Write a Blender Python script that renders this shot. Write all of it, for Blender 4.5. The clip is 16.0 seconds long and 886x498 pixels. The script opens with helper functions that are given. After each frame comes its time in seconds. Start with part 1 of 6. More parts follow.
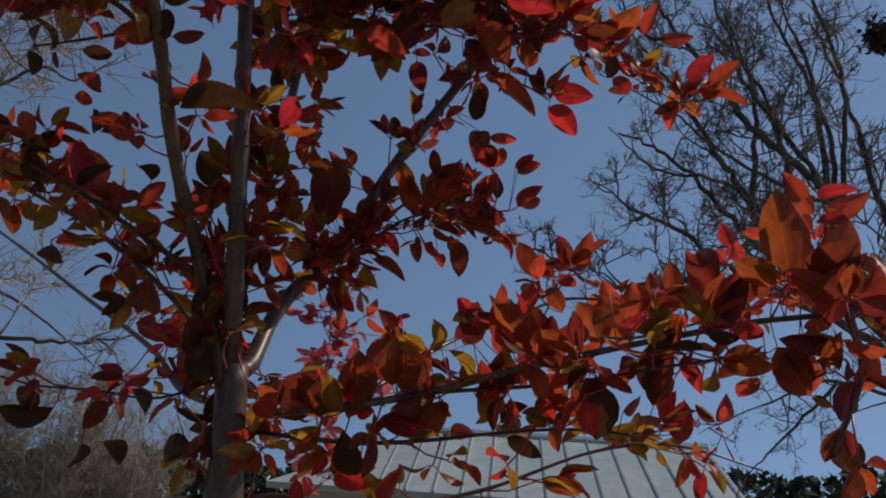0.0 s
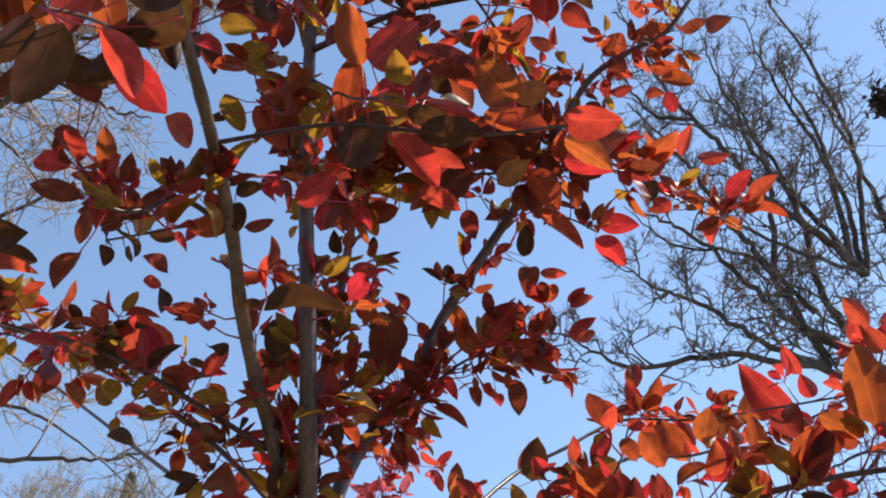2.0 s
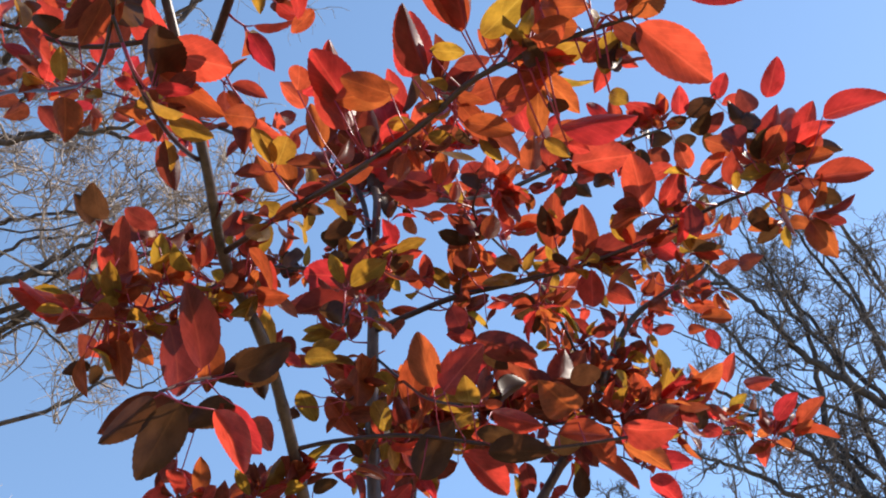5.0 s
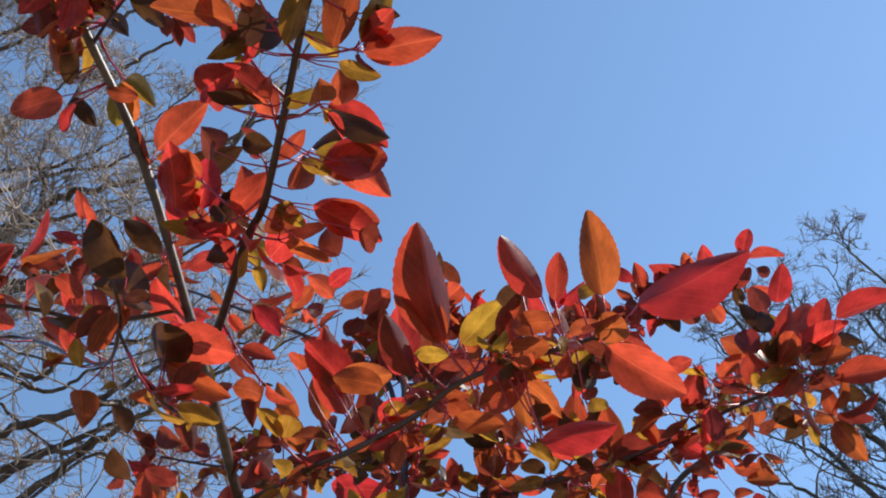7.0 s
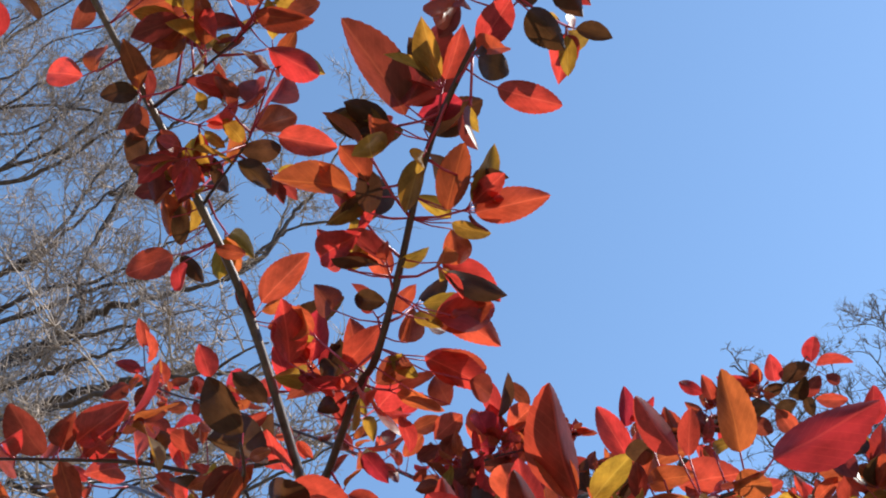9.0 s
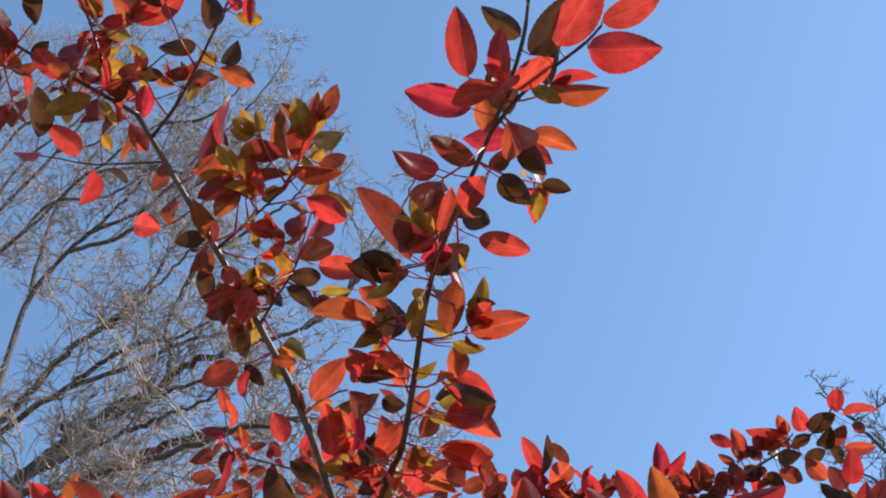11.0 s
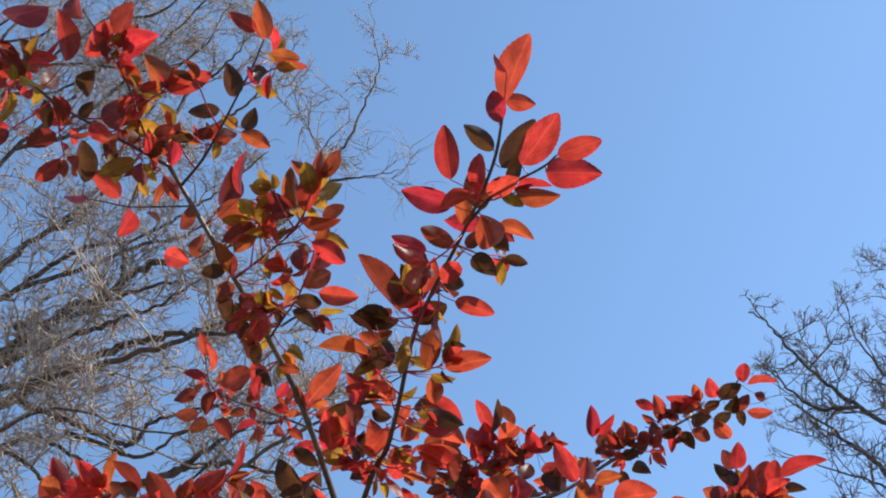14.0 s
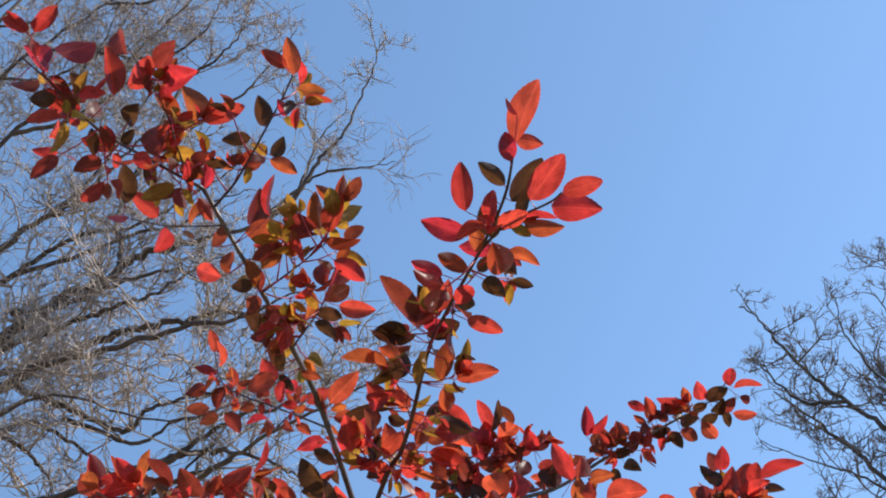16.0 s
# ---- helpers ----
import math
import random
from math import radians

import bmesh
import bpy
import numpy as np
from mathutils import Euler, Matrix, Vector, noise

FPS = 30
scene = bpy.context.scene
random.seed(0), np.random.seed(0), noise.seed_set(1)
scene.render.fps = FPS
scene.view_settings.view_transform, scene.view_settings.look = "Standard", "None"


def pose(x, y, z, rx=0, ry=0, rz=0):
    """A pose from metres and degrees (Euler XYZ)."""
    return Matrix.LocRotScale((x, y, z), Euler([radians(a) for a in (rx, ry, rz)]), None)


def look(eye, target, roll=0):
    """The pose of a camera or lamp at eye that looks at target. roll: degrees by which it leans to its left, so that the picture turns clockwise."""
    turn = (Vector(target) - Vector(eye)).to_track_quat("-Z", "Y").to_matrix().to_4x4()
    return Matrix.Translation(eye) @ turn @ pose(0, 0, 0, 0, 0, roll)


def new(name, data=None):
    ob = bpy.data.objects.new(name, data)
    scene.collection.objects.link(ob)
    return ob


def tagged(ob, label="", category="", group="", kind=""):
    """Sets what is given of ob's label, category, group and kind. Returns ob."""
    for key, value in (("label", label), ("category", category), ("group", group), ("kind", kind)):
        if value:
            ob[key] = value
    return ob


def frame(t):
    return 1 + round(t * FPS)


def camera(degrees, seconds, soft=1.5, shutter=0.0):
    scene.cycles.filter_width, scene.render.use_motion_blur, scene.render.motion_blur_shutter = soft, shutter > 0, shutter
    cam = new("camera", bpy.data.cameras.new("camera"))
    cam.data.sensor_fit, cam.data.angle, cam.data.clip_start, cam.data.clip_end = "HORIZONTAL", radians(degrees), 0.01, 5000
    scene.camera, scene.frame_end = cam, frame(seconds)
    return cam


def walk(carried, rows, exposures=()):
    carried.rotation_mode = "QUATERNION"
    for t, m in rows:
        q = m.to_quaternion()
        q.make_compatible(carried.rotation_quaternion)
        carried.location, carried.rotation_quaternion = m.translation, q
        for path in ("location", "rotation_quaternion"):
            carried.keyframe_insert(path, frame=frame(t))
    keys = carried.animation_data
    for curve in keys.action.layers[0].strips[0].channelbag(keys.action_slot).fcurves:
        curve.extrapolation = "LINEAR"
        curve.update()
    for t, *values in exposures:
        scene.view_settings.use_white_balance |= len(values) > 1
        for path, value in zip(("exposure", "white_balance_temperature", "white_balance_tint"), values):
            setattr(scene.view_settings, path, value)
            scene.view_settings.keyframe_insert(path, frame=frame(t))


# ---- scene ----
cam = camera(53.7, 16.0, soft=1.98)
PATH = [
    (0, (0.319, 0.259, 1.447), (0.157, 2.165, 2.032), 4.14),
    (0.5, (0.304, 0.252, 1.467), (0.143, 2.145, 2.093), 3.60),
    (1, (0.288, 0.244, 1.489), (0.119, 2.121, 2.157), 3.04),
    (1.5, (0.268, 0.225, 1.511), (0.084, 2.088, 2.215), 2.17),
    (2, (0.252, 0.217, 1.542), (0.050, 2.056, 2.302), 1.06),
    (2.5, (0.238, 0.200, 1.568), (0.015, 2.011, 2.387), 0.43),
    (3, (0.211, 0.167, 1.598), (-0.038, 1.950, 2.470), 0.50),
    (3.2, (0.197, 0.155, 1.618), (-0.066, 1.928, 2.507), 0.84),
    (5.3, (0.257, 0.065, 1.660), (-0.010, 1.704, 2.775), -0.42),
    (5.5, (0.272, 0.055, 1.679), (-0.007, 1.681, 2.810), -0.49),
    (6, (0.273, 0.026, 1.692), (-0.040, 1.600, 2.886), -0.66),
    (6.5, (0.307, 0.014, 1.726), (-0.048, 1.548, 2.960), -0.78),
    (7, (0.308, -0.015, 1.762), (-0.049, 1.492, 3.028), -1.02),
    (7.5, (0.308, -0.002, 1.774), (-0.071, 1.455, 3.091), -2.09),
    (8, (0.254, -0.003, 1.779), (-0.123, 1.409, 3.145), -1.24),
    (8.5, (0.255, -0.046, 1.776), (-0.128, 1.332, 3.173), -1.94),
    (9, (0.251, -0.083, 1.781), (-0.123, 1.263, 3.212), -1.84),
    (9.5, (0.256, -0.145, 1.763), (-0.107, 1.177, 3.220), -1.90),
    (9.7, (0.328, -0.133, 1.725), (-0.136, 1.107, 3.224), 0.54),
    (11.8, (0.386, -0.343, 1.704), (-0.140, 0.919, 3.164), 0.08),
    (12, (0.349, -0.370, 1.732), (-0.168, 0.920, 3.171), 0.23),
    (12.5, (0.362, -0.507, 1.661), (-0.139, 0.825, 3.066), -0.73),
    (13, (0.375, -0.591, 1.636), (-0.113, 0.772, 3.016), -1.27),
    (13.5, (0.372, -0.548, 1.686), (-0.104, 0.845, 3.041), -1.21),
    (14, (0.459, -0.544, 1.667), (-0.011, 0.876, 2.994), -0.96),
    (14.5, (0.447, -0.612, 1.625), (-0.014, 0.820, 2.942), -0.40),
    (15, (0.464, -0.625, 1.626), (0.013, 0.825, 2.927), -0.61),
    (15.5, (0.491, -0.625, 1.633), (0.045, 0.827, 2.934), -1.20),
    (16, (0.469, -0.668, 1.627), (0.008, 0.773, 2.934), -0.65),
]
EXPOSE = [
    (0, -1.15, 7300, 16.0), (0.1, -0.85, 7300, 16.0), (0.2, -0.45, 7300, 16.0), (0.3, -0.1, 7300, 16.0), (0.4, 0.15, 7300, 16.0),
    (0.5, 0.28, 7300, 16.0), (3.0, 0.28, 7300, 16.0), (5.5, 0.38, 6893, 12.9), (6.0, 0.34, 6812, 12.2), (6.5, 0.27, 6731, 11.6),
    (7.0, 0.13, 6650, 11.0), (7.5, 0.17, 6650, 11.0), (8.0, 0.19, 6650, 11.0), (8.5, 0.25, 6650, 11.0), (9.5, 0.27, 6650, 11.0),
    (12.0, 0.28, 6650, 11.0), (12.5, 0.25, 6650, 11.0), (14.5, 0.25, 6650, 11.0), (16.0, 0.25, 6650, 11.0)]
walk(cam, [(t, look(eye, target, roll)) for t, eye, target, roll in PATH], EXPOSE)

# ---- light ----
SUN = Vector((0.64, 0.31, 0.74)).normalized()
world = bpy.data.worlds.new("sky")
scene.world = world
world.use_nodes = True
wn = world.node_tree
wn.nodes.clear()
sky = wn.nodes.new("ShaderNodeTexSky")
sky.sky_type, sky.sun_disc = "NISHITA", False
sky.sun_elevation, sky.sun_rotation = math.asin(SUN.z), math.atan2(SUN.x, SUN.y)
sky.altitude = 1800
sky.air_density, sky.dust_density, sky.ozone_density = 1.0, 0.25, 1.4
bg = wn.nodes.new("ShaderNodeBackground")
bg.inputs["Strength"].default_value = 0.258
clear = wn.nodes.new("ShaderNodeHueSaturation")
clear.inputs["Hue"].default_value, clear.inputs["Saturation"].default_value = 0.493, 1.05
wo = wn.nodes.new("ShaderNodeOutputWorld")
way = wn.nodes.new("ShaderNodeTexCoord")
# Sky is looked up above its true elevation to darken the horizon.
sky_lift = wn.nodes.new("ShaderNodeMapping")
sky_lift.inputs["Location"].default_value = (0, 0, 0.42)
wn.links.new(way.outputs["Generated"], sky_lift.inputs["Vector"])
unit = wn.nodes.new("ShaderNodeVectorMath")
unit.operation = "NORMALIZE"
wn.links.new(sky_lift.outputs[0], unit.inputs[0])
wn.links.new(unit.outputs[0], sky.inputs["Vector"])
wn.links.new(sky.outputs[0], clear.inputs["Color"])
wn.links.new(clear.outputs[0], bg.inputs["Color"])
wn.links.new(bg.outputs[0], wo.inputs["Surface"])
lamp = bpy.data.lights.new("sun", "SUN")
lamp.energy, lamp.angle, lamp.color = 4.7, radians(0.53), (1.0, 0.95, 0.87)
sun = new("sun", lamp)
sun.matrix_world = look(SUN * 50, (0, 0, 0))


# ---- materials ----
def material(name):
    m = bpy.data.materials.new(name)
    m.use_nodes = True
    m.node_tree.nodes.clear()
    return m, m.node_tree


def node(tree, kind, **values):
    n = tree.nodes.new("ShaderNode" + kind)
    for key, value in values.items():
        n.inputs[key.replace("_", " ")].default_value = value
    return n


def ramp(tree, fac, *stops):
    n = tree.nodes.new("ShaderNodeValToRGB")
    while len(n.color_ramp.elements) < len(stops):
        n.color_ramp.elements.new(0.5)
    for e, (at, col) in zip(n.color_ramp.elements, stops):
        e.position, e.color = at, (*col, 1)
    tree.links.new(fac, n.inputs["Fac"])
    return n.outputs["Color"]


def math_node(tree, op, a, b=None):
    n = tree.nodes.new("ShaderNodeMath")
    n.operation = op
    for k, v in enumerate((a, b)):
        if v is None:
            continue
        if isinstance(v, (int, float)):
            n.inputs[k].default_value = v
        else:
            tree.links.new(v, n.inputs[k])
    return n.outputs[0]


def mix_col(tree, fac, a, b, mode="MIX"):
    n = tree.nodes.new("ShaderNodeMix")
    n.data_type, n.blend_type = "RGBA", mode
    for k, v in ((0, fac), (6, a), (7, b)):
        if isinstance(v, (int, float)):
            n.inputs[k].default_value = v
        elif isinstance(v, tuple):
            n.inputs[k].default_value = (*v, 1)
        else:
            tree.links.new(v, n.inputs[k])
    return n.outputs[2]


def leaf_material(name, top, through_col, veins, trans=0.58, rough=0.40, single=True):
    """A thin leaf: top colour, the colour of the light that it lets through, and the colour of its veins."""
    m, t = material(name)
    out = node(t, "OutputMaterial")
    tc = node(t, "TexCoord")
    uv = tc.outputs["UV"]
    sep = node(t, "SeparateXYZ")
    t.links.new(uv, sep.inputs[0])
    across = math_node(t, "ABSOLUTE", math_node(t, "SUBTRACT", sep.outputs[0], 0.5))
    mid = math_node(t, "LESS_THAN", across, 0.022)
    slant = math_node(t, "SUBTRACT", math_node(t, "MULTIPLY", sep.outputs[1], 8.0), math_node(t, "MULTIPLY", across, 7.0))
    saw = math_node(t, "FRACT", slant)
    side = math_node(t, "LESS_THAN", saw, 0.09)
    vein = math_node(t, "MAXIMUM", math_node(t, "MULTIPLY", mid, 0.4), math_node(t, "MULTIPLY", side, 0.2))
    rnd = node(t, "ObjectInfo").outputs["Random"] if single else node(t, "NewGeometry").outputs["Random Per Island"]
    noise_n = node(t, "TexNoise", Scale=3.5, Detail=4.0, Roughness=0.6)
    noise_n.noise_dimensions = "4D"
    t.links.new(uv, noise_n.inputs["Vector"])
    t.links.new(math_node(t, "MULTIPLY", rnd, 50.0), noise_n.inputs["W"])
    blotch = ramp(t, noise_n.outputs["Fac"], (0.35, (0.62, 0.62, 0.62)), (0.65, (1.15, 1.15, 1.15)))
    hue = node(t, "HueSaturation")
    t.links.new(math_node(t, "ADD", math_node(t, "MULTIPLY", rnd, 0.018), 0.4955), hue.inputs["Hue"])
    t.links.new(math_node(t, "ADD", math_node(t, "MULTIPLY", math_node(t, "FRACT", math_node(t, "MULTIPLY", rnd, 7.3)), 0.5), 0.75), hue.inputs["Value"])
    thr = mix_col(t, vein, mix_col(t, 1.0, through_col, blotch, "MULTIPLY"), veins)
    t.links.new(thr, hue.inputs["Color"])
    face = mix_col(t, vein, mix_col(t, 0.8, top, blotch, "MULTIPLY"), veins)
    bump = node(t, "Bump", Strength=0.35, Distance=0.002)
    t.links.new(math_node(t, "SUBTRACT", noise_n.outputs["Fac"], math_node(t, "MULTIPLY", vein, 0.6)), bump.inputs["Height"])
    bsdf = node(t, "BsdfPrincipled", Roughness=rough)
    bsdf.inputs["Specular IOR Level"].default_value = 0.36
    t.links.new(face, bsdf.inputs["Base Color"])
    t.links.new(bump.outputs[0], bsdf.inputs["Normal"])
    tr = node(t, "BsdfTranslucent")
    t.links.new(hue.outputs[0], tr.inputs["Color"])
    mx = node(t, "MixShader", Fac=trans)
    t.links.new(bsdf.outputs[0], mx.inputs[1])
    t.links.new(tr.outputs[0], mx.inputs[2])
    t.links.new(mx.outputs[0], out.inputs["Surface"])
    return m


def rough_material(name, dark, light, scale=40.0, rough=0.8, bump_by=0.5, distance=0.002, stretch=(1, 1, 1), fine=None):
    """A rough surface with two scales of mottling: bark, soil, plaster."""
    m, t = material(name)
    out, tc = node(t, "OutputMaterial"), node(t, "TexCoord")
    mp = node(t, "Mapping", Scale=stretch)
    t.links.new(tc.outputs["Object"], mp.inputs["Vector"])
    big = node(t, "TexNoise", Scale=scale * 0.2, Detail=3.0)
    small = node(t, "TexNoise", Scale=scale, Detail=6.0, Roughness=0.65)
    for n in (big, small):
        t.links.new(mp.outputs[0], n.inputs["Vector"])
    fac = math_node(t, "ADD", math_node(t, "MULTIPLY", big.outputs["Fac"], 0.5), math_node(t, "MULTIPLY", small.outputs["Fac"], 0.5))
    col = ramp(t, fac, (0.36, dark), (0.64, light))
    b = node(t, "Bump", Strength=bump_by, Distance=distance)
    t.links.new(small.outputs["Fac"], b.inputs["Height"])
    p = node(t, "BsdfPrincipled", Roughness=rough)
    t.links.new(col, p.inputs["Base Color"])
    t.links.new(b.outputs[0], p.inputs["Normal"])
    t.links.new(p.outputs[0], out.inputs["Surface"])
    return m


LEAF = {
    "r": ((0.18, 0.042, 0.032), (0.76, 0.054, 0.042), (0.88, 0.12, 0.08)),
    "o": ((0.15, 0.050, 0.029), (0.59, 0.092, 0.031), (0.72, 0.16, 0.05)),
    "y": ((0.14, 0.088, 0.024), (0.58, 0.27, 0.034), (0.62, 0.36, 0.07)),
    "k": ((0.26, 0.07, 0.08), (0.74, 0.14, 0.16), (0.8, 0.28, 0.28)),
    # p and d: darker pigment plus neighbouring leaves' shade put into the colour.
    "p": ((0.145, 0.043, 0.031), (0.30, 0.036, 0.024), (0.36, 0.07, 0.04)),
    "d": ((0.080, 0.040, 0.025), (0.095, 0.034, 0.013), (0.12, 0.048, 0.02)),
    "c": ((0.16, 0.031, 0.030), (0.70, 0.040, 0.042), (0.76, 0.09, 0.07)),
}
TONE = {"r": "young_red_leaf", "o": "orange_leaf", "y": "olive_leaf", "k": "pink_leaf", "p": "maroon_leaf", "c": "crimson_leaf", "d": "dark_shaded_leaf"}
LEAF_ONE = {k: leaf_material(TONE[k], *v) for k, v in LEAF.items()}
LEAF_MANY = {k: leaf_material(TONE[k] + "_massed", *v, single=False) for k, v in LEAF.items()}
BARK = rough_material("plum_bark", (0.030, 0.020, 0.016), (0.145, 0.098, 0.075), 150, 0.40, 0.4, 0.001, (1, 1, 0.35))
TWIG = rough_material("red_brown_twig", (0.016, 0.008, 0.007), (0.075, 0.034, 0.028), 300, 0.34, 0.4, 0.0005)
STALK, stalk_tree = material("crimson_stalk")
_p = node(stalk_tree, "BsdfPrincipled", Roughness=0.4, Base_Color=(0.36, 0.03, 0.06, 1))
stalk_tree.links.new(_p.outputs[0], node(stalk_tree, "OutputMaterial").inputs["Surface"])
GREY_BARK = rough_material("grey_bark", (0.14, 0.12, 0.10), (0.46, 0.42, 0.37), 30, 0.85, 0.6, 0.01, (1, 1, 0.4))
DARK_BARK = rough_material("dark_bark", (0.032, 0.027, 0.023), (0.15, 0.125, 0.105), 30, 0.9, 0.6, 0.01, (1, 1, 0.4))
GRASS = rough_material("dormant_grass", (0.15, 0.115, 0.055), (0.36, 0.275, 0.145), 6, 0.95, 0.6, 0.03)


# ---- tools ----
def spline(points, steps):
    """A smooth line through the points, with that many steps from one to the next."""
    pts = [Vector(p) for p in points]
    pts = [2 * pts[0] - pts[1], *pts, 2 * pts[-1] - pts[-2]]
    line = []
    for a, b, c, d in zip(pts, pts[1:], pts[2:], pts[3:]):
        for k in range(steps):
            u = k / steps
            line.append(0.5 * (2 * b + (c - a) * u + (2 * a - 5 * b + 4 * c - d) * u * u + (3 * b - a - 3 * c + d) * u ** 3))
    return line + [pts[-2]]


def tube(verts, faces, line, radii, sides):
    """Adds a tapered tube along the line."""
    first, up = len(verts), Vector((0.31, 0.17, 0.93))
    for k, p in enumerate(line):
        way = (line[min(k + 1, len(line) - 1)] - line[max(k - 1, 0)]).normalized()
        side = way.cross(up).normalized()
        over = side.cross(way)
        for s in range(sides):
            a = math.tau * s / sides
            verts.append(p + radii[k] * (math.cos(a) * side + math.sin(a) * over))
    for k in range(len(line) - 1):
        for s in range(sides):
            a, b = first + k * sides + s, first + k * sides + (s + 1) % sides
            faces.append((a, b, b + sides, a + sides))
    faces.append(tuple(range(first + sides - 1, first - 1, -1)))
    faces.append(tuple(len(verts) - sides + s for s in range(sides)))


def mesh_object(name, verts, faces, materials, parent=None, smooth=True, label="", slots=None):
    me = bpy.data.meshes.new(name)
    me.from_pydata([tuple(v) for v in verts], [], faces)
    for m in materials:
        me.materials.append(m)
    if slots:
        me.polygons.foreach_set("material_index", slots)
    me.polygons.foreach_set("use_smooth", [smooth] * len(faces))
    ob = new(name, me)
    if parent:
        ob.parent = parent
    if label:
        ob["label"] = label
    return ob


def leaf_shape(fold, droop, curl, serrate, round_foot, round_tip, rows=27):
    """A leaf one long and one wide, base at the origin, tip along +y, with finely toothed edges: verts, faces, uvs."""
    cols = (-1.0, -0.62, -0.3, 0.0, 0.3, 0.62, 1.0) if rows > 12 else (-1.0, -0.5, 0.0, 0.5, 1.0)
    peak = round_foot / (round_foot + round_tip)
    most = peak ** round_foot * (1 - peak) ** round_tip
    verts, uvs, faces = [], [], []
    for i in range(rows):
        v = i / (rows - 1)
        half = 0.5 * v ** round_foot * (1 - v) ** round_tip / most if 0 < i < rows - 1 else 0.004
        tooth = 1 + serrate * (1 if i % 2 else -1) if 0 < i < rows - 1 else 1
        for c in cols:
            x = c * half * (tooth if abs(c) == 1 else 1)
            y = v + (0.010 if abs(c) == 1 and i % 2 else 0.0)
            z = fold * abs(c) ** 1.3 * half - droop * v * v + curl * math.sin(4.5 * v + 1.7 * c) * half
            verts.append((x, y, z))
            uvs.append((0.5 + c * half, v))
    n = len(cols)
    for i in range(rows - 1):
        for j in range(n - 1):
            a = i * n + j
            faces.append((a, a + 1, a + n + 1, a + n))
    return verts, faces, uvs


FORMS = ((0.24, 0.08, 0.05, 0.018, 0.62, 0.78), (0.18, 0.20, 0.08, 0.020, 0.58, 0.70), (0.36, 0.05, 0.06, 0.016, 0.66, 0.86),
         (0.12, -0.12, 0.10, 0.020, 0.60, 0.72), (0.26, 0.30, 0.12, 0.018, 0.70, 0.76), (0.46, 0.12, 0.08, 0.018, 0.64, 0.82))
SHAPES = [leaf_shape(*f) for f in FORMS]
SMALL_SHAPES = [leaf_shape(*f, rows=10) for f in FORMS]


def leaf_mesh(shape, tone):
    verts, faces, uvs = SHAPES[shape]
    me = bpy.data.meshes.new("leaf")
    me.from_pydata(verts, [], faces)
    layer = me.uv_layers.new(name="uv")
    for loop in me.loops:
        layer.data[loop.index].uv = uvs[loop.vertex_index]
    me.polygons.foreach_set("use_smooth", [True] * len(faces))
    me.materials.append(LEAF_ONE[tone])
    return me


LEAF_MESHES = {(s, t): leaf_mesh(s, t) for s in range(len(SHAPES)) for t in LEAF}
rng = random.Random(7)
FACING = Vector((0.05, -0.72, -0.69))


def leaf_pose(base, tip, wide, facing=FACING):
    """Where a leaf lies, its upper side to the sun; a leaf that looks narrow is turned on edge."""
    base, tip = Vector(base), Vector(tip)
    y = tip - base
    long = y.length
    y /= long
    z = facing - facing.dot(y) * y
    z.normalize()
    true = min(max(wide, 0.46 * long), 0.66 * long)
    roll = math.acos(min(1, wide / true)) * rng.choice((-1, 1)) + rng.uniform(-0.15, 0.15)
    z = Matrix.Rotation(roll, 3, y) @ z
    lit = z.dot(SUN)
    if lit > -0.12 and rng.random() < 0.88:
        z -= (lit + 0.3) * SUN
        z = (z - z.dot(y) * y).normalized()
    z *= rng.choice((-1, -1, 1))
    x = y.cross(z).normalized()
    return Matrix((x, y, z)).transposed().to_4x4() @ Matrix.Diagonal((true, long, long, 1)), base


class Growth:
    """The massed small leaves and stalks of one branch, gathered into one mesh each."""

    def __init__(self):
        self.verts, self.faces, self.uvs, self.slots = [], [], [], []
        self.sv, self.sf = [], []

    def leaf(self, m, base, shape, tone):
        verts, faces, uvs = SMALL_SHAPES[shape]
        first = len(self.verts)
        self.verts += [base + m.to_3x3() @ Vector(v) for v in verts]
        self.uvs += uvs
        self.faces += [tuple(first + k for k in f) for f in faces]
        self.slots += ["roypkcd".index(tone)] * len(faces)

    def stalk(self, a, b, r=0.0007):
        a, b = Vector(a), Vector(b)
        tube(self.sv, self.sf, [a, (a + b) / 2 + Vector((0, 0, -0.08)) * (b - a).length, b], [r * 1.4, r, r], 5)

    def put(self, parent):
        if self.verts:
            ob = mesh_object("leaves", self.verts, self.faces, [LEAF_MANY[k] for k in "roypkcd"], parent, slots=self.slots)
            layer = ob.data.uv_layers.new(name="uv")
            layer.data.foreach_set("uv", [c for loop in ob.data.loops for c in self.uvs[loop.vertex_index]])
            ob["kind"] = "stuff"
        if self.sv:
            mesh_object("stalk_growth", self.sv, self.sf, [STALK], parent, label="thin crimson leaf stalks")["kind"] = "stuff"


# ---- the red-leaved plum tree ----
plum = tagged(new("plum_tree"), "young ornamental plum tree with translucent red and orange leaves", "tree")
plum.location = (0, 1.42, 0)
LINES, PARTS, GROW = {}, {}, {}
SHIFT = Vector((0, 1.42, 0))


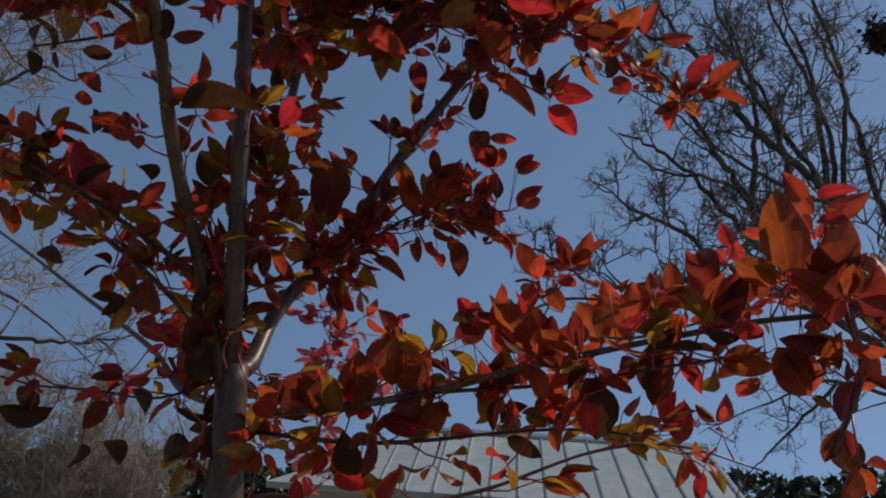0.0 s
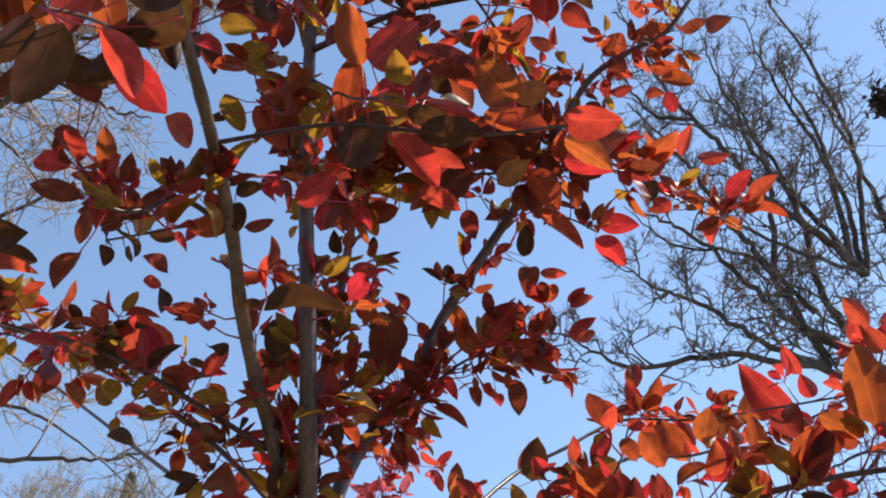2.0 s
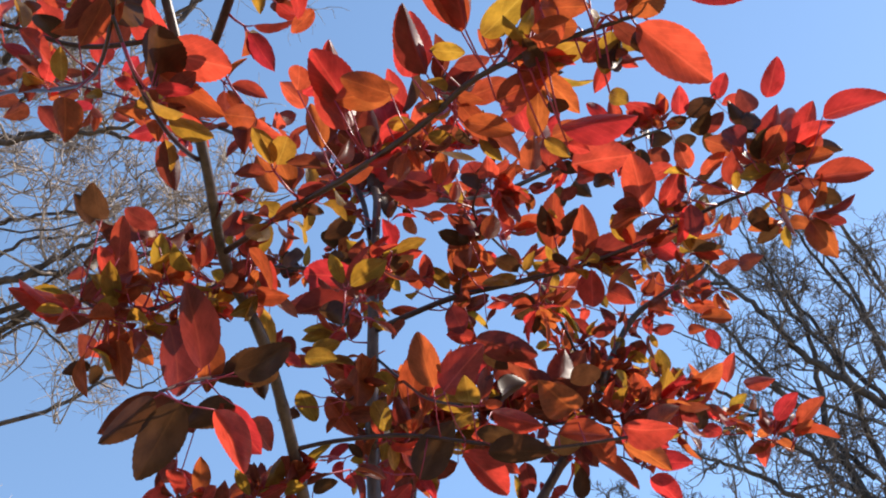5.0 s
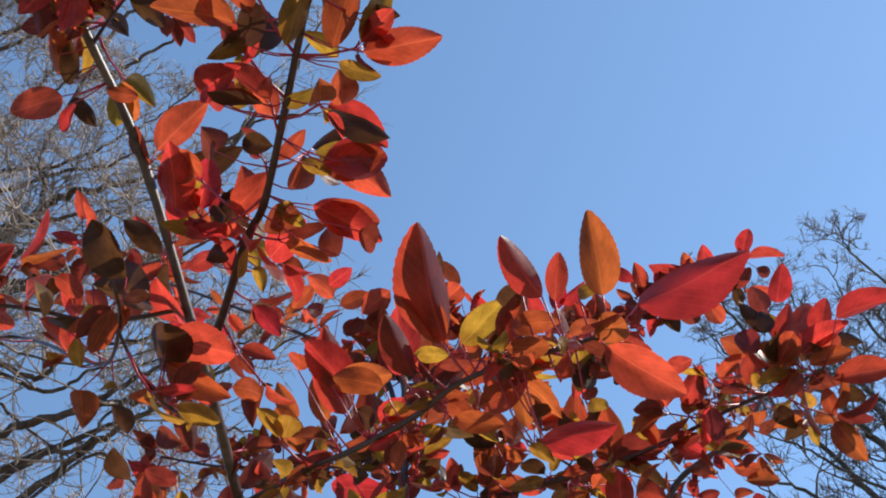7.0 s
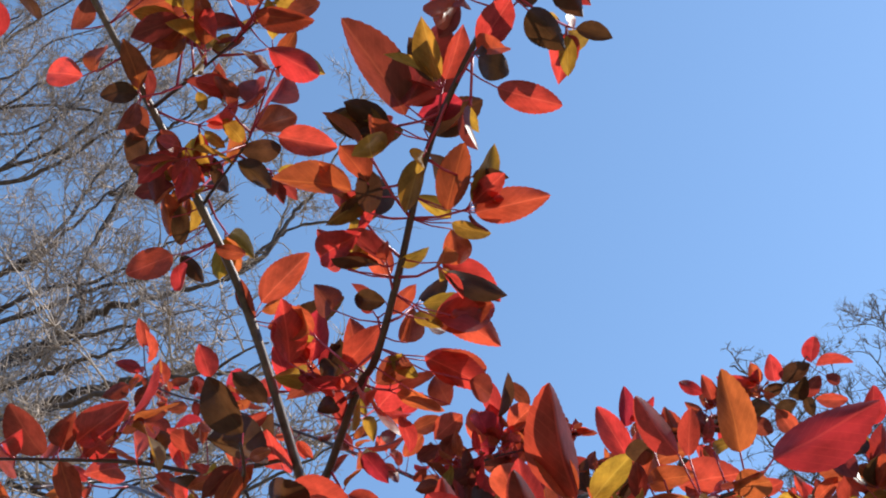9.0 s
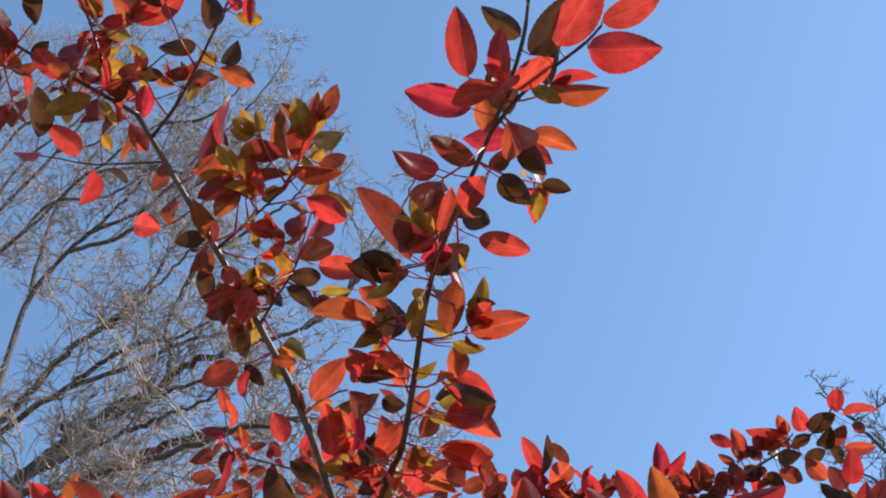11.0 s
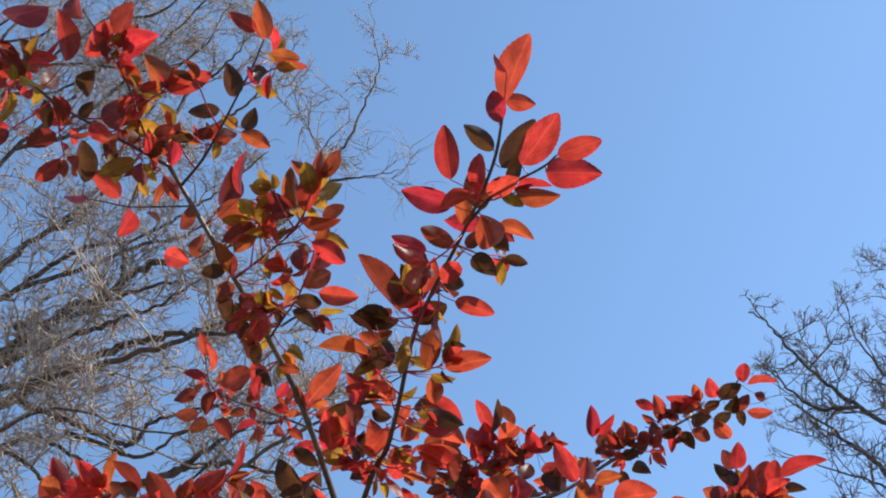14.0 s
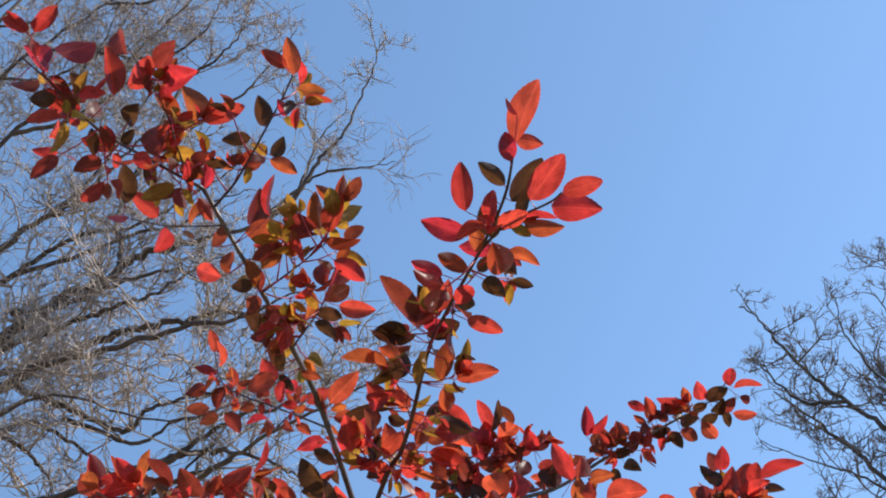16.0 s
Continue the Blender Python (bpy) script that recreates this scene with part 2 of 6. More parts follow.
def branch(name, part_name, thick, thin, points, steps=6, sides=9):
    """A tapering branch with swollen nodes, as a part of the tree."""
    line = spline(points, steps)
    n = len(line) - 1
    radii = [(thick + (thin - thick) * (k / n) ** 0.8) * (1 + 0.10 * (k % steps == 0) + rng.uniform(-0.04, 0.04)) for k in range(n + 1)]
    verts, faces = [], []
    tube(verts, faces, [p - SHIFT for p in line], radii, sides)
    PARTS[name] = mesh_object(part_name, verts, faces, [BARK if thick > 0.0056 else TWIG], plum)
    LINES[name], GROW[name] = line, Growth()
    return line


def nearest(name, p):
    return min(LINES[name], key=lambda q: (q - p).length_squared)


def foliage(name, tones, single, rows):
    """Single leaves on a branch. Rows: base and tip in metres, and how wide the leaf shows."""
    g = GROW[name]
    for tone, row in zip(tones, rows):
        base, tip, wide = Vector(row[:3]), Vector(row[3:6]), row[6]
        m, at = leaf_pose(base, tip, wide)
        shape = rng.choice((0, 2, 5)) if (tip - base).length > 0.055 else rng.randrange(len(SHAPES))
        if single:
            ob = new("leaf", LEAF_MESHES[shape, tone])
            ob.parent = PARTS[name]
            ob.matrix_basis = Matrix.Translation(at - SHIFT) @ m
        else:
            g.leaf(m, at - SHIFT, shape, tone)
        foot = nearest(name, base)
        gap = (foot - base).length
        if gap < 0.09:
            g.stalk(foot - SHIFT, base - SHIFT, 0.0007 if gap < 0.09 else 0.0011)


def clusters(name, count, start=0.1, end=1.0, size=0.045, tones="rrrooopppy", spread=1.0, lift=0.4):
    """Small leaf rosettes on short spurs along a branch."""
    line, g = LINES[name], GROW[name]
    for k in range(count):
        u = start + (end - start) * (k + rng.random()) / count
        at = line[min(int(u * (len(line) - 1)), len(line) - 1)]
        way = Vector((rng.gauss(0, 1), rng.gauss(0, 1), rng.gauss(lift, 0.8))).normalized()
        spur = at + way * rng.uniform(0.008, 0.05) * spread
        g.stalk(at - SHIFT, spur - SHIFT, 0.0012)
        for _ in range(rng.randint(3, 6)):
            d = (way * 0.7 + Vector((rng.gauss(0, 0.7), rng.gauss(0, 0.7), rng.gauss(0.05, 0.6)))).normalized()
            long = size * rng.uniform(0.6, 1.35)
            base = spur + d * 0.008
            m, at2 = leaf_pose(base, base + d * long, long * rng.uniform(0.3, 0.6), Vector((rng.gauss(0, 0.5), rng.gauss(-0.3, 0.5), -0.8)))
            g.leaf(m, at2 - SHIFT, rng.randrange(len(SHAPES)), rng.choice(tones))
            g.stalk(spur - SHIFT, base - SHIFT)


branch("trunk", "trunk", 0.032, 0.021, [(0.0, 1.43, -0.06), (-0.01, 1.425, 0.4), (-0.02, 1.415, 1.0), (-0.035, 1.40, 1.45), (-0.045, 1.392, 1.62)])
branch("stem1", "stem", 0.0115, 0.0035, [(-0.045, 1.400, 1.530), (-0.055, 1.385, 1.600), (-0.092, 1.340, 1.746), (-0.100, 1.270, 1.812), (-0.103, 1.200, 1.880), (-0.093, 1.120, 1.937), (-0.092, 1.050, 1.992), (-0.092, 0.980, 2.039), (-0.096, 0.900, 2.090), (-0.116, 0.820, 2.143), (-0.106, 0.702, 2.210), (-0.139, 0.542, 2.405), (-0.157, 0.436, 2.480), (-0.171, 0.337, 2.531), (-0.209, 0.176, 2.635)])
branch("stem2", "stem", 0.015, 0.006, [(-0.073, 1.469, 1.545), (-0.051, 1.435, 1.549), (-0.041, 1.339, 1.714), (-0.043, 1.291, 1.889), (-0.055, 1.265, 2.088), (-0.052, 1.246, 2.109), (-0.050, 1.209, 2.303), (-0.054, 1.215, 2.387), (-0.062, 1.244, 2.535), (-0.103, 1.307, 2.592)])
branch("stem2b", "stem", 0.011, 0.005, [(-0.042, 1.349, 1.697), (-0.046, 1.393, 1.743), (-0.048, 1.432, 1.876), (-0.040, 1.471, 2.029), (-0.036, 1.502, 2.195), (-0.069, 1.524, 2.218)])
branch("stem3", "stem", 0.014, 0.004, [(-0.047, 1.399, 1.612), (-0.034, 1.433, 1.631), (-0.025, 1.518, 1.733), (0.038, 1.626, 1.878), (0.107, 1.674, 2.038), (0.219, 1.684, 2.220), (0.309, 1.683, 2.372), (0.293, 1.652, 2.343), (0.365, 1.649, 2.470), (0.434, 1.621, 2.509), (0.503, 1.591, 2.529), (0.554, 1.575, 2.592)])
branch("near_r", "branch", 0.003, 0.0016, [(-0.092, 1.027, 2.008), (-0.043, 1.026, 2.015), (0.047, 0.989, 2.003), (0.133, 0.968, 1.981), (0.206, 0.962, 1.969), (0.289, 0.960, 1.975)])
branch("left_g", "twig", 0.003, 0.0013, [(-0.092, 1.108, 1.946), (-0.149, 1.130, 1.957), (-0.204, 1.145, 1.956), (-0.261, 1.151, 1.950)])
branch("near_l", "twig", 0.0024, 0.0015, [(-0.093, 0.934, 2.068), (-0.110, 0.862, 2.030), (-0.104, 0.765, 1.979), (-0.101, 0.705, 1.942)])
branch("fork_r", "branch", 0.005, 0.0018, [(-0.112, 0.664, 2.253), (-0.086, 0.648, 2.262), (-0.017, 0.555, 2.291), (0.015, 0.519, 2.297), (0.063, 0.442, 2.317), (0.116, 0.357, 2.363), (0.168, 0.294, 2.384), (0.237, 0.230, 2.425), (0.288, 0.177, 2.463), (0.313, 0.143, 2.511)])
branch("fork_r2", "twig", 0.0025, 0.0012, [(0.237, 0.230, 2.425), (0.283, 0.210, 2.445), (0.346, 0.180, 2.436), (0.367, 0.170, 2.440)])
branch("tip_l", "twig", 0.003, 0.0013, [(-0.209, 0.176, 2.635), (-0.235, 0.130, 2.635), (-0.265, 0.081, 2.638), (-0.292, 0.033, 2.640), (-0.312, -0.018, 2.647), (-0.325, -0.070, 2.659), (-0.342, -0.120, 2.667)])
branch("tip_u", "twig", 0.0018, 0.001, [(-0.222, 0.153, 2.635), (-0.221, 0.103, 2.667), (-0.219, 0.055, 2.697), (-0.226, 0.010, 2.721), (-0.239, -0.042, 2.750)])
branch("left_f", "branch", 0.004, 0.0015, [(-0.087, 1.349, 1.725), (-0.274, 1.256, 1.829), (-0.425, 1.261, 1.875), (-0.541, 1.265, 1.910), (-0.675, 1.269, 1.947)])
branch("tip_r", "twig", 0.0025, 0.0012, [(-0.202, 0.204, 2.617), (-0.158, 0.184, 2.638), (-0.119, 0.159, 2.664), (-0.074, 0.128, 2.699), (-0.041, 0.104, 2.721), (-0.016, 0.082, 2.738)])
branch("twig_a", "twig", 0.0022, 0.001, [(-0.171, 0.337, 2.531), (-0.126, 0.325, 2.545), (-0.082, 0.312, 2.559), (-0.043, 0.299, 2.572)])
branch("twig_b", "twig", 0.0022, 0.001, [(-0.157, 0.436, 2.480), (-0.136, 0.423, 2.492), (-0.099, 0.403, 2.516), (-0.079, 0.388, 2.529)])
branch("near_h", "twig", 0.0037, 0.0015, [(-0.116, 0.812, 2.148), (-0.014, 0.732, 2.139), (0.057, 0.670, 2.121), (0.136, 0.596, 2.105), (0.181, 0.551, 2.102), (0.223, 0.524, 2.097), (0.265, 0.505, 2.092), (0.302, 0.493, 2.091)])
branch("branch_j", "branch", 0.005, 0.0018, [(-0.050, 1.216, 2.258), (0.073, 1.167, 2.275), (0.174, 1.152, 2.285), (0.272, 1.127, 2.291), (0.362, 1.096, 2.304), (0.445, 1.043, 2.312), (0.504, 1.006, 2.310), (0.543, 0.984, 2.315)])
branch("cross", "branch", 0.004, 0.002, [(-0.052, 1.212, 2.346), (-0.063, 1.230, 2.359), (-0.147, 1.232, 2.386), (-0.256, 1.212, 2.393), (-0.354, 1.192, 2.396), (-0.457, 1.171, 2.417)])
branch("left_m", "branch", 0.004, 0.0015, [(-0.105, 0.869, 2.111), (-0.119, 0.864, 2.144), (-0.160, 0.843, 2.117), (-0.194, 0.822, 2.091), (-0.232, 0.813, 2.085), (-0.262, 0.804, 2.101)])
branch("branch_n", "branch", 0.004, 0.0012, [(0.308, 1.681, 2.370), (0.307, 1.673, 2.376), (0.394, 1.760, 2.365), (0.487, 1.857, 2.355), (0.596, 1.943, 2.338), (0.713, 1.999, 2.304)])
branch("twig_k", "branch", 0.004, 0.0015, [(0.295, 1.656, 2.347), (0.274, 1.634, 2.343), (0.234, 1.520, 2.398), (0.200, 1.378, 2.405), (0.162, 1.235, 2.380), (0.122, 1.089, 2.364), (0.141, 1.038, 2.390)])
branch("lower_s", "branch", 0.0065, 0.003, [(-0.074, 1.469, 1.545), (-0.029, 1.421, 1.558), (0.105, 1.370, 1.571), (0.216, 1.369, 1.596), (0.319, 1.350, 1.626), (0.418, 1.330, 1.651), (0.514, 1.310, 1.673), (0.606, 1.290, 1.692), (0.705, 1.270, 1.705), (0.820, 1.270, 1.739)])
branch("low_h", "branch", 0.004, 0.0015, [(-0.074, 1.469, 1.545), (0.052, 1.388, 1.532), (0.139, 1.386, 1.530), (0.224, 1.385, 1.539), (0.308, 1.385, 1.553), (0.397, 1.364, 1.561), (0.482, 1.343, 1.557)])
branch("low_g", "branch", 0.005, 0.0018, [(0.063, 1.669, 1.608), (0.195, 1.974, 1.778), (0.309, 2.076, 1.854), (0.438, 2.177, 1.932), (0.582, 2.175, 1.933), (0.703, 2.074, 1.931), (0.808, 1.974, 1.931), (0.918, 1.923, 1.943)])
branch("low_f", "branch", 0.006, 0.002, [(-0.051, 1.435, 1.549), (-0.032, 1.447, 1.557), (0.063, 1.669, 1.608), (0.179, 1.919, 1.686), (0.305, 2.069, 1.754), (0.454, 2.222, 1.857), (0.599, 2.270, 1.871), (0.752, 2.270, 1.916), (0.876, 2.171, 1.951), (0.938, 2.026, 2.002), (0.934, 1.932, 2.079)])
branch("lower_t", "twig", 0.003, 0.0015, [(0.216, 1.369, 1.596), (0.388, 1.368, 1.618), (0.504, 1.268, 1.630), (0.609, 1.268, 1.651)])
branch("lower_v", "twig", 0.003, 0.0012, [(0.216, 1.369, 1.596), (0.284, 1.420, 1.632), (0.359, 1.474, 1.719), (0.388, 1.528, 1.796)])
branch("left_p", "branch", 0.008, 0.003, [(-0.050, 1.429, 1.561), (-0.057, 1.418, 1.568), (-0.161, 1.524, 1.602), (-0.304, 1.730, 1.694), (-0.585, 1.991, 1.844), (-0.852, 2.203, 1.990), (-1.234, 2.469, 2.195)])
branch("left_q", "branch", 0.006, 0.002, [(-0.046, 1.402, 1.614), (-0.058, 1.379, 1.625), (-0.118, 1.384, 1.687), (-0.219, 1.430, 1.764), (-0.317, 1.456, 1.827), (-0.407, 1.460, 1.871), (-0.487, 1.443, 1.909), (-0.590, 1.407, 1.938)])
branch("left_u", "branch", 0.0024, 0.001, [(-0.047, 1.405, 1.602), (-0.053, 1.406, 1.610), (-0.107, 1.323, 1.564), (-0.171, 1.275, 1.563), (-0.227, 1.226, 1.560), (-0.308, 1.179, 1.578)])
branch("dark_d", "twig", 0.003, 0.0015, [(-0.511, 0.707, 2.366), (-0.510, 0.830, 2.445), (-0.377, 0.748, 2.359), (-0.253, 0.666, 2.267), (-0.161, 0.594, 2.205), (-0.106, 0.521, 2.197), (-0.089, 0.479, 2.201)])
branch("dark_e", "twig", 0.003, 0.0015, [(-0.105, 0.713, 2.200), (-0.113, 0.714, 2.197), (-0.107, 0.651, 2.171), (-0.099, 0.589, 2.157), (-0.093, 0.537, 2.159), (-0.093, 0.506, 2.172)])
branch("top_v", "branch", 0.005, 0.0018, [(-0.054, 1.215, 2.387), (-0.100, 1.255, 2.560), (-0.190, 1.279, 2.640), (-0.374, 1.316, 2.773), (-0.558, 1.352, 2.896), (-0.757, 1.412, 3.030), (-0.887, 1.442, 3.110), (-0.996, 1.472, 3.205), (-1.059, 1.492, 3.355)])
branch("top_w", "branch", 0.004, 0.0012, [(-0.135, 1.264, 2.590), (-0.105, 1.279, 2.643), (-0.058, 1.306, 2.674), (0.003, 1.325, 2.691), (0.064, 1.343, 2.709)])
branch("top_q", "branch", 0.006, 0.0015, [(-0.060, 1.240, 2.526), (0.096, 1.376, 2.604), (0.230, 1.434, 2.695), (0.335, 1.459, 2.750), (0.428, 1.475, 2.795), (0.522, 1.482, 2.836), (0.575, 1.463, 2.875)])
branch("mid_x", "branch", 0.0045, 0.0018, [(-0.036, 1.502, 2.195), (0.021, 1.496, 2.248), (-0.010, 1.493, 2.199), (0.105, 1.492, 2.198), (0.217, 1.521, 2.216), (0.334, 1.560, 2.238), (0.414, 1.589, 2.247)])
branch("twig_n", "twig", 0.003, 0.0012, [(0.229, 1.684, 2.237), (0.279, 1.697, 2.225), (0.332, 1.715, 2.212), (0.373, 1.733, 2.195)])
branch("side_y", "branch", 0.004, 0.0015, [(0.015, 1.587, 1.826), (0.009, 1.603, 1.834), (0.079, 1.664, 1.893), (0.139, 1.706, 1.948), (0.216, 1.736, 1.969), (0.306, 1.765, 1.988)])
branch("left_w", "branch", 0.004, 0.0015, [(-0.093, 1.114, 1.942), (-0.130, 1.050, 1.954), (-0.138, 0.988, 1.912), (-0.149, 0.938, 1.892), (-0.175, 0.911, 1.929)])
branch("left_z", "twig", 0.003, 0.0012, [(-0.117, 0.636, 2.288), (-0.210, 0.629, 2.283), (-0.276, 0.592, 2.287), (-0.348, 0.567, 2.290), (-0.426, 0.550, 2.297), (-0.506, 0.533, 2.304), (-0.585, 0.528, 2.314)])
branch("sprig", "branch", 0.004, 0.001, [(0.155, 1.868, 1.670), (-0.094, 2.258, 1.519), (-0.102, 2.267, 1.651), (-0.105, 2.274, 1.765), (-0.106, 2.280, 1.858), (-0.118, 2.285, 1.933)])
branch("low_r", "branch", 0.005, 0.0015, [(-0.023, 1.384, 1.434), (0.023, 1.413, 1.458), (0.134, 1.460, 1.452), (0.287, 1.559, 1.487), (0.456, 1.659, 1.560), (0.594, 1.708, 1.582), (0.738, 1.753, 1.555)])
branch("right_w", "branch", 0.006, 0.002, [(0.705, 1.270, 1.705), (0.714, 1.265, 1.634), (0.678, 1.260, 1.544)])
branch("twig_s", "twig", 0.003, 0.0012, [(-0.050, 1.210, 2.298), (-0.035, 1.087, 2.246), (-0.019, 0.983, 2.171), (-0.019, 0.940, 2.118)])
branch("twig_p", "twig", 0.003, 0.0012, [(-0.051, 1.226, 2.218), (-0.050, 1.234, 2.224), (0.024, 1.118, 2.123), (0.067, 1.045, 2.068), (0.114, 0.993, 2.036)])
branch("twig_o", "twig", 0.003, 0.0012, [(-0.051, 1.230, 2.194), (-0.057, 1.243, 2.209), (-0.056, 1.138, 2.116), (-0.057, 1.048, 2.088)])
branch("twig_c", "twig", 0.0015, 0.0008, [(-0.195, 0.232, 2.598), (-0.237, 0.215, 2.595), (-0.281, 0.196, 2.592), (-0.315, 0.175, 2.595), (-0.344, 0.158, 2.597)])
foliage("top_v", "cccppcpppoccp", False, [
    (-1.060, 1.497, 3.346, -1.054, 1.442, 3.408, 0.041),
    (-1.021, 1.483, 3.272, -0.995, 1.422, 3.335, 0.035),
    (-1.023, 1.471, 3.233, -1.079, 1.430, 3.252, 0.035),
    (-1.053, 1.475, 3.199, -1.123, 1.472, 3.176, 0.045),
    (-0.983, 1.463, 3.176, -1.013, 1.496, 3.113, 0.044),
    (-0.933, 1.460, 3.163, -0.936, 1.425, 3.217, 0.039),
    (-1.044, 1.505, 3.130, -1.110, 1.472, 3.120, 0.044),
    (-1.000, 1.491, 3.091, -1.067, 1.501, 3.073, 0.044),
    (-0.969, 1.484, 3.081, -0.931, 1.540, 3.037, 0.068),
    (-0.933, 1.460, 3.091, -0.890, 1.444, 3.071, 0.029),
    (-0.776, 1.436, 2.999, -0.846, 1.425, 2.996, 0.023),
    (-0.754, 1.393, 3.092, -0.764, 1.333, 3.155, 0.070),
    (-0.767, 1.405, 3.062, -0.797, 1.379, 3.097, 0.042)])
foliage("top_v", "pccpocc", False, [
    (-0.829, 1.435, 3.054, -0.873, 1.418, 3.044, 0.037),
    (-0.696, 1.379, 3.041, -0.650, 1.358, 3.070, 0.036),
    (-0.636, 1.359, 2.969, -0.672, 1.326, 2.978, 0.031),
    (-0.706, 1.411, 2.965, -0.673, 1.410, 2.928, 0.032),
    (-0.663, 1.401, 2.941, -0.616, 1.425, 2.913, 0.031),
    (-0.538, 1.352, 2.844, -0.619, 1.351, 2.828, 0.042),
    (-0.604, 1.348, 2.974, -0.530, 1.346, 3.006, 0.044)])
foliage("mid_x", "pprrpypropppp", False, [
    (-0.054, 1.486, 2.262, -0.091, 1.448, 2.308, 0.080),
    (-0.024, 1.464, 2.292, -0.070, 1.494, 2.230, 0.068),
    (0.039, 1.468, 2.317, 0.118, 1.491, 2.320, 0.045),
    (0.033, 1.529, 2.224, 0.121, 1.567, 2.179, 0.051),
    (0.102, 1.494, 2.163, 0.160, 1.490, 2.217, 0.067),
    (-0.012, 1.486, 2.220, 0.030, 1.499, 2.166, 0.056),
    (0.035, 1.517, 2.154, -0.038, 1.511, 2.144, 0.038),
    (-0.084, 1.500, 2.112, -0.056, 1.476, 2.177, 0.067),
    (0.249, 1.444, 2.181, 0.297, 1.467, 2.120, 0.049),
    (0.173, 1.500, 2.218, 0.271, 1.475, 2.271, 0.079),
    (0.162, 1.471, 2.297, 0.203, 1.504, 2.237, 0.068),
    (0.020, 1.488, 2.286, 0.082, 1.493, 2.244, 0.069),
    (0.079, 1.484, 2.251, 0.167, 1.500, 2.284, 0.057)])
foliage("mid_x", "ppp", False, [
    (0.218, 1.499, 2.261, 0.266, 1.497, 2.341, 0.057),
    (0.148, 1.515, 2.148, 0.157, 1.518, 2.100, 0.038),
    (0.220, 1.542, 2.174, 0.264, 1.533, 2.198, 0.028)])
foliage("side_y", "orrrrrrprpoyp", False, [
    (0.132, 1.701, 1.982, 0.104, 1.679, 2.048, 0.033),
    (0.196, 1.731, 1.963, 0.303, 1.757, 1.968, 0.036),
    (0.246, 1.746, 1.953, 0.299, 1.733, 1.973, 0.030),
    (0.277, 1.770, 1.950, 0.336, 1.779, 1.944, 0.020),
    (0.321, 1.771, 2.000, 0.364, 1.772, 2.042, 0.030),
    (0.326, 1.753, 1.994, 0.369, 1.767, 2.012, 0.020),
    (0.012, 1.618, 1.917, 0.080, 1.624, 1.879, 0.030),
    (0.217, 1.757, 1.924, 0.223, 1.785, 1.865, 0.036),
    (0.183, 1.752, 1.896, 0.189, 1.791, 1.884, 0.022),
    (0.138, 1.696, 1.894, 0.161, 1.678, 1.858, 0.031),
    (0.083, 1.654, 1.852, 0.142, 1.661, 1.819, 0.028),
    (0.068, 1.650, 1.833, 0.098, 1.632, 1.798, 0.018),
    (0.019, 1.605, 1.923, 0.020, 1.563, 1.991, 0.068)])
foliage("left_w", "pyyprrp", False, [
    (-0.135, 0.982, 1.911, -0.202, 0.982, 1.918, 0.040),
    (-0.192, 1.057, 1.961, -0.166, 1.044, 1.912, 0.031),
    (-0.164, 0.936, 1.890, -0.126, 0.905, 1.892, 0.026),
    (-0.176, 0.909, 1.959, -0.185, 0.885, 1.930, 0.026),
    (-0.148, 0.914, 1.931, -0.143, 0.945, 1.899, 0.010),
    (-0.162, 1.047, 2.057, -0.123, 1.045, 2.016, 0.038),
    (-0.173, 0.943, 1.847, -0.211, 0.973, 1.824, 0.016)])
foliage("left_q", "rrproyorrppp", False, [
    (-0.383, 1.522, 1.892, -0.367, 1.482, 1.975, 0.055),
    (-0.299, 1.434, 1.874, -0.311, 1.406, 1.930, 0.040),
    (-0.422, 1.433, 1.924, -0.383, 1.452, 1.894, 0.032),
    (-0.347, 1.456, 1.849, -0.303, 1.474, 1.842, 0.027),
    (-0.452, 1.468, 1.849, -0.458, 1.508, 1.823, 0.032),
    (-0.375, 1.456, 1.852, -0.409, 1.479, 1.821, 0.032),
    (-0.219, 1.431, 1.841, -0.200, 1.434, 1.797, 0.034),
    (-0.227, 1.431, 1.732, -0.214, 1.391, 1.753, 0.024),
    (-0.188, 1.406, 1.680, -0.158, 1.431, 1.649, 0.037),
    (-0.083, 1.369, 1.605, -0.081, 1.324, 1.674, 0.044),
    (-0.504, 1.461, 1.905, -0.448, 1.476, 1.922, 0.052),
    (-0.480, 1.458, 1.877, -0.522, 1.482, 1.836, 0.052)])
foliage("lower_s", "oprrpoorporrp", False, [
    (0.626, 1.224, 1.735, 0.606, 1.195, 1.822, 0.048),
    (0.670, 1.263, 1.732, 0.706, 1.237, 1.803, 0.062),
    (0.690, 1.271, 1.722, 0.702, 1.244, 1.757, 0.032),
    (0.545, 1.297, 1.681, 0.589, 1.282, 1.751, 0.048),
    (0.568, 1.293, 1.682, 0.596, 1.278, 1.746, 0.032),
    (0.623, 1.262, 1.730, 0.578, 1.262, 1.760, 0.032),
    (0.351, 1.325, 1.651, 0.299, 1.293, 1.701, 0.041),
    (0.321, 1.330, 1.651, 0.298, 1.323, 1.707, 0.041),
    (0.353, 1.344, 1.647, 0.350, 1.317, 1.701, 0.050),
    (0.323, 1.322, 1.697, 0.288, 1.345, 1.718, 0.019),
    (0.330, 1.316, 1.693, 0.326, 1.275, 1.712, 0.008),
    (0.269, 1.334, 1.680, 0.298, 1.303, 1.680, 0.019),
    (0.249, 1.341, 1.663, 0.286, 1.309, 1.666, 0.029)])
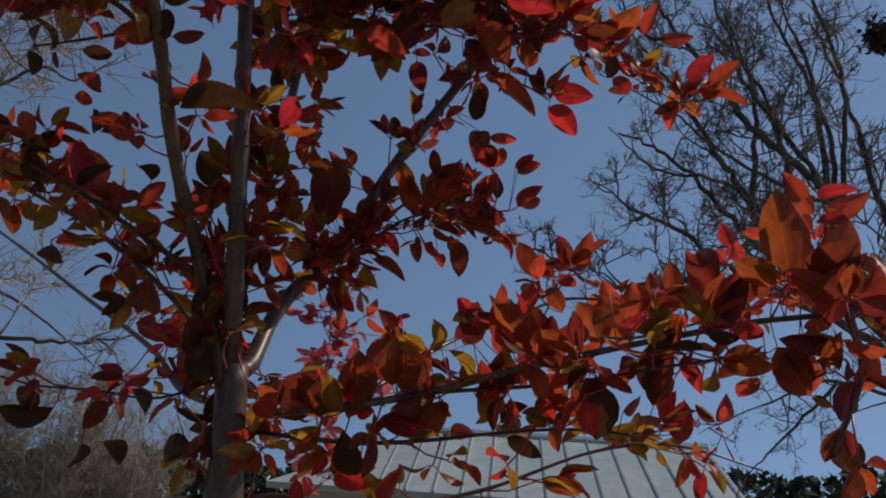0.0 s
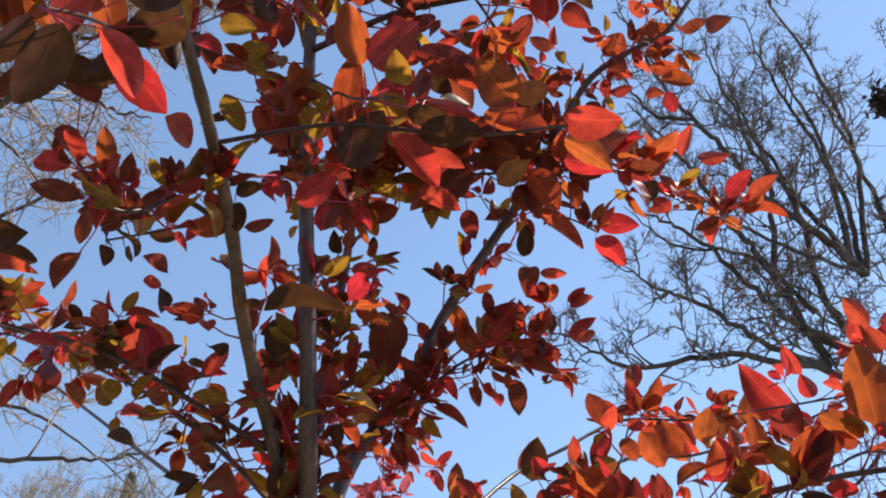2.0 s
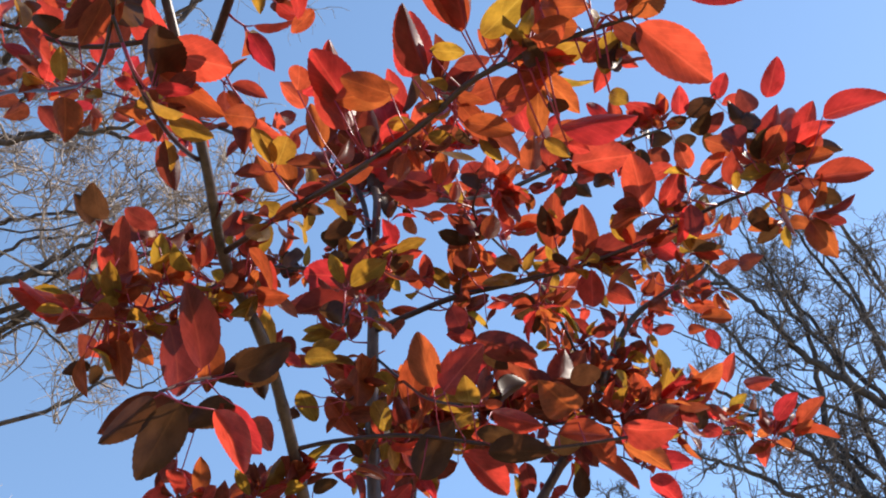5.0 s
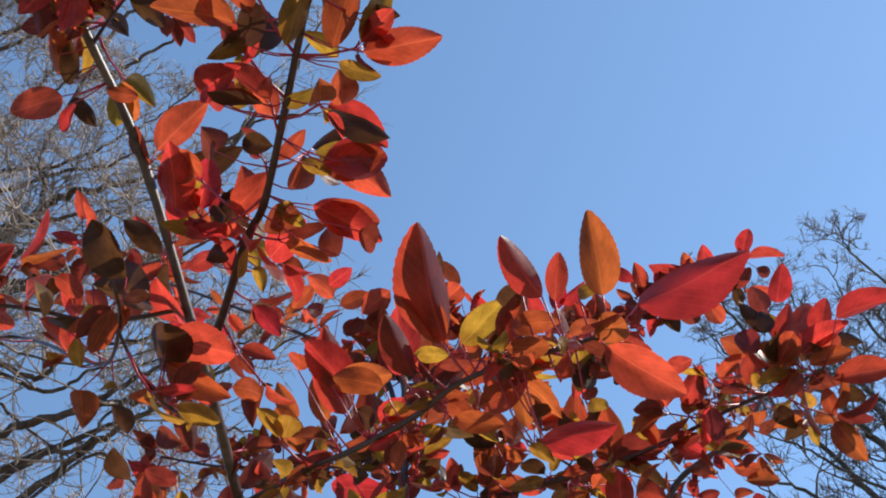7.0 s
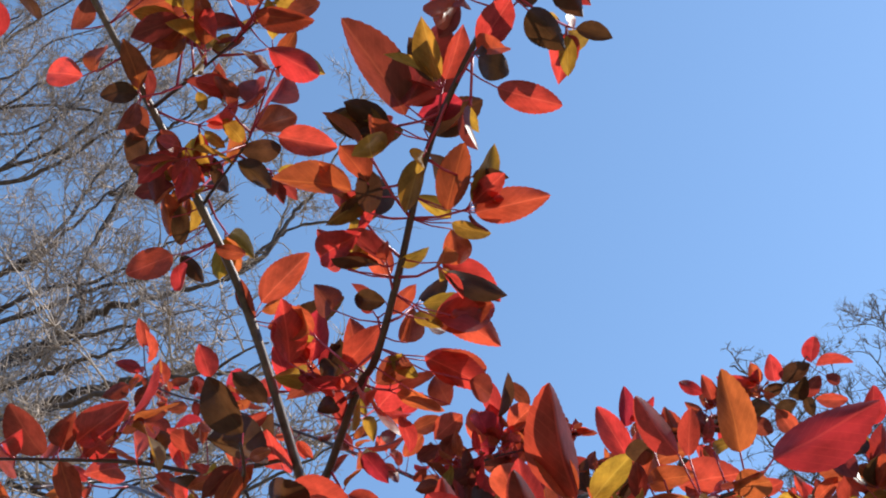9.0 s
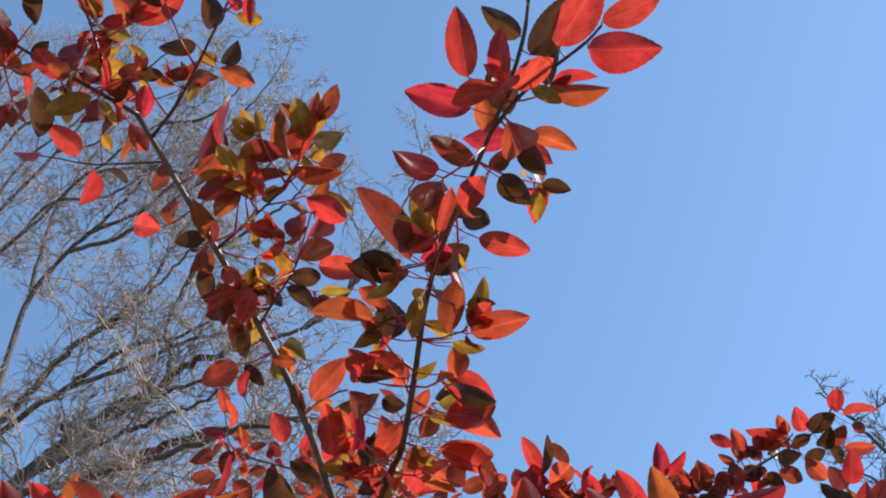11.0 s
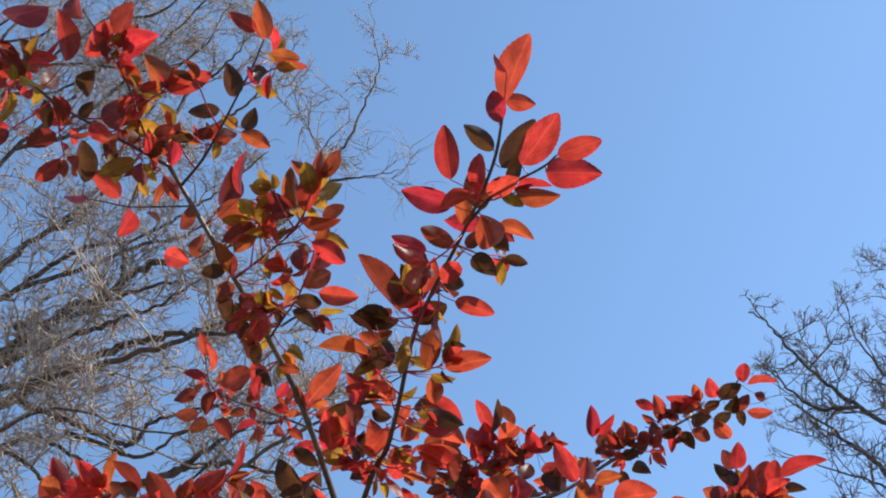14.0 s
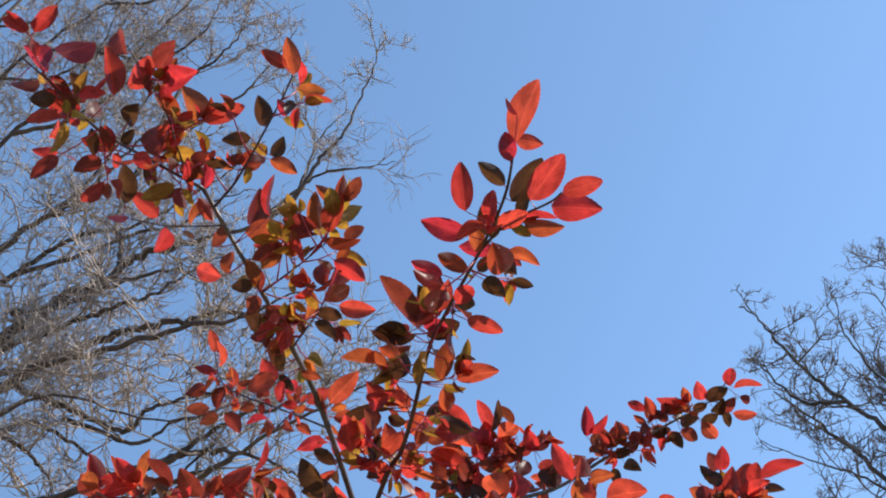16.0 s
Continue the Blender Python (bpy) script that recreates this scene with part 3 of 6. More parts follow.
foliage("lower_s", "rooyoypyrppoy", False, [
    (0.172, 1.339, 1.676, 0.187, 1.367, 1.695, 0.019),
    (0.150, 1.343, 1.624, 0.164, 1.365, 1.662, 0.042),
    (0.181, 1.356, 1.600, 0.222, 1.338, 1.640, 0.042),
    (0.232, 1.353, 1.654, 0.225, 1.374, 1.687, 0.021),
    (0.124, 1.364, 1.564, 0.138, 1.324, 1.640, 0.037),
    (0.106, 1.363, 1.564, 0.098, 1.326, 1.600, 0.029),
    (0.033, 1.374, 1.561, 0.080, 1.350, 1.612, 0.051),
    (0.271, 1.357, 1.615, 0.249, 1.320, 1.648, 0.019),
    (0.399, 1.340, 1.629, 0.423, 1.307, 1.633, 0.018),
    (0.510, 1.306, 1.658, 0.492, 1.339, 1.596, 0.035),
    (0.418, 1.334, 1.622, 0.434, 1.352, 1.575, 0.057),
    (0.634, 1.303, 1.666, 0.689, 1.341, 1.618, 0.047),
    (0.468, 1.304, 1.676, 0.531, 1.320, 1.685, 0.016)])
foliage("lower_s", "y", False, [
    (0.651, 1.278, 1.670, 0.680, 1.249, 1.674, 0.024)])
foliage("lower_v", "rrro", False, [
    (0.363, 1.523, 1.799, 0.350, 1.541, 1.839, 0.016),
    (0.387, 1.523, 1.808, 0.405, 1.544, 1.844, 0.016),
    (0.386, 1.521, 1.794, 0.429, 1.548, 1.810, 0.014),
    (0.392, 1.488, 1.738, 0.368, 1.452, 1.769, 0.025)])
foliage("top_w", "rrrrppppryprp", False, [
    (-0.141, 1.226, 2.684, -0.079, 1.202, 2.710, 0.050),
    (-0.069, 1.279, 2.689, -0.068, 1.233, 2.741, 0.046),
    (-0.041, 1.294, 2.706, -0.039, 1.256, 2.759, 0.054),
    (-0.030, 1.317, 2.697, 0.002, 1.290, 2.726, 0.040),
    (-0.109, 1.267, 2.673, -0.169, 1.250, 2.662, 0.037),
    (-0.131, 1.253, 2.669, -0.097, 1.214, 2.678, 0.043),
    (-0.015, 1.345, 2.670, -0.080, 1.326, 2.680, 0.048),
    (0.029, 1.285, 2.752, 0.001, 1.229, 2.786, 0.028),
    (-0.098, 1.287, 2.632, -0.055, 1.342, 2.603, 0.045),
    (-0.092, 1.285, 2.611, -0.135, 1.280, 2.637, 0.039),
    (-0.171, 1.218, 2.643, -0.125, 1.195, 2.647, 0.029),
    (0.024, 1.347, 2.695, 0.065, 1.337, 2.733, 0.046),
    (0.010, 1.300, 2.705, 0.032, 1.336, 2.670, 0.038)])
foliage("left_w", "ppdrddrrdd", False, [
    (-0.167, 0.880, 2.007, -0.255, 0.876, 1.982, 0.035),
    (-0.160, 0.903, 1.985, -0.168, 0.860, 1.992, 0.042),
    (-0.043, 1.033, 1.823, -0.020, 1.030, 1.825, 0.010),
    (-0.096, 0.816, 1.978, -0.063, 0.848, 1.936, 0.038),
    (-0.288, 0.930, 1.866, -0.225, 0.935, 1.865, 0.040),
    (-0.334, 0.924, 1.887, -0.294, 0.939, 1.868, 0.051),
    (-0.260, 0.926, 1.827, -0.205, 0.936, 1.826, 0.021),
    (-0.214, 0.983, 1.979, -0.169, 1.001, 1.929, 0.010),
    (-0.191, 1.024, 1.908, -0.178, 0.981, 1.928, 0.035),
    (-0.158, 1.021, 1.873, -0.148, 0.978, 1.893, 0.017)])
foliage("mid_x", "ppprd", False, [
    (0.108, 1.467, 2.313, 0.164, 1.483, 2.268, 0.047),
    (0.216, 1.493, 2.248, 0.276, 1.479, 2.282, 0.039),
    (0.091, 1.615, 2.260, 0.122, 1.595, 2.304, 0.051),
    (0.086, 1.368, 2.114, 0.150, 1.383, 2.087, 0.035),
    (0.207, 1.294, 2.081, 0.251, 1.280, 2.108, 0.044)])
foliage("stem2b", "ro", False, [
    (-0.158, 1.464, 1.902, -0.152, 1.496, 1.850, 0.039),
    (-0.034, 1.553, 2.220, -0.055, 1.461, 2.322, 0.069)])
foliage("low_f", "rrrrroyoroooo", False, [
    (0.898, 1.913, 2.060, 0.845, 1.882, 2.110, 0.037),
    (0.912, 1.893, 2.054, 1.004, 1.905, 2.107, 0.029),
    (0.890, 1.881, 2.032, 0.960, 1.887, 2.042, 0.018),
    (0.830, 2.158, 2.028, 0.787, 2.120, 2.084, 0.033),
    (0.819, 2.233, 1.950, 0.701, 2.155, 2.043, 0.077),
    (0.717, 2.252, 1.937, 0.740, 2.218, 2.014, 0.062),
    (0.702, 2.300, 1.960, 0.664, 2.273, 2.003, 0.033),
    (0.642, 2.303, 1.892, 0.691, 2.282, 1.981, 0.080),
    (0.619, 2.316, 1.894, 0.574, 2.281, 1.977, 0.038),
    (0.598, 2.309, 1.865, 0.530, 2.302, 1.954, 0.080),
    (0.528, 2.315, 1.850, 0.515, 2.255, 1.950, 0.070),
    (0.157, 1.554, 1.630, 0.157, 1.504, 1.710, 0.044),
    (0.110, 1.495, 1.589, 0.101, 1.479, 1.659, 0.048)])
foliage("low_f", "ooro", False, [
    (0.141, 1.600, 1.655, 0.130, 1.593, 1.734, 0.042),
    (0.175, 1.592, 1.626, 0.182, 1.581, 1.693, 0.061),
    (0.130, 1.589, 1.639, 0.107, 1.574, 1.683, 0.040),
    (0.486, 1.898, 1.790, 0.443, 1.875, 1.852, 0.062)])
foliage("low_g", "rpdroo", False, [
    (0.219, 2.141, 1.809, 0.259, 2.119, 1.884, 0.059),
    (0.114, 1.763, 1.713, 0.115, 1.739, 1.775, 0.029),
    (0.242, 1.900, 1.764, 0.254, 1.874, 1.841, 0.052),
    (0.313, 1.792, 1.725, 0.298, 1.770, 1.778, 0.048),
    (0.527, 1.897, 1.813, 0.484, 1.865, 1.868, 0.052),
    (0.579, 1.996, 1.849, 0.588, 1.962, 1.915, 0.055)])
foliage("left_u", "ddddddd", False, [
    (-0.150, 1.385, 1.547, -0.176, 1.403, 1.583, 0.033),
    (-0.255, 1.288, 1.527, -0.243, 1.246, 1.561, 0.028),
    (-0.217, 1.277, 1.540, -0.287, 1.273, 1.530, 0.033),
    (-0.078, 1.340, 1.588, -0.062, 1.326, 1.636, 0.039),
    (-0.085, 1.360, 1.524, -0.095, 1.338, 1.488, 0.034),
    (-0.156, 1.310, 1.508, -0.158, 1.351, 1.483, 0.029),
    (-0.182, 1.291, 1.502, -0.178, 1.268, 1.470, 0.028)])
foliage("low_h", "dyrdrd", False, [
    (0.026, 1.405, 1.556, 0.064, 1.407, 1.613, 0.054),
    (0.044, 1.388, 1.534, 0.079, 1.356, 1.538, 0.023),
    (0.155, 1.408, 1.565, 0.227, 1.414, 1.555, 0.025),
    (0.136, 1.384, 1.490, 0.117, 1.353, 1.538, 0.039),
    (0.528, 1.340, 1.551, 0.530, 1.334, 1.601, 0.036),
    (-0.037, 1.408, 1.545, -0.053, 1.387, 1.589, 0.031)])
foliage("lower_s", "yr", False, [
    (0.090, 1.433, 1.581, 0.074, 1.453, 1.619, 0.032),
    (0.675, 1.241, 1.683, 0.687, 1.227, 1.749, 0.046)])
foliage("lower_t", "ddo", False, [
    (0.431, 1.305, 1.609, 0.426, 1.318, 1.546, 0.068),
    (0.482, 1.323, 1.609, 0.511, 1.317, 1.666, 0.032),
    (0.625, 1.276, 1.660, 0.662, 1.280, 1.607, 0.046)])
foliage("low_r", "o", False, [
    (0.387, 1.796, 1.735, 0.352, 1.761, 1.796, 0.048)])
foliage("right_w", "crd", False, [
    (0.704, 1.237, 1.697, 0.726, 1.222, 1.748, 0.046),
    (0.713, 1.276, 1.615, 0.723, 1.244, 1.651, 0.034),
    (0.723, 1.323, 1.525, 0.694, 1.290, 1.562, 0.047)])
foliage("top_v", "rrorp", False, [
    (-0.189, 1.202, 2.712, -0.228, 1.168, 2.749, 0.040),
    (-0.190, 1.179, 2.725, -0.143, 1.166, 2.745, 0.032),
    (-0.181, 1.216, 2.704, -0.122, 1.222, 2.724, 0.034),
    (-0.239, 1.180, 2.656, -0.203, 1.151, 2.653, 0.034),
    (-0.203, 1.196, 2.694, -0.233, 1.178, 2.663, 0.027)])
foliage("fork_r", "cckcdcdycoodc", True, [
    (0.318, 0.138, 2.523, 0.362, 0.097, 2.597, 0.041),
    (0.318, 0.138, 2.529, 0.352, 0.159, 2.528, 0.023),
    (0.327, 0.117, 2.553, 0.316, 0.101, 2.573, 0.009),
    (0.307, 0.142, 2.492, 0.309, 0.114, 2.522, 0.025),
    (0.290, 0.174, 2.482, 0.262, 0.144, 2.508, 0.023),
    (0.229, 0.186, 2.462, 0.238, 0.133, 2.506, 0.029),
    (0.296, 0.185, 2.459, 0.348, 0.163, 2.504, 0.037),
    (0.275, 0.184, 2.465, 0.263, 0.179, 2.477, 0.011),
    (0.225, 0.206, 2.437, 0.170, 0.167, 2.445, 0.032),
    (0.237, 0.205, 2.454, 0.234, 0.227, 2.417, 0.023),
    (0.213, 0.249, 2.406, 0.178, 0.214, 2.422, 0.024),
    (0.228, 0.274, 2.407, 0.248, 0.315, 2.402, 0.027),
    (0.178, 0.239, 2.402, 0.140, 0.212, 2.416, 0.021)])
foliage("fork_r", "pprddyddoryyo", True, [
    (0.108, 0.327, 2.387, 0.080, 0.254, 2.442, 0.039),
    (0.113, 0.313, 2.381, 0.159, 0.285, 2.443, 0.045),
    (0.190, 0.314, 2.373, 0.235, 0.341, 2.363, 0.025),
    (0.181, 0.292, 2.388, 0.203, 0.326, 2.403, 0.025),
    (0.121, 0.337, 2.376, 0.172, 0.339, 2.390, 0.031),
    (0.091, 0.323, 2.373, 0.057, 0.304, 2.382, 0.016),
    (0.104, 0.335, 2.379, 0.066, 0.322, 2.368, 0.019),
    (0.058, 0.396, 2.350, 0.048, 0.386, 2.407, 0.037),
    (0.122, 0.397, 2.337, 0.148, 0.363, 2.380, 0.029),
    (0.144, 0.409, 2.339, 0.208, 0.418, 2.349, 0.031),
    (0.123, 0.407, 2.338, 0.098, 0.389, 2.356, 0.016),
    (0.122, 0.411, 2.336, 0.151, 0.432, 2.328, 0.015),
    (0.120, 0.417, 2.335, 0.125, 0.425, 2.295, 0.026)])
foliage("fork_r", "orrydrdyorryr", True, [
    (0.045, 0.367, 2.358, -0.020, 0.346, 2.376, 0.025),
    (0.105, 0.436, 2.317, 0.148, 0.471, 2.290, 0.020),
    (0.086, 0.480, 2.296, 0.135, 0.513, 2.322, 0.038),
    (0.021, 0.427, 2.325, 0.042, 0.413, 2.343, 0.018),
    (0.059, 0.380, 2.337, 0.063, 0.354, 2.367, 0.024),
    (0.053, 0.441, 2.318, 0.045, 0.415, 2.352, 0.024),
    (0.041, 0.472, 2.320, 0.008, 0.471, 2.333, 0.020),
    (0.063, 0.486, 2.308, 0.087, 0.501, 2.302, 0.015),
    (0.051, 0.505, 2.295, 0.056, 0.506, 2.336, 0.025),
    (-0.007, 0.528, 2.302, -0.013, 0.519, 2.353, 0.032),
    (0.061, 0.524, 2.291, 0.116, 0.561, 2.267, 0.033),
    (0.030, 0.521, 2.290, 0.052, 0.535, 2.279, 0.015),
    (-0.006, 0.586, 2.291, 0.039, 0.555, 2.304, 0.033)])
foliage("fork_r", "rroprdporcrpd", True, [
    (0.098, 0.484, 2.298, 0.130, 0.532, 2.295, 0.033),
    (0.061, 0.538, 2.296, 0.111, 0.568, 2.295, 0.035),
    (0.080, 0.497, 2.308, 0.134, 0.500, 2.315, 0.034),
    (0.007, 0.541, 2.285, 0.051, 0.519, 2.287, 0.028),
    (-0.020, 0.530, 2.306, 0.021, 0.501, 2.314, 0.028),
    (-0.027, 0.530, 2.307, -0.060, 0.554, 2.322, 0.024),
    (-0.005, 0.458, 2.311, -0.027, 0.463, 2.352, 0.029),
    (-0.042, 0.492, 2.321, -0.073, 0.508, 2.366, 0.035),
    (-0.069, 0.510, 2.305, -0.064, 0.471, 2.353, 0.035),
    (0.017, 0.423, 2.325, -0.002, 0.411, 2.366, 0.029),
    (0.004, 0.404, 2.324, 0.048, 0.380, 2.315, 0.029),
    (0.072, 0.569, 2.265, 0.056, 0.563, 2.302, 0.027),
    (-0.065, 0.570, 2.289, -0.034, 0.552, 2.281, 0.020)])
foliage("fork_r", "yp", True, [
    (-0.014, 0.575, 2.275, -0.015, 0.599, 2.263, 0.014),
    (0.097, 0.548, 2.272, 0.121, 0.536, 2.241, 0.026)])
foliage("fork_r2", "cccdoyoo", True, [
    (0.322, 0.178, 2.448, 0.380, 0.149, 2.488, 0.040),
    (0.369, 0.162, 2.432, 0.422, 0.164, 2.439, 0.027),
    (0.350, 0.181, 2.428, 0.411, 0.211, 2.434, 0.040),
    (0.258, 0.228, 2.439, 0.260, 0.184, 2.475, 0.034),
    (0.305, 0.213, 2.440, 0.354, 0.241, 2.441, 0.022),
    (0.287, 0.207, 2.438, 0.311, 0.222, 2.423, 0.015),
    (0.253, 0.233, 2.437, 0.268, 0.235, 2.374, 0.040),
    (0.271, 0.249, 2.426, 0.310, 0.276, 2.416, 0.021)])
foliage("tip_l", "rcrpddcddcpd", True, [
    (-0.307, -0.094, 2.694, -0.287, -0.057, 2.751, 0.048),
    (-0.324, -0.089, 2.681, -0.378, -0.096, 2.738, 0.036),
    (-0.256, -0.018, 2.666, -0.254, -0.063, 2.727, 0.036),
    (-0.362, -0.102, 2.633, -0.355, -0.068, 2.675, 0.039),
    (-0.323, -0.055, 2.645, -0.345, -0.076, 2.621, 0.029),
    (-0.299, -0.038, 2.669, -0.323, -0.047, 2.709, 0.023),
    (-0.335, -0.022, 2.625, -0.372, 0.003, 2.636, 0.024),
    (-0.263, 0.032, 2.660, -0.222, 0.001, 2.653, 0.030),
    (-0.322, 0.048, 2.622, -0.319, 0.017, 2.652, 0.020),
    (-0.291, 0.044, 2.626, -0.293, 0.021, 2.653, 0.020),
    (-0.250, 0.101, 2.648, -0.262, 0.097, 2.729, 0.045),
    (-0.269, 0.131, 2.616, -0.280, 0.116, 2.649, 0.021)])
foliage("tip_u", "ccppocoopo", True, [
    (-0.262, 0.007, 2.718, -0.203, -0.021, 2.726, 0.039),
    (-0.205, 0.025, 2.717, -0.137, -0.000, 2.697, 0.041),
    (-0.205, 0.006, 2.727, -0.159, -0.034, 2.738, 0.038),
    (-0.241, -0.034, 2.739, -0.272, -0.043, 2.801, 0.034),
    (-0.172, 0.079, 2.687, -0.201, 0.062, 2.756, 0.040),
    (-0.163, 0.083, 2.681, -0.096, 0.086, 2.700, 0.030),
    (-0.230, 0.112, 2.660, -0.218, 0.099, 2.708, 0.030),
    (-0.198, 0.065, 2.687, -0.222, 0.029, 2.715, 0.026),
    (-0.205, 0.123, 2.649, -0.180, 0.143, 2.668, 0.024),
    (-0.224, 0.126, 2.639, -0.190, 0.150, 2.636, 0.026)])
foliage("twig_c", "dcykrod", True, [
    (-0.333, 0.149, 2.616, -0.314, 0.105, 2.658, 0.036),
    (-0.290, 0.182, 2.603, -0.328, 0.150, 2.641, 0.030),
    (-0.259, 0.175, 2.618, -0.248, 0.193, 2.600, 0.016),
    (-0.328, 0.158, 2.592, -0.358, 0.147, 2.591, 0.012),
    (-0.285, 0.210, 2.595, -0.329, 0.242, 2.587, 0.031),
    (-0.250, 0.216, 2.603, -0.227, 0.198, 2.642, 0.020),
    (-0.251, 0.208, 2.583, -0.261, 0.240, 2.590, 0.021)])
foliage("tip_r", "ocodycddopyy", True, [
    (-0.016, 0.086, 2.744, -0.017, 0.051, 2.795, 0.028),
    (-0.022, 0.069, 2.745, -0.052, 0.046, 2.768, 0.022),
    (-0.018, 0.104, 2.732, 0.021, 0.124, 2.729, 0.023),
    (-0.086, 0.133, 2.697, -0.086, 0.103, 2.738, 0.030),
    (-0.050, 0.128, 2.697, -0.020, 0.148, 2.691, 0.019),
    (-0.043, 0.125, 2.697, -0.050, 0.104, 2.717, 0.017),
    (-0.113, 0.141, 2.688, -0.156, 0.132, 2.688, 0.023),
    (-0.082, 0.165, 2.658, -0.064, 0.160, 2.691, 0.023),
    (-0.087, 0.166, 2.653, -0.052, 0.198, 2.642, 0.025),
    (-0.129, 0.160, 2.662, -0.160, 0.152, 2.664, 0.019),
    (-0.127, 0.168, 2.650, -0.135, 0.182, 2.628, 0.016),
    (-0.090, 0.160, 2.661, -0.111, 0.157, 2.686, 0.018)])
foliage("stem1", "pcoorodypdpop", True, [
    (-0.159, 0.253, 2.609, -0.146, 0.246, 2.677, 0.041),
    (-0.122, 0.247, 2.611, -0.108, 0.213, 2.673, 0.023),
    (-0.167, 0.253, 2.592, -0.108, 0.272, 2.608, 0.036),
    (-0.153, 0.283, 2.565, -0.115, 0.294, 2.576, 0.022),
    (-0.220, 0.285, 2.538, -0.273, 0.282, 2.568, 0.032),
    (-0.207, 0.287, 2.542, -0.212, 0.273, 2.586, 0.027),
    (-0.177, 0.318, 2.535, -0.205, 0.300, 2.523, 0.024),
    (-0.196, 0.313, 2.542, -0.190, 0.324, 2.568, 0.018),
    (-0.169, 0.325, 2.527, -0.156, 0.303, 2.553, 0.015),
    (-0.193, 0.346, 2.514, -0.198, 0.375, 2.479, 0.029),
    (-0.165, 0.352, 2.512, -0.161, 0.388, 2.496, 0.024),
    (-0.194, 0.445, 2.457, -0.187, 0.412, 2.490, 0.024),
    (-0.224, 0.252, 2.577, -0.199, 0.243, 2.606, 0.022)])
foliage("stem1", "oorrdoprrdodo", True, [
    (-0.064, 0.608, 2.350, -0.102, 0.557, 2.380, 0.024),
    (-0.129, 0.560, 2.407, -0.071, 0.586, 2.397, 0.018),
    (-0.112, 0.596, 2.342, -0.111, 0.557, 2.376, 0.023),
    (-0.129, 0.540, 2.426, -0.068, 0.519, 2.464, 0.036),
    (-0.104, 0.550, 2.399, -0.036, 0.551, 2.416, 0.027),
    (-0.123, 0.533, 2.406, -0.093, 0.537, 2.412, 0.015),
    (-0.133, 0.540, 2.407, -0.145, 0.505, 2.432, 0.020),
    (-0.204, 0.470, 2.455, -0.245, 0.457, 2.426, 0.036),
    (-0.196, 0.474, 2.443, -0.181, 0.476, 2.399, 0.026),
    (-0.197, 0.475, 2.458, -0.182, 0.504, 2.439, 0.015),
    (-0.153, 0.470, 2.451, -0.121, 0.484, 2.441, 0.015),
    (-0.185, 0.454, 2.449, -0.178, 0.432, 2.484, 0.019),
    (-0.187, 0.431, 2.469, -0.184, 0.426, 2.499, 0.017)])
foliage("stem1", "prp", True, [
    (-0.189, 0.379, 2.500, -0.194, 0.414, 2.474, 0.023),
    (-0.180, 0.393, 2.509, -0.158, 0.428, 2.491, 0.021),
    (-0.107, 0.796, 2.158, -0.103, 0.806, 2.196, 0.025)])
foliage("twig_a", "porporry", True, [
    (-0.047, 0.273, 2.587, -0.103, 0.252, 2.603, 0.030),
    (-0.046, 0.281, 2.588, -0.040, 0.237, 2.633, 0.025),
    (-0.033, 0.286, 2.583, 0.005, 0.246, 2.624, 0.034),
    (-0.015, 0.310, 2.586, 0.020, 0.306, 2.597, 0.022),
    (-0.040, 0.291, 2.576, 0.012, 0.319, 2.577, 0.025),
    (-0.034, 0.317, 2.549, 0.013, 0.347, 2.517, 0.032),
    (-0.084, 0.343, 2.536, -0.109, 0.318, 2.526, 0.024),
    (-0.124, 0.341, 2.546, -0.121, 0.358, 2.534, 0.013)])
foliage("twig_b", "rporddyd", True, [
    (-0.061, 0.378, 2.552, -0.051, 0.392, 2.611, 0.037),
    (-0.076, 0.379, 2.551, -0.083, 0.372, 2.603, 0.032),
    (-0.082, 0.396, 2.535, -0.047, 0.414, 2.571, 0.034),
    (-0.061, 0.406, 2.526, -0.005, 0.434, 2.521, 0.032),
    (-0.105, 0.403, 2.522, -0.054, 0.417, 2.509, 0.024),
    (-0.104, 0.406, 2.502, -0.074, 0.434, 2.480, 0.024),
    (-0.098, 0.399, 2.524, -0.110, 0.377, 2.540, 0.019),
    (-0.139, 0.427, 2.501, -0.135, 0.409, 2.523, 0.015)])
foliage("near_h", "royrrorooodyr", True, [
    (0.183, 0.512, 2.116, 0.178, 0.435, 2.171, 0.032),
    (0.180, 0.517, 2.119, 0.157, 0.481, 2.156, 0.017),
    (0.194, 0.524, 2.120, 0.227, 0.513, 2.146, 0.023),
    (0.262, 0.468, 2.111, 0.240, 0.429, 2.138, 0.019),
    (0.269, 0.483, 2.117, 0.277, 0.464, 2.144, 0.016),
    (0.302, 0.467, 2.104, 0.303, 0.418, 2.137, 0.027),
    (0.324, 0.486, 2.106, 0.404, 0.488, 2.135, 0.032),
    (0.292, 0.485, 2.086, 0.319, 0.466, 2.082, 0.022),
    (0.237, 0.490, 2.105, 0.265, 0.507, 2.119, 0.019),
    (0.231, 0.511, 2.110, 0.247, 0.491, 2.137, 0.018),
    (0.246, 0.488, 2.130, 0.223, 0.501, 2.139, 0.018),
    (0.286, 0.474, 2.112, 0.298, 0.485, 2.125, 0.011),
    (0.298, 0.494, 2.082, 0.346, 0.527, 2.055, 0.032)])
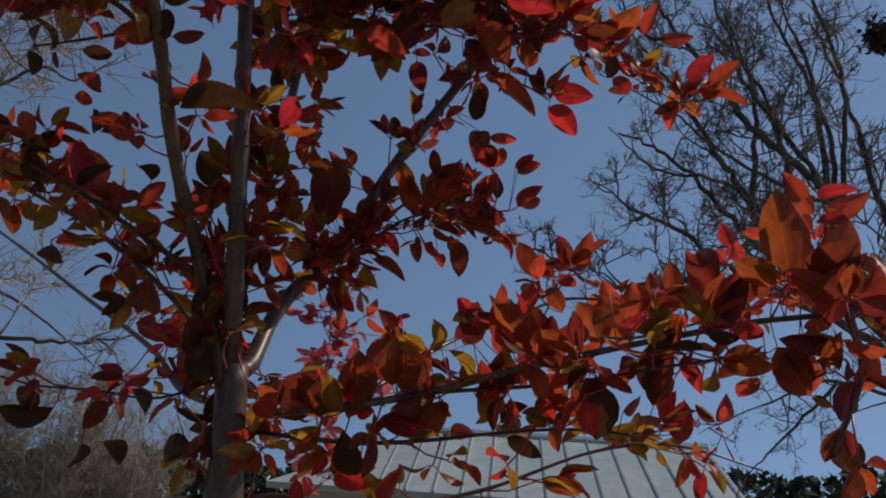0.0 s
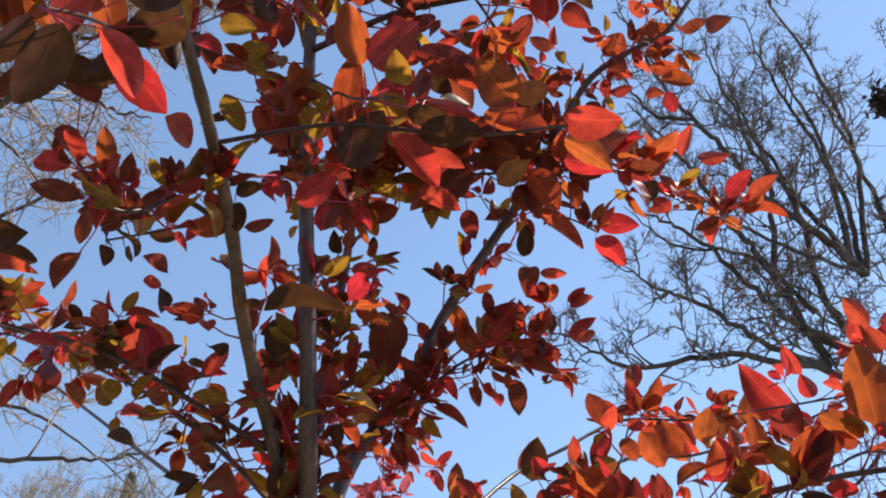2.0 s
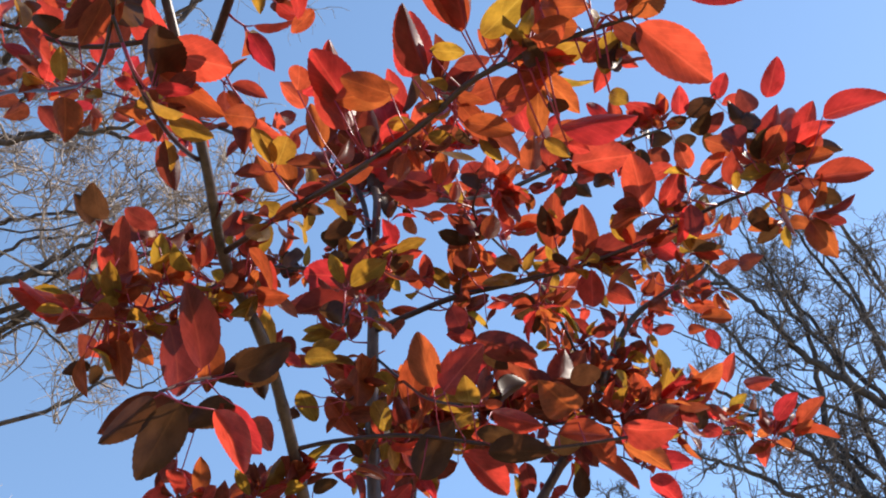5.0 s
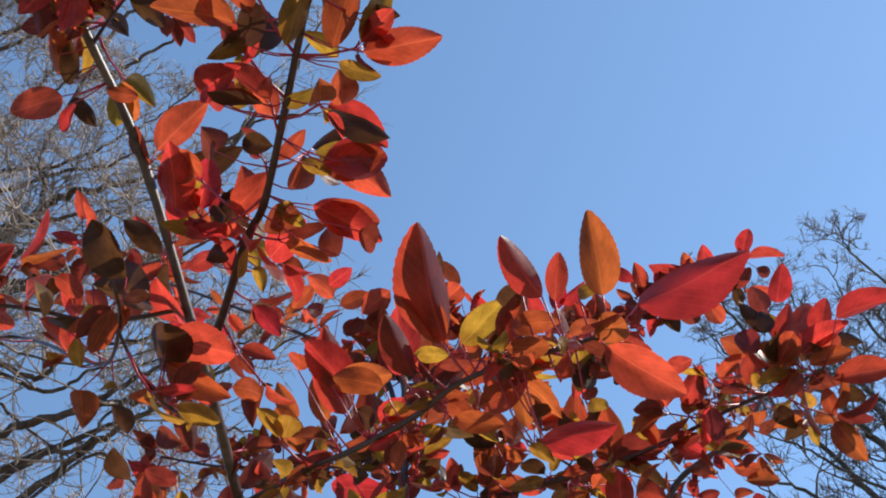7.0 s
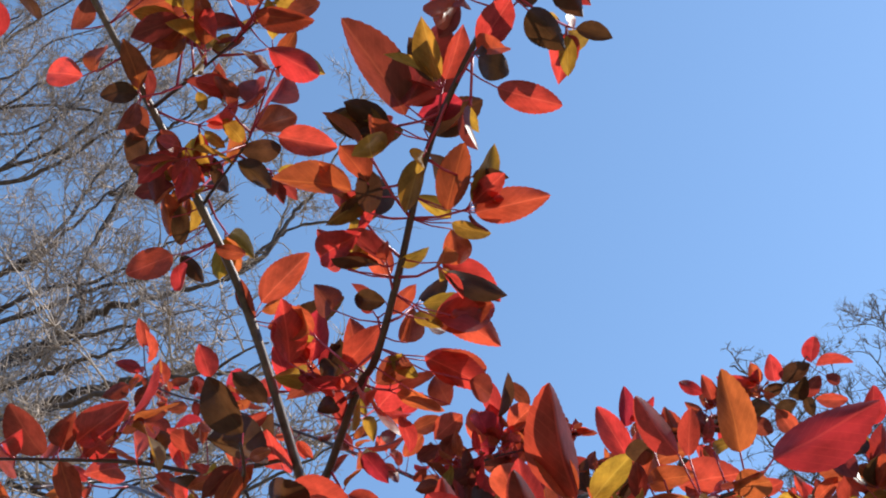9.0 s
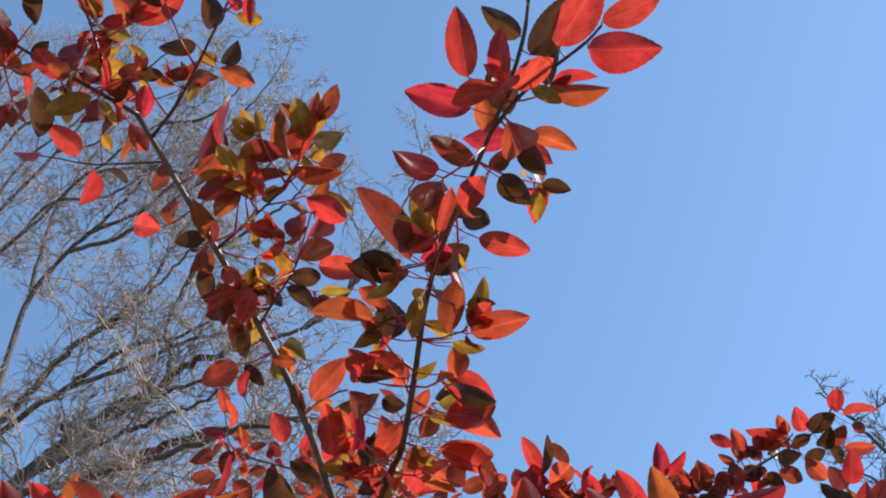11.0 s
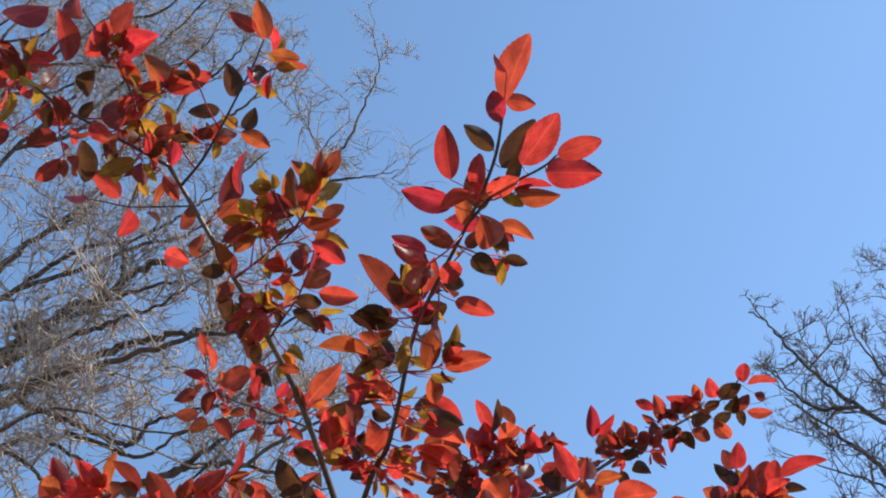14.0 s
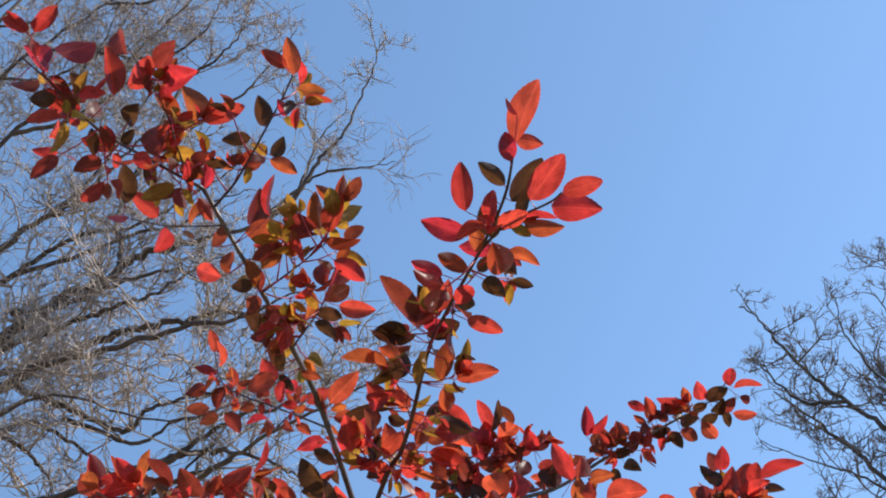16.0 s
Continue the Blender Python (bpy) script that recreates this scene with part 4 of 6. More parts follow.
foliage("near_h", "dyoroprorydro", True, [
    (0.319, 0.512, 2.088, 0.296, 0.497, 2.068, 0.019),
    (0.283, 0.505, 2.091, 0.276, 0.524, 2.069, 0.017),
    (0.261, 0.500, 2.093, 0.230, 0.497, 2.093, 0.017),
    (0.071, 0.620, 2.151, 0.048, 0.571, 2.180, 0.037),
    (0.114, 0.582, 2.129, 0.077, 0.565, 2.136, 0.023),
    (0.148, 0.553, 2.117, 0.134, 0.511, 2.150, 0.022),
    (0.068, 0.620, 2.130, 0.055, 0.587, 2.200, 0.026),
    (0.061, 0.604, 2.150, 0.114, 0.608, 2.160, 0.028),
    (0.135, 0.561, 2.124, 0.136, 0.548, 2.180, 0.032),
    (0.153, 0.537, 2.126, 0.179, 0.540, 2.122, 0.014),
    (0.153, 0.572, 2.114, 0.172, 0.583, 2.142, 0.020),
    (0.021, 0.619, 2.181, 0.034, 0.587, 2.180, 0.022),
    (0.035, 0.660, 2.147, 0.027, 0.639, 2.184, 0.019)])
foliage("near_h", "dyyoodoydoprr", True, [
    (0.073, 0.635, 2.142, 0.096, 0.629, 2.121, 0.018),
    (0.105, 0.611, 2.124, 0.128, 0.615, 2.124, 0.013),
    (0.142, 0.595, 2.094, 0.163, 0.603, 2.092, 0.012),
    (0.172, 0.581, 2.090, 0.210, 0.584, 2.082, 0.017),
    (0.200, 0.551, 2.081, 0.238, 0.542, 2.092, 0.022),
    (0.232, 0.530, 2.093, 0.224, 0.503, 2.090, 0.018),
    (0.229, 0.536, 2.095, 0.254, 0.544, 2.110, 0.017),
    (-0.033, 0.749, 2.140, -0.051, 0.760, 2.167, 0.019),
    (-0.012, 0.725, 2.132, 0.021, 0.727, 2.129, 0.014),
    (-0.011, 0.716, 2.149, -0.025, 0.679, 2.184, 0.025),
    (-0.010, 0.715, 2.147, -0.006, 0.711, 2.178, 0.018),
    (0.244, 0.544, 2.045, 0.297, 0.552, 2.052, 0.019),
    (0.248, 0.563, 2.044, 0.263, 0.568, 2.040, 0.010)])
foliage("near_h", "ydydr", True, [
    (0.232, 0.563, 2.051, 0.249, 0.573, 2.041, 0.011),
    (0.236, 0.551, 2.070, 0.251, 0.560, 2.078, 0.011),
    (0.279, 0.535, 2.063, 0.294, 0.553, 2.066, 0.013),
    (0.279, 0.511, 2.062, 0.288, 0.516, 2.092, 0.017),
    (0.263, 0.516, 2.075, 0.278, 0.518, 2.095, 0.014)])
foliage("dark_d", "ddorydyr", True, [
    (-0.126, 0.542, 2.259, -0.156, 0.506, 2.307, 0.040),
    (-0.181, 0.566, 2.280, -0.097, 0.556, 2.240, 0.048),
    (-0.180, 0.589, 2.175, -0.197, 0.629, 2.160, 0.028),
    (-0.211, 0.548, 2.282, -0.188, 0.569, 2.269, 0.021),
    (-0.199, 0.604, 2.211, -0.196, 0.583, 2.234, 0.016),
    (-0.188, 0.566, 2.224, -0.182, 0.530, 2.223, 0.025),
    (-0.150, 0.597, 2.177, -0.153, 0.578, 2.169, 0.015),
    (-0.239, 0.577, 2.257, -0.207, 0.596, 2.226, 0.021)])
foliage("dark_e", "rodooyco", True, [
    (-0.098, 0.586, 2.214, -0.030, 0.597, 2.195, 0.041),
    (-0.095, 0.589, 2.189, -0.047, 0.627, 2.167, 0.030),
    (-0.108, 0.605, 2.191, -0.078, 0.551, 2.211, 0.041),
    (-0.064, 0.657, 2.199, -0.023, 0.651, 2.182, 0.024),
    (-0.110, 0.604, 2.164, -0.142, 0.613, 2.176, 0.017),
    (-0.092, 0.613, 2.160, -0.054, 0.629, 2.144, 0.015),
    (0.028, 0.583, 2.230, 0.032, 0.557, 2.256, 0.015),
    (0.035, 0.600, 2.260, 0.012, 0.610, 2.245, 0.016)])
foliage("branch_j", "oyorooprrydrr", True, [
    (0.093, 1.149, 2.294, 0.104, 1.101, 2.357, 0.049),
    (0.074, 1.161, 2.288, 0.053, 1.139, 2.315, 0.021),
    (0.082, 1.165, 2.290, 0.149, 1.166, 2.298, 0.028),
    (0.172, 1.085, 2.355, 0.168, 1.032, 2.388, 0.038),
    (0.227, 1.119, 2.314, 0.235, 1.079, 2.384, 0.036),
    (0.273, 1.116, 2.298, 0.274, 1.087, 2.363, 0.035),
    (0.264, 1.125, 2.294, 0.360, 1.111, 2.317, 0.047),
    (0.354, 1.063, 2.332, 0.342, 1.014, 2.388, 0.046),
    (0.377, 1.069, 2.334, 0.409, 1.040, 2.375, 0.034),
    (0.225, 1.141, 2.308, 0.227, 1.124, 2.341, 0.018),
    (0.287, 1.136, 2.289, 0.339, 1.159, 2.265, 0.027),
    (0.279, 1.131, 2.283, 0.273, 1.129, 2.220, 0.039),
    (0.299, 1.151, 2.260, 0.335, 1.197, 2.264, 0.031)])
foliage("branch_j", "ryypcdcrordod", True, [
    (0.357, 1.087, 2.297, 0.395, 1.125, 2.286, 0.030),
    (0.376, 1.066, 2.327, 0.403, 1.084, 2.355, 0.023),
    (0.414, 1.056, 2.316, 0.442, 1.069, 2.345, 0.022),
    (0.443, 1.052, 2.292, 0.460, 1.025, 2.263, 0.029),
    (0.461, 1.026, 2.330, 0.483, 1.007, 2.382, 0.029),
    (0.485, 0.998, 2.324, 0.491, 1.020, 2.381, 0.036),
    (0.507, 0.964, 2.335, 0.520, 0.963, 2.397, 0.035),
    (0.522, 0.975, 2.333, 0.580, 0.956, 2.361, 0.032),
    (0.529, 0.988, 2.325, 0.583, 0.985, 2.337, 0.021),
    (0.554, 1.000, 2.308, 0.629, 1.000, 2.315, 0.030),
    (0.557, 1.011, 2.298, 0.591, 1.027, 2.288, 0.021),
    (0.544, 1.009, 2.302, 0.544, 1.027, 2.272, 0.020),
    (0.485, 1.040, 2.297, 0.507, 1.081, 2.295, 0.025)])
foliage("branch_j", "rpcpddpcpdrrc", True, [
    (0.045, 1.159, 2.290, 0.044, 1.124, 2.327, 0.023),
    (0.083, 1.207, 2.237, 0.078, 1.242, 2.303, 0.046),
    (0.110, 1.195, 2.220, 0.066, 1.185, 2.228, 0.024),
    (0.147, 1.218, 2.210, 0.175, 1.254, 2.179, 0.033),
    (0.115, 1.211, 2.209, 0.149, 1.229, 2.188, 0.028),
    (0.291, 1.061, 2.382, 0.315, 1.086, 2.402, 0.022),
    (0.267, 1.061, 2.375, 0.246, 1.081, 2.373, 0.019),
    (0.498, 0.912, 2.371, 0.510, 0.871, 2.396, 0.028),
    (0.494, 0.963, 2.396, 0.484, 0.967, 2.436, 0.029),
    (0.488, 0.956, 2.360, 0.486, 0.959, 2.396, 0.025),
    (0.510, 0.991, 2.368, 0.563, 0.999, 2.415, 0.041),
    (0.565, 0.941, 2.357, 0.645, 0.935, 2.374, 0.034),
    (0.552, 0.991, 2.365, 0.566, 0.963, 2.402, 0.030)])
foliage("branch_j", "doprdrpprpp", True, [
    (0.571, 1.005, 2.364, 0.606, 1.023, 2.367, 0.020),
    (0.460, 0.972, 2.346, 0.436, 0.992, 2.380, 0.033),
    (0.466, 0.942, 2.323, 0.454, 0.949, 2.365, 0.032),
    (0.499, 0.978, 2.329, 0.513, 1.023, 2.377, 0.041),
    (0.526, 1.014, 2.345, 0.547, 0.962, 2.335, 0.033),
    (0.549, 1.023, 2.340, 0.563, 0.963, 2.351, 0.033),
    (0.009, 1.079, 2.178, 0.026, 1.109, 2.207, 0.028),
    (0.115, 1.119, 2.183, 0.195, 1.151, 2.168, 0.038),
    (0.159, 1.130, 2.168, 0.190, 1.182, 2.165, 0.033),
    (0.101, 1.112, 2.189, 0.084, 1.124, 2.235, 0.032),
    (0.132, 1.113, 2.207, 0.146, 1.143, 2.231, 0.024)])
foliage("stem3", "oooprooppdpcp", True, [
    (0.470, 1.622, 2.506, 0.526, 1.621, 2.519, 0.027),
    (0.479, 1.637, 2.488, 0.539, 1.648, 2.488, 0.029),
    (0.498, 1.647, 2.466, 0.564, 1.660, 2.467, 0.024),
    (0.436, 1.648, 2.485, 0.401, 1.596, 2.485, 0.034),
    (0.510, 1.646, 2.440, 0.521, 1.650, 2.399, 0.028),
    (0.473, 1.659, 2.443, 0.509, 1.675, 2.455, 0.022),
    (0.462, 1.599, 2.532, 0.507, 1.592, 2.548, 0.029),
    (0.537, 1.594, 2.534, 0.582, 1.586, 2.550, 0.026),
    (0.585, 1.612, 2.552, 0.637, 1.629, 2.584, 0.033),
    (0.238, 1.714, 2.142, 0.243, 1.682, 2.190, 0.033),
    (0.247, 1.713, 2.120, 0.241, 1.783, 2.093, 0.041),
    (0.266, 1.714, 2.109, 0.310, 1.728, 2.112, 0.018),
    (0.012, 1.606, 1.891, 0.011, 1.534, 1.984, 0.055)])
foliage("branch_n", "pyyoccrrordry", True, [
    (0.382, 1.704, 2.406, 0.365, 1.645, 2.428, 0.036),
    (0.428, 1.757, 2.401, 0.424, 1.761, 2.454, 0.034),
    (0.445, 1.785, 2.393, 0.468, 1.802, 2.431, 0.028),
    (0.486, 1.811, 2.395, 0.540, 1.749, 2.407, 0.053),
    (0.563, 1.857, 2.416, 0.584, 1.828, 2.472, 0.033),
    (0.598, 1.862, 2.415, 0.666, 1.879, 2.426, 0.021),
    (0.667, 1.944, 2.360, 0.716, 1.925, 2.413, 0.041),
    (0.714, 1.960, 2.351, 0.767, 1.919, 2.398, 0.041),
    (0.710, 1.963, 2.333, 0.796, 1.975, 2.334, 0.024),
    (0.640, 1.978, 2.324, 0.645, 2.050, 2.301, 0.039),
    (0.508, 1.860, 2.364, 0.494, 1.860, 2.318, 0.031),
    (0.447, 1.815, 2.362, 0.471, 1.791, 2.341, 0.028),
    (0.571, 1.907, 2.372, 0.602, 1.912, 2.410, 0.029)])
foliage("branch_n", "od", True, [
    (0.607, 1.907, 2.375, 0.639, 1.923, 2.412, 0.029),
    (0.617, 1.940, 2.349, 0.585, 1.970, 2.350, 0.029)])
foliage("near_r", "roorrrorycddd", True, [
    (0.285, 0.966, 1.988, 0.342, 0.967, 1.980, 0.037),
    (0.288, 1.009, 1.989, 0.336, 1.028, 1.963, 0.029),
    (0.237, 0.974, 2.014, 0.204, 0.913, 2.022, 0.041),
    (0.148, 0.971, 2.017, 0.202, 0.989, 2.003, 0.022),
    (0.117, 0.956, 1.968, 0.164, 0.995, 1.932, 0.025),
    (0.106, 0.903, 2.014, 0.144, 0.920, 2.072, 0.041),
    (0.092, 0.921, 2.027, 0.080, 0.883, 2.074, 0.034),
    (0.218, 0.969, 1.987, 0.273, 0.988, 1.990, 0.014),
    (0.130, 0.940, 2.016, 0.128, 0.898, 2.016, 0.026),
    (0.020, 0.988, 1.914, 0.060, 0.975, 1.941, 0.029),
    (0.067, 0.983, 1.950, 0.102, 0.986, 2.014, 0.043),
    (0.146, 0.939, 1.959, 0.211, 0.941, 1.960, 0.033),
    (0.136, 0.928, 1.978, 0.179, 0.937, 1.968, 0.022)])
foliage("near_r", "r", True, [
    (0.295, 1.190, 2.061, 0.355, 1.208, 2.054, 0.038)])
foliage("twig_n", "orr", True, [
    (0.263, 1.686, 2.219, 0.349, 1.716, 2.160, 0.042),
    (0.377, 1.725, 2.207, 0.451, 1.730, 2.206, 0.042),
    (0.369, 1.728, 2.180, 0.424, 1.743, 2.134, 0.046)])
foliage("side_y", "coorcc", True, [
    (0.158, 1.719, 1.969, 0.222, 1.673, 2.041, 0.060),
    (0.148, 1.721, 1.959, 0.118, 1.675, 2.019, 0.040),
    (0.172, 1.716, 1.948, 0.300, 1.755, 1.934, 0.050),
    (0.249, 1.741, 1.992, 0.282, 1.720, 2.042, 0.036),
    (0.318, 1.732, 2.050, 0.359, 1.727, 2.068, 0.026),
    (0.314, 1.737, 2.061, 0.346, 1.730, 2.085, 0.018)])
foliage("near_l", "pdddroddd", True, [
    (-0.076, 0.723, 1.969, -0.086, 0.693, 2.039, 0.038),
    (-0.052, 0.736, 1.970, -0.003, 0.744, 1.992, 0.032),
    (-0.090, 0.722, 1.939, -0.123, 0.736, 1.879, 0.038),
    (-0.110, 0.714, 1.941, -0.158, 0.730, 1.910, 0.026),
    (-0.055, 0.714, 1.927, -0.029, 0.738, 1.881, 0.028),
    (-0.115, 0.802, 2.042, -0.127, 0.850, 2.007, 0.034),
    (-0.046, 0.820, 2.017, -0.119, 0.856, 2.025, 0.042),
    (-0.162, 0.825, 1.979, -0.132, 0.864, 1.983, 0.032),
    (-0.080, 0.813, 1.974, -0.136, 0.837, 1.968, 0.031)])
foliage("left_m", "oyocyoroorypd", True, [
    (-0.081, 0.797, 2.141, -0.054, 0.820, 2.106, 0.019),
    (-0.036, 0.873, 2.048, -0.007, 0.892, 2.056, 0.022),
    (-0.222, 0.837, 2.132, -0.235, 0.815, 2.181, 0.026),
    (-0.219, 0.788, 2.137, -0.214, 0.769, 2.176, 0.014),
    (-0.229, 0.803, 2.102, -0.255, 0.804, 2.129, 0.019),
    (-0.203, 0.838, 2.124, -0.207, 0.810, 2.125, 0.021),
    (-0.264, 0.812, 2.097, -0.334, 0.789, 2.108, 0.018),
    (-0.223, 0.846, 2.084, -0.203, 0.868, 2.050, 0.025),
    (-0.239, 0.854, 2.084, -0.228, 0.857, 2.045, 0.023),
    (-0.241, 0.842, 2.063, -0.272, 0.866, 2.067, 0.020),
    (-0.200, 0.837, 2.096, -0.187, 0.854, 2.079, 0.017),
    (-0.268, 0.841, 2.078, -0.288, 0.875, 2.073, 0.023),
    (-0.246, 0.824, 2.034, -0.274, 0.826, 2.029, 0.015)])
foliage("left_m", "doorrodppprcp", True, [
    (-0.253, 0.849, 2.045, -0.267, 0.868, 2.036, 0.015),
    (-0.205, 0.795, 2.097, -0.223, 0.808, 2.146, 0.032),
    (-0.221, 0.823, 2.060, -0.225, 0.858, 2.025, 0.021),
    (-0.271, 0.818, 2.092, -0.328, 0.785, 2.112, 0.022),
    (-0.233, 0.801, 2.123, -0.240, 0.782, 2.151, 0.018),
    (-0.189, 0.811, 2.117, -0.178, 0.772, 2.115, 0.024),
    (-0.234, 0.764, 2.171, -0.226, 0.721, 2.184, 0.029),
    (-0.204, 0.787, 2.167, -0.188, 0.804, 2.191, 0.023),
    (-0.181, 0.813, 2.173, -0.174, 0.837, 2.194, 0.022),
    (-0.114, 0.826, 2.191, -0.107, 0.851, 2.225, 0.028),
    (-0.076, 0.870, 2.119, -0.081, 0.845, 2.155, 0.020),
    (-0.157, 0.854, 2.115, -0.172, 0.863, 2.144, 0.020),
    (-0.183, 0.785, 2.167, -0.202, 0.752, 2.170, 0.027)])
foliage("left_m", "yodpp", True, [
    (-0.217, 0.803, 2.089, -0.230, 0.783, 2.084, 0.018),
    (-0.177, 0.822, 2.095, -0.174, 0.802, 2.066, 0.024),
    (-0.255, 0.784, 2.129, -0.248, 0.800, 2.148, 0.018),
    (-0.141, 0.774, 2.044, -0.117, 0.782, 1.971, 0.049),
    (-0.177, 0.803, 2.048, -0.185, 0.782, 2.027, 0.023)])
foliage("cross", "rddppooocpdpp", True, [
    (-0.033, 1.071, 2.267, -0.126, 1.088, 2.286, 0.055),
    (-0.198, 1.236, 2.378, -0.212, 1.233, 2.432, 0.033),
    (-0.119, 1.214, 2.410, -0.126, 1.172, 2.422, 0.027),
    (-0.091, 1.223, 2.380, -0.081, 1.181, 2.396, 0.027),
    (-0.161, 1.286, 2.318, -0.125, 1.330, 2.316, 0.035),
    (-0.236, 1.265, 2.325, -0.261, 1.219, 2.391, 0.026),
    (-0.466, 1.219, 2.343, -0.481, 1.210, 2.408, 0.040),
    (-0.419, 1.231, 2.324, -0.463, 1.233, 2.366, 0.033),
    (-0.497, 1.198, 2.355, -0.492, 1.145, 2.408, 0.024),
    (-0.414, 1.156, 2.428, -0.470, 1.156, 2.462, 0.035),
    (-0.509, 1.141, 2.451, -0.526, 1.108, 2.492, 0.035),
    (-0.371, 1.174, 2.413, -0.414, 1.184, 2.435, 0.026),
    (-0.472, 1.165, 2.407, -0.490, 1.131, 2.453, 0.026)])
foliage("cross", "p", True, [
    (-0.519, 1.171, 2.384, -0.555, 1.184, 2.380, 0.020)])
foliage("stem2", "yoyccyprrcdyd", True, [
    (-0.023, 1.140, 2.154, -0.003, 1.177, 2.130, 0.029),
    (-0.054, 1.154, 2.176, -0.047, 1.141, 2.102, 0.045),
    (-0.084, 1.140, 2.108, -0.044, 1.160, 2.099, 0.022),
    (-0.087, 1.282, 2.572, -0.065, 1.295, 2.586, 0.018),
    (-0.076, 1.197, 2.311, -0.170, 1.175, 2.291, 0.038),
    (-0.141, 1.210, 2.240, -0.113, 1.236, 2.240, 0.024),
    (-0.017, 1.218, 2.401, 0.020, 1.217, 2.407, 0.023),
    (-0.002, 1.253, 2.533, -0.003, 1.135, 2.553, 0.064),
    (0.036, 1.272, 2.546, 0.025, 1.287, 2.621, 0.052),
    (-0.100, 1.296, 2.613, -0.054, 1.225, 2.629, 0.046),
    (-0.077, 1.257, 2.546, -0.064, 1.289, 2.604, 0.044),
    (-0.017, 1.103, 2.096, 0.003, 1.098, 2.054, 0.031),
    (-0.021, 0.969, 2.284, -0.059, 0.975, 2.269, 0.025)])
foliage("stem2", "po", True, [
    (-0.024, 1.014, 2.254, -0.008, 0.971, 2.258, 0.027),
    (-0.115, 0.934, 2.317, -0.133, 0.895, 2.349, 0.026)])
foliage("left_g", "oydrddcdd", True, [
    (-0.212, 1.135, 1.992, -0.173, 1.134, 2.001, 0.025),
    (-0.224, 1.136, 1.963, -0.182, 1.104, 1.958, 0.028),
    (-0.261, 1.145, 1.946, -0.289, 1.178, 1.987, 0.035),
    (-0.237, 1.127, 1.979, -0.273, 1.098, 2.017, 0.014),
    (-0.236, 1.148, 1.938, -0.222, 1.137, 1.917, 0.017),
    (-0.267, 1.158, 1.946, -0.283, 1.193, 1.935, 0.021),
    (-0.138, 1.126, 1.964, -0.156, 1.137, 1.940, 0.016),
    (-0.079, 1.090, 1.967, -0.082, 1.108, 1.938, 0.021),
    (-0.084, 1.091, 1.978, -0.060, 1.103, 1.995, 0.020)])
foliage("left_q", "drdrrpdyoorpy", True, [
    (-0.510, 1.269, 1.976, -0.467, 1.334, 2.003, 0.060),
    (-0.508, 1.316, 1.944, -0.440, 1.344, 1.937, 0.026),
    (-0.512, 1.303, 1.936, -0.620, 1.306, 1.940, 0.032),
    (-0.358, 1.527, 1.881, -0.353, 1.481, 1.947, 0.045),
    (-0.363, 1.503, 1.957, -0.393, 1.489, 1.973, 0.022),
    (-0.362, 1.272, 1.819, -0.416, 1.320, 1.866, 0.044),
    (-0.293, 1.277, 1.822, -0.289, 1.233, 1.853, 0.033),
    (-0.296, 1.299, 1.783, -0.334, 1.319, 1.820, 0.029),
    (-0.339, 1.299, 1.782, -0.366, 1.309, 1.811, 0.022),
    (-0.180, 1.344, 1.707, -0.182, 1.303, 1.724, 0.027),
    (-0.143, 1.360, 1.649, -0.182, 1.394, 1.672, 0.031),
    (-0.152, 1.333, 1.677, -0.122, 1.261, 1.699, 0.043),
    (-0.259, 1.306, 1.771, -0.248, 1.328, 1.779, 0.019)])
foliage("left_q", "pd", True, [
    (-0.178, 1.316, 1.738, -0.138, 1.269, 1.742, 0.032),
    (-0.285, 1.349, 1.743, -0.331, 1.371, 1.755, 0.026)])
foliage("left_f", "pcpdrpdopoddd", True, [
    (-0.560, 1.278, 1.980, -0.561, 1.192, 1.994, 0.057),
    (-0.269, 1.330, 1.829, -0.266, 1.296, 1.893, 0.038),
    (-0.381, 1.258, 1.868, -0.388, 1.293, 1.914, 0.037),
    (-0.216, 1.247, 1.995, -0.252, 1.239, 1.997, 0.021),
    (-0.226, 1.237, 1.925, -0.261, 1.251, 1.932, 0.019),
    (-0.233, 1.266, 1.954, -0.266, 1.284, 1.983, 0.024),
    (-0.246, 1.299, 1.907, -0.261, 1.312, 1.946, 0.024),
    (-0.159, 1.300, 1.772, -0.166, 1.315, 1.803, 0.022),
    (-0.191, 1.295, 1.823, -0.231, 1.352, 1.825, 0.037),
    (-0.233, 1.323, 1.800, -0.279, 1.353, 1.803, 0.027),
    (-0.071, 1.313, 1.840, -0.097, 1.292, 1.883, 0.033),
    (-0.164, 1.313, 1.846, -0.162, 1.266, 1.853, 0.030),
    (-0.143, 1.341, 1.746, -0.144, 1.374, 1.778, 0.030)])
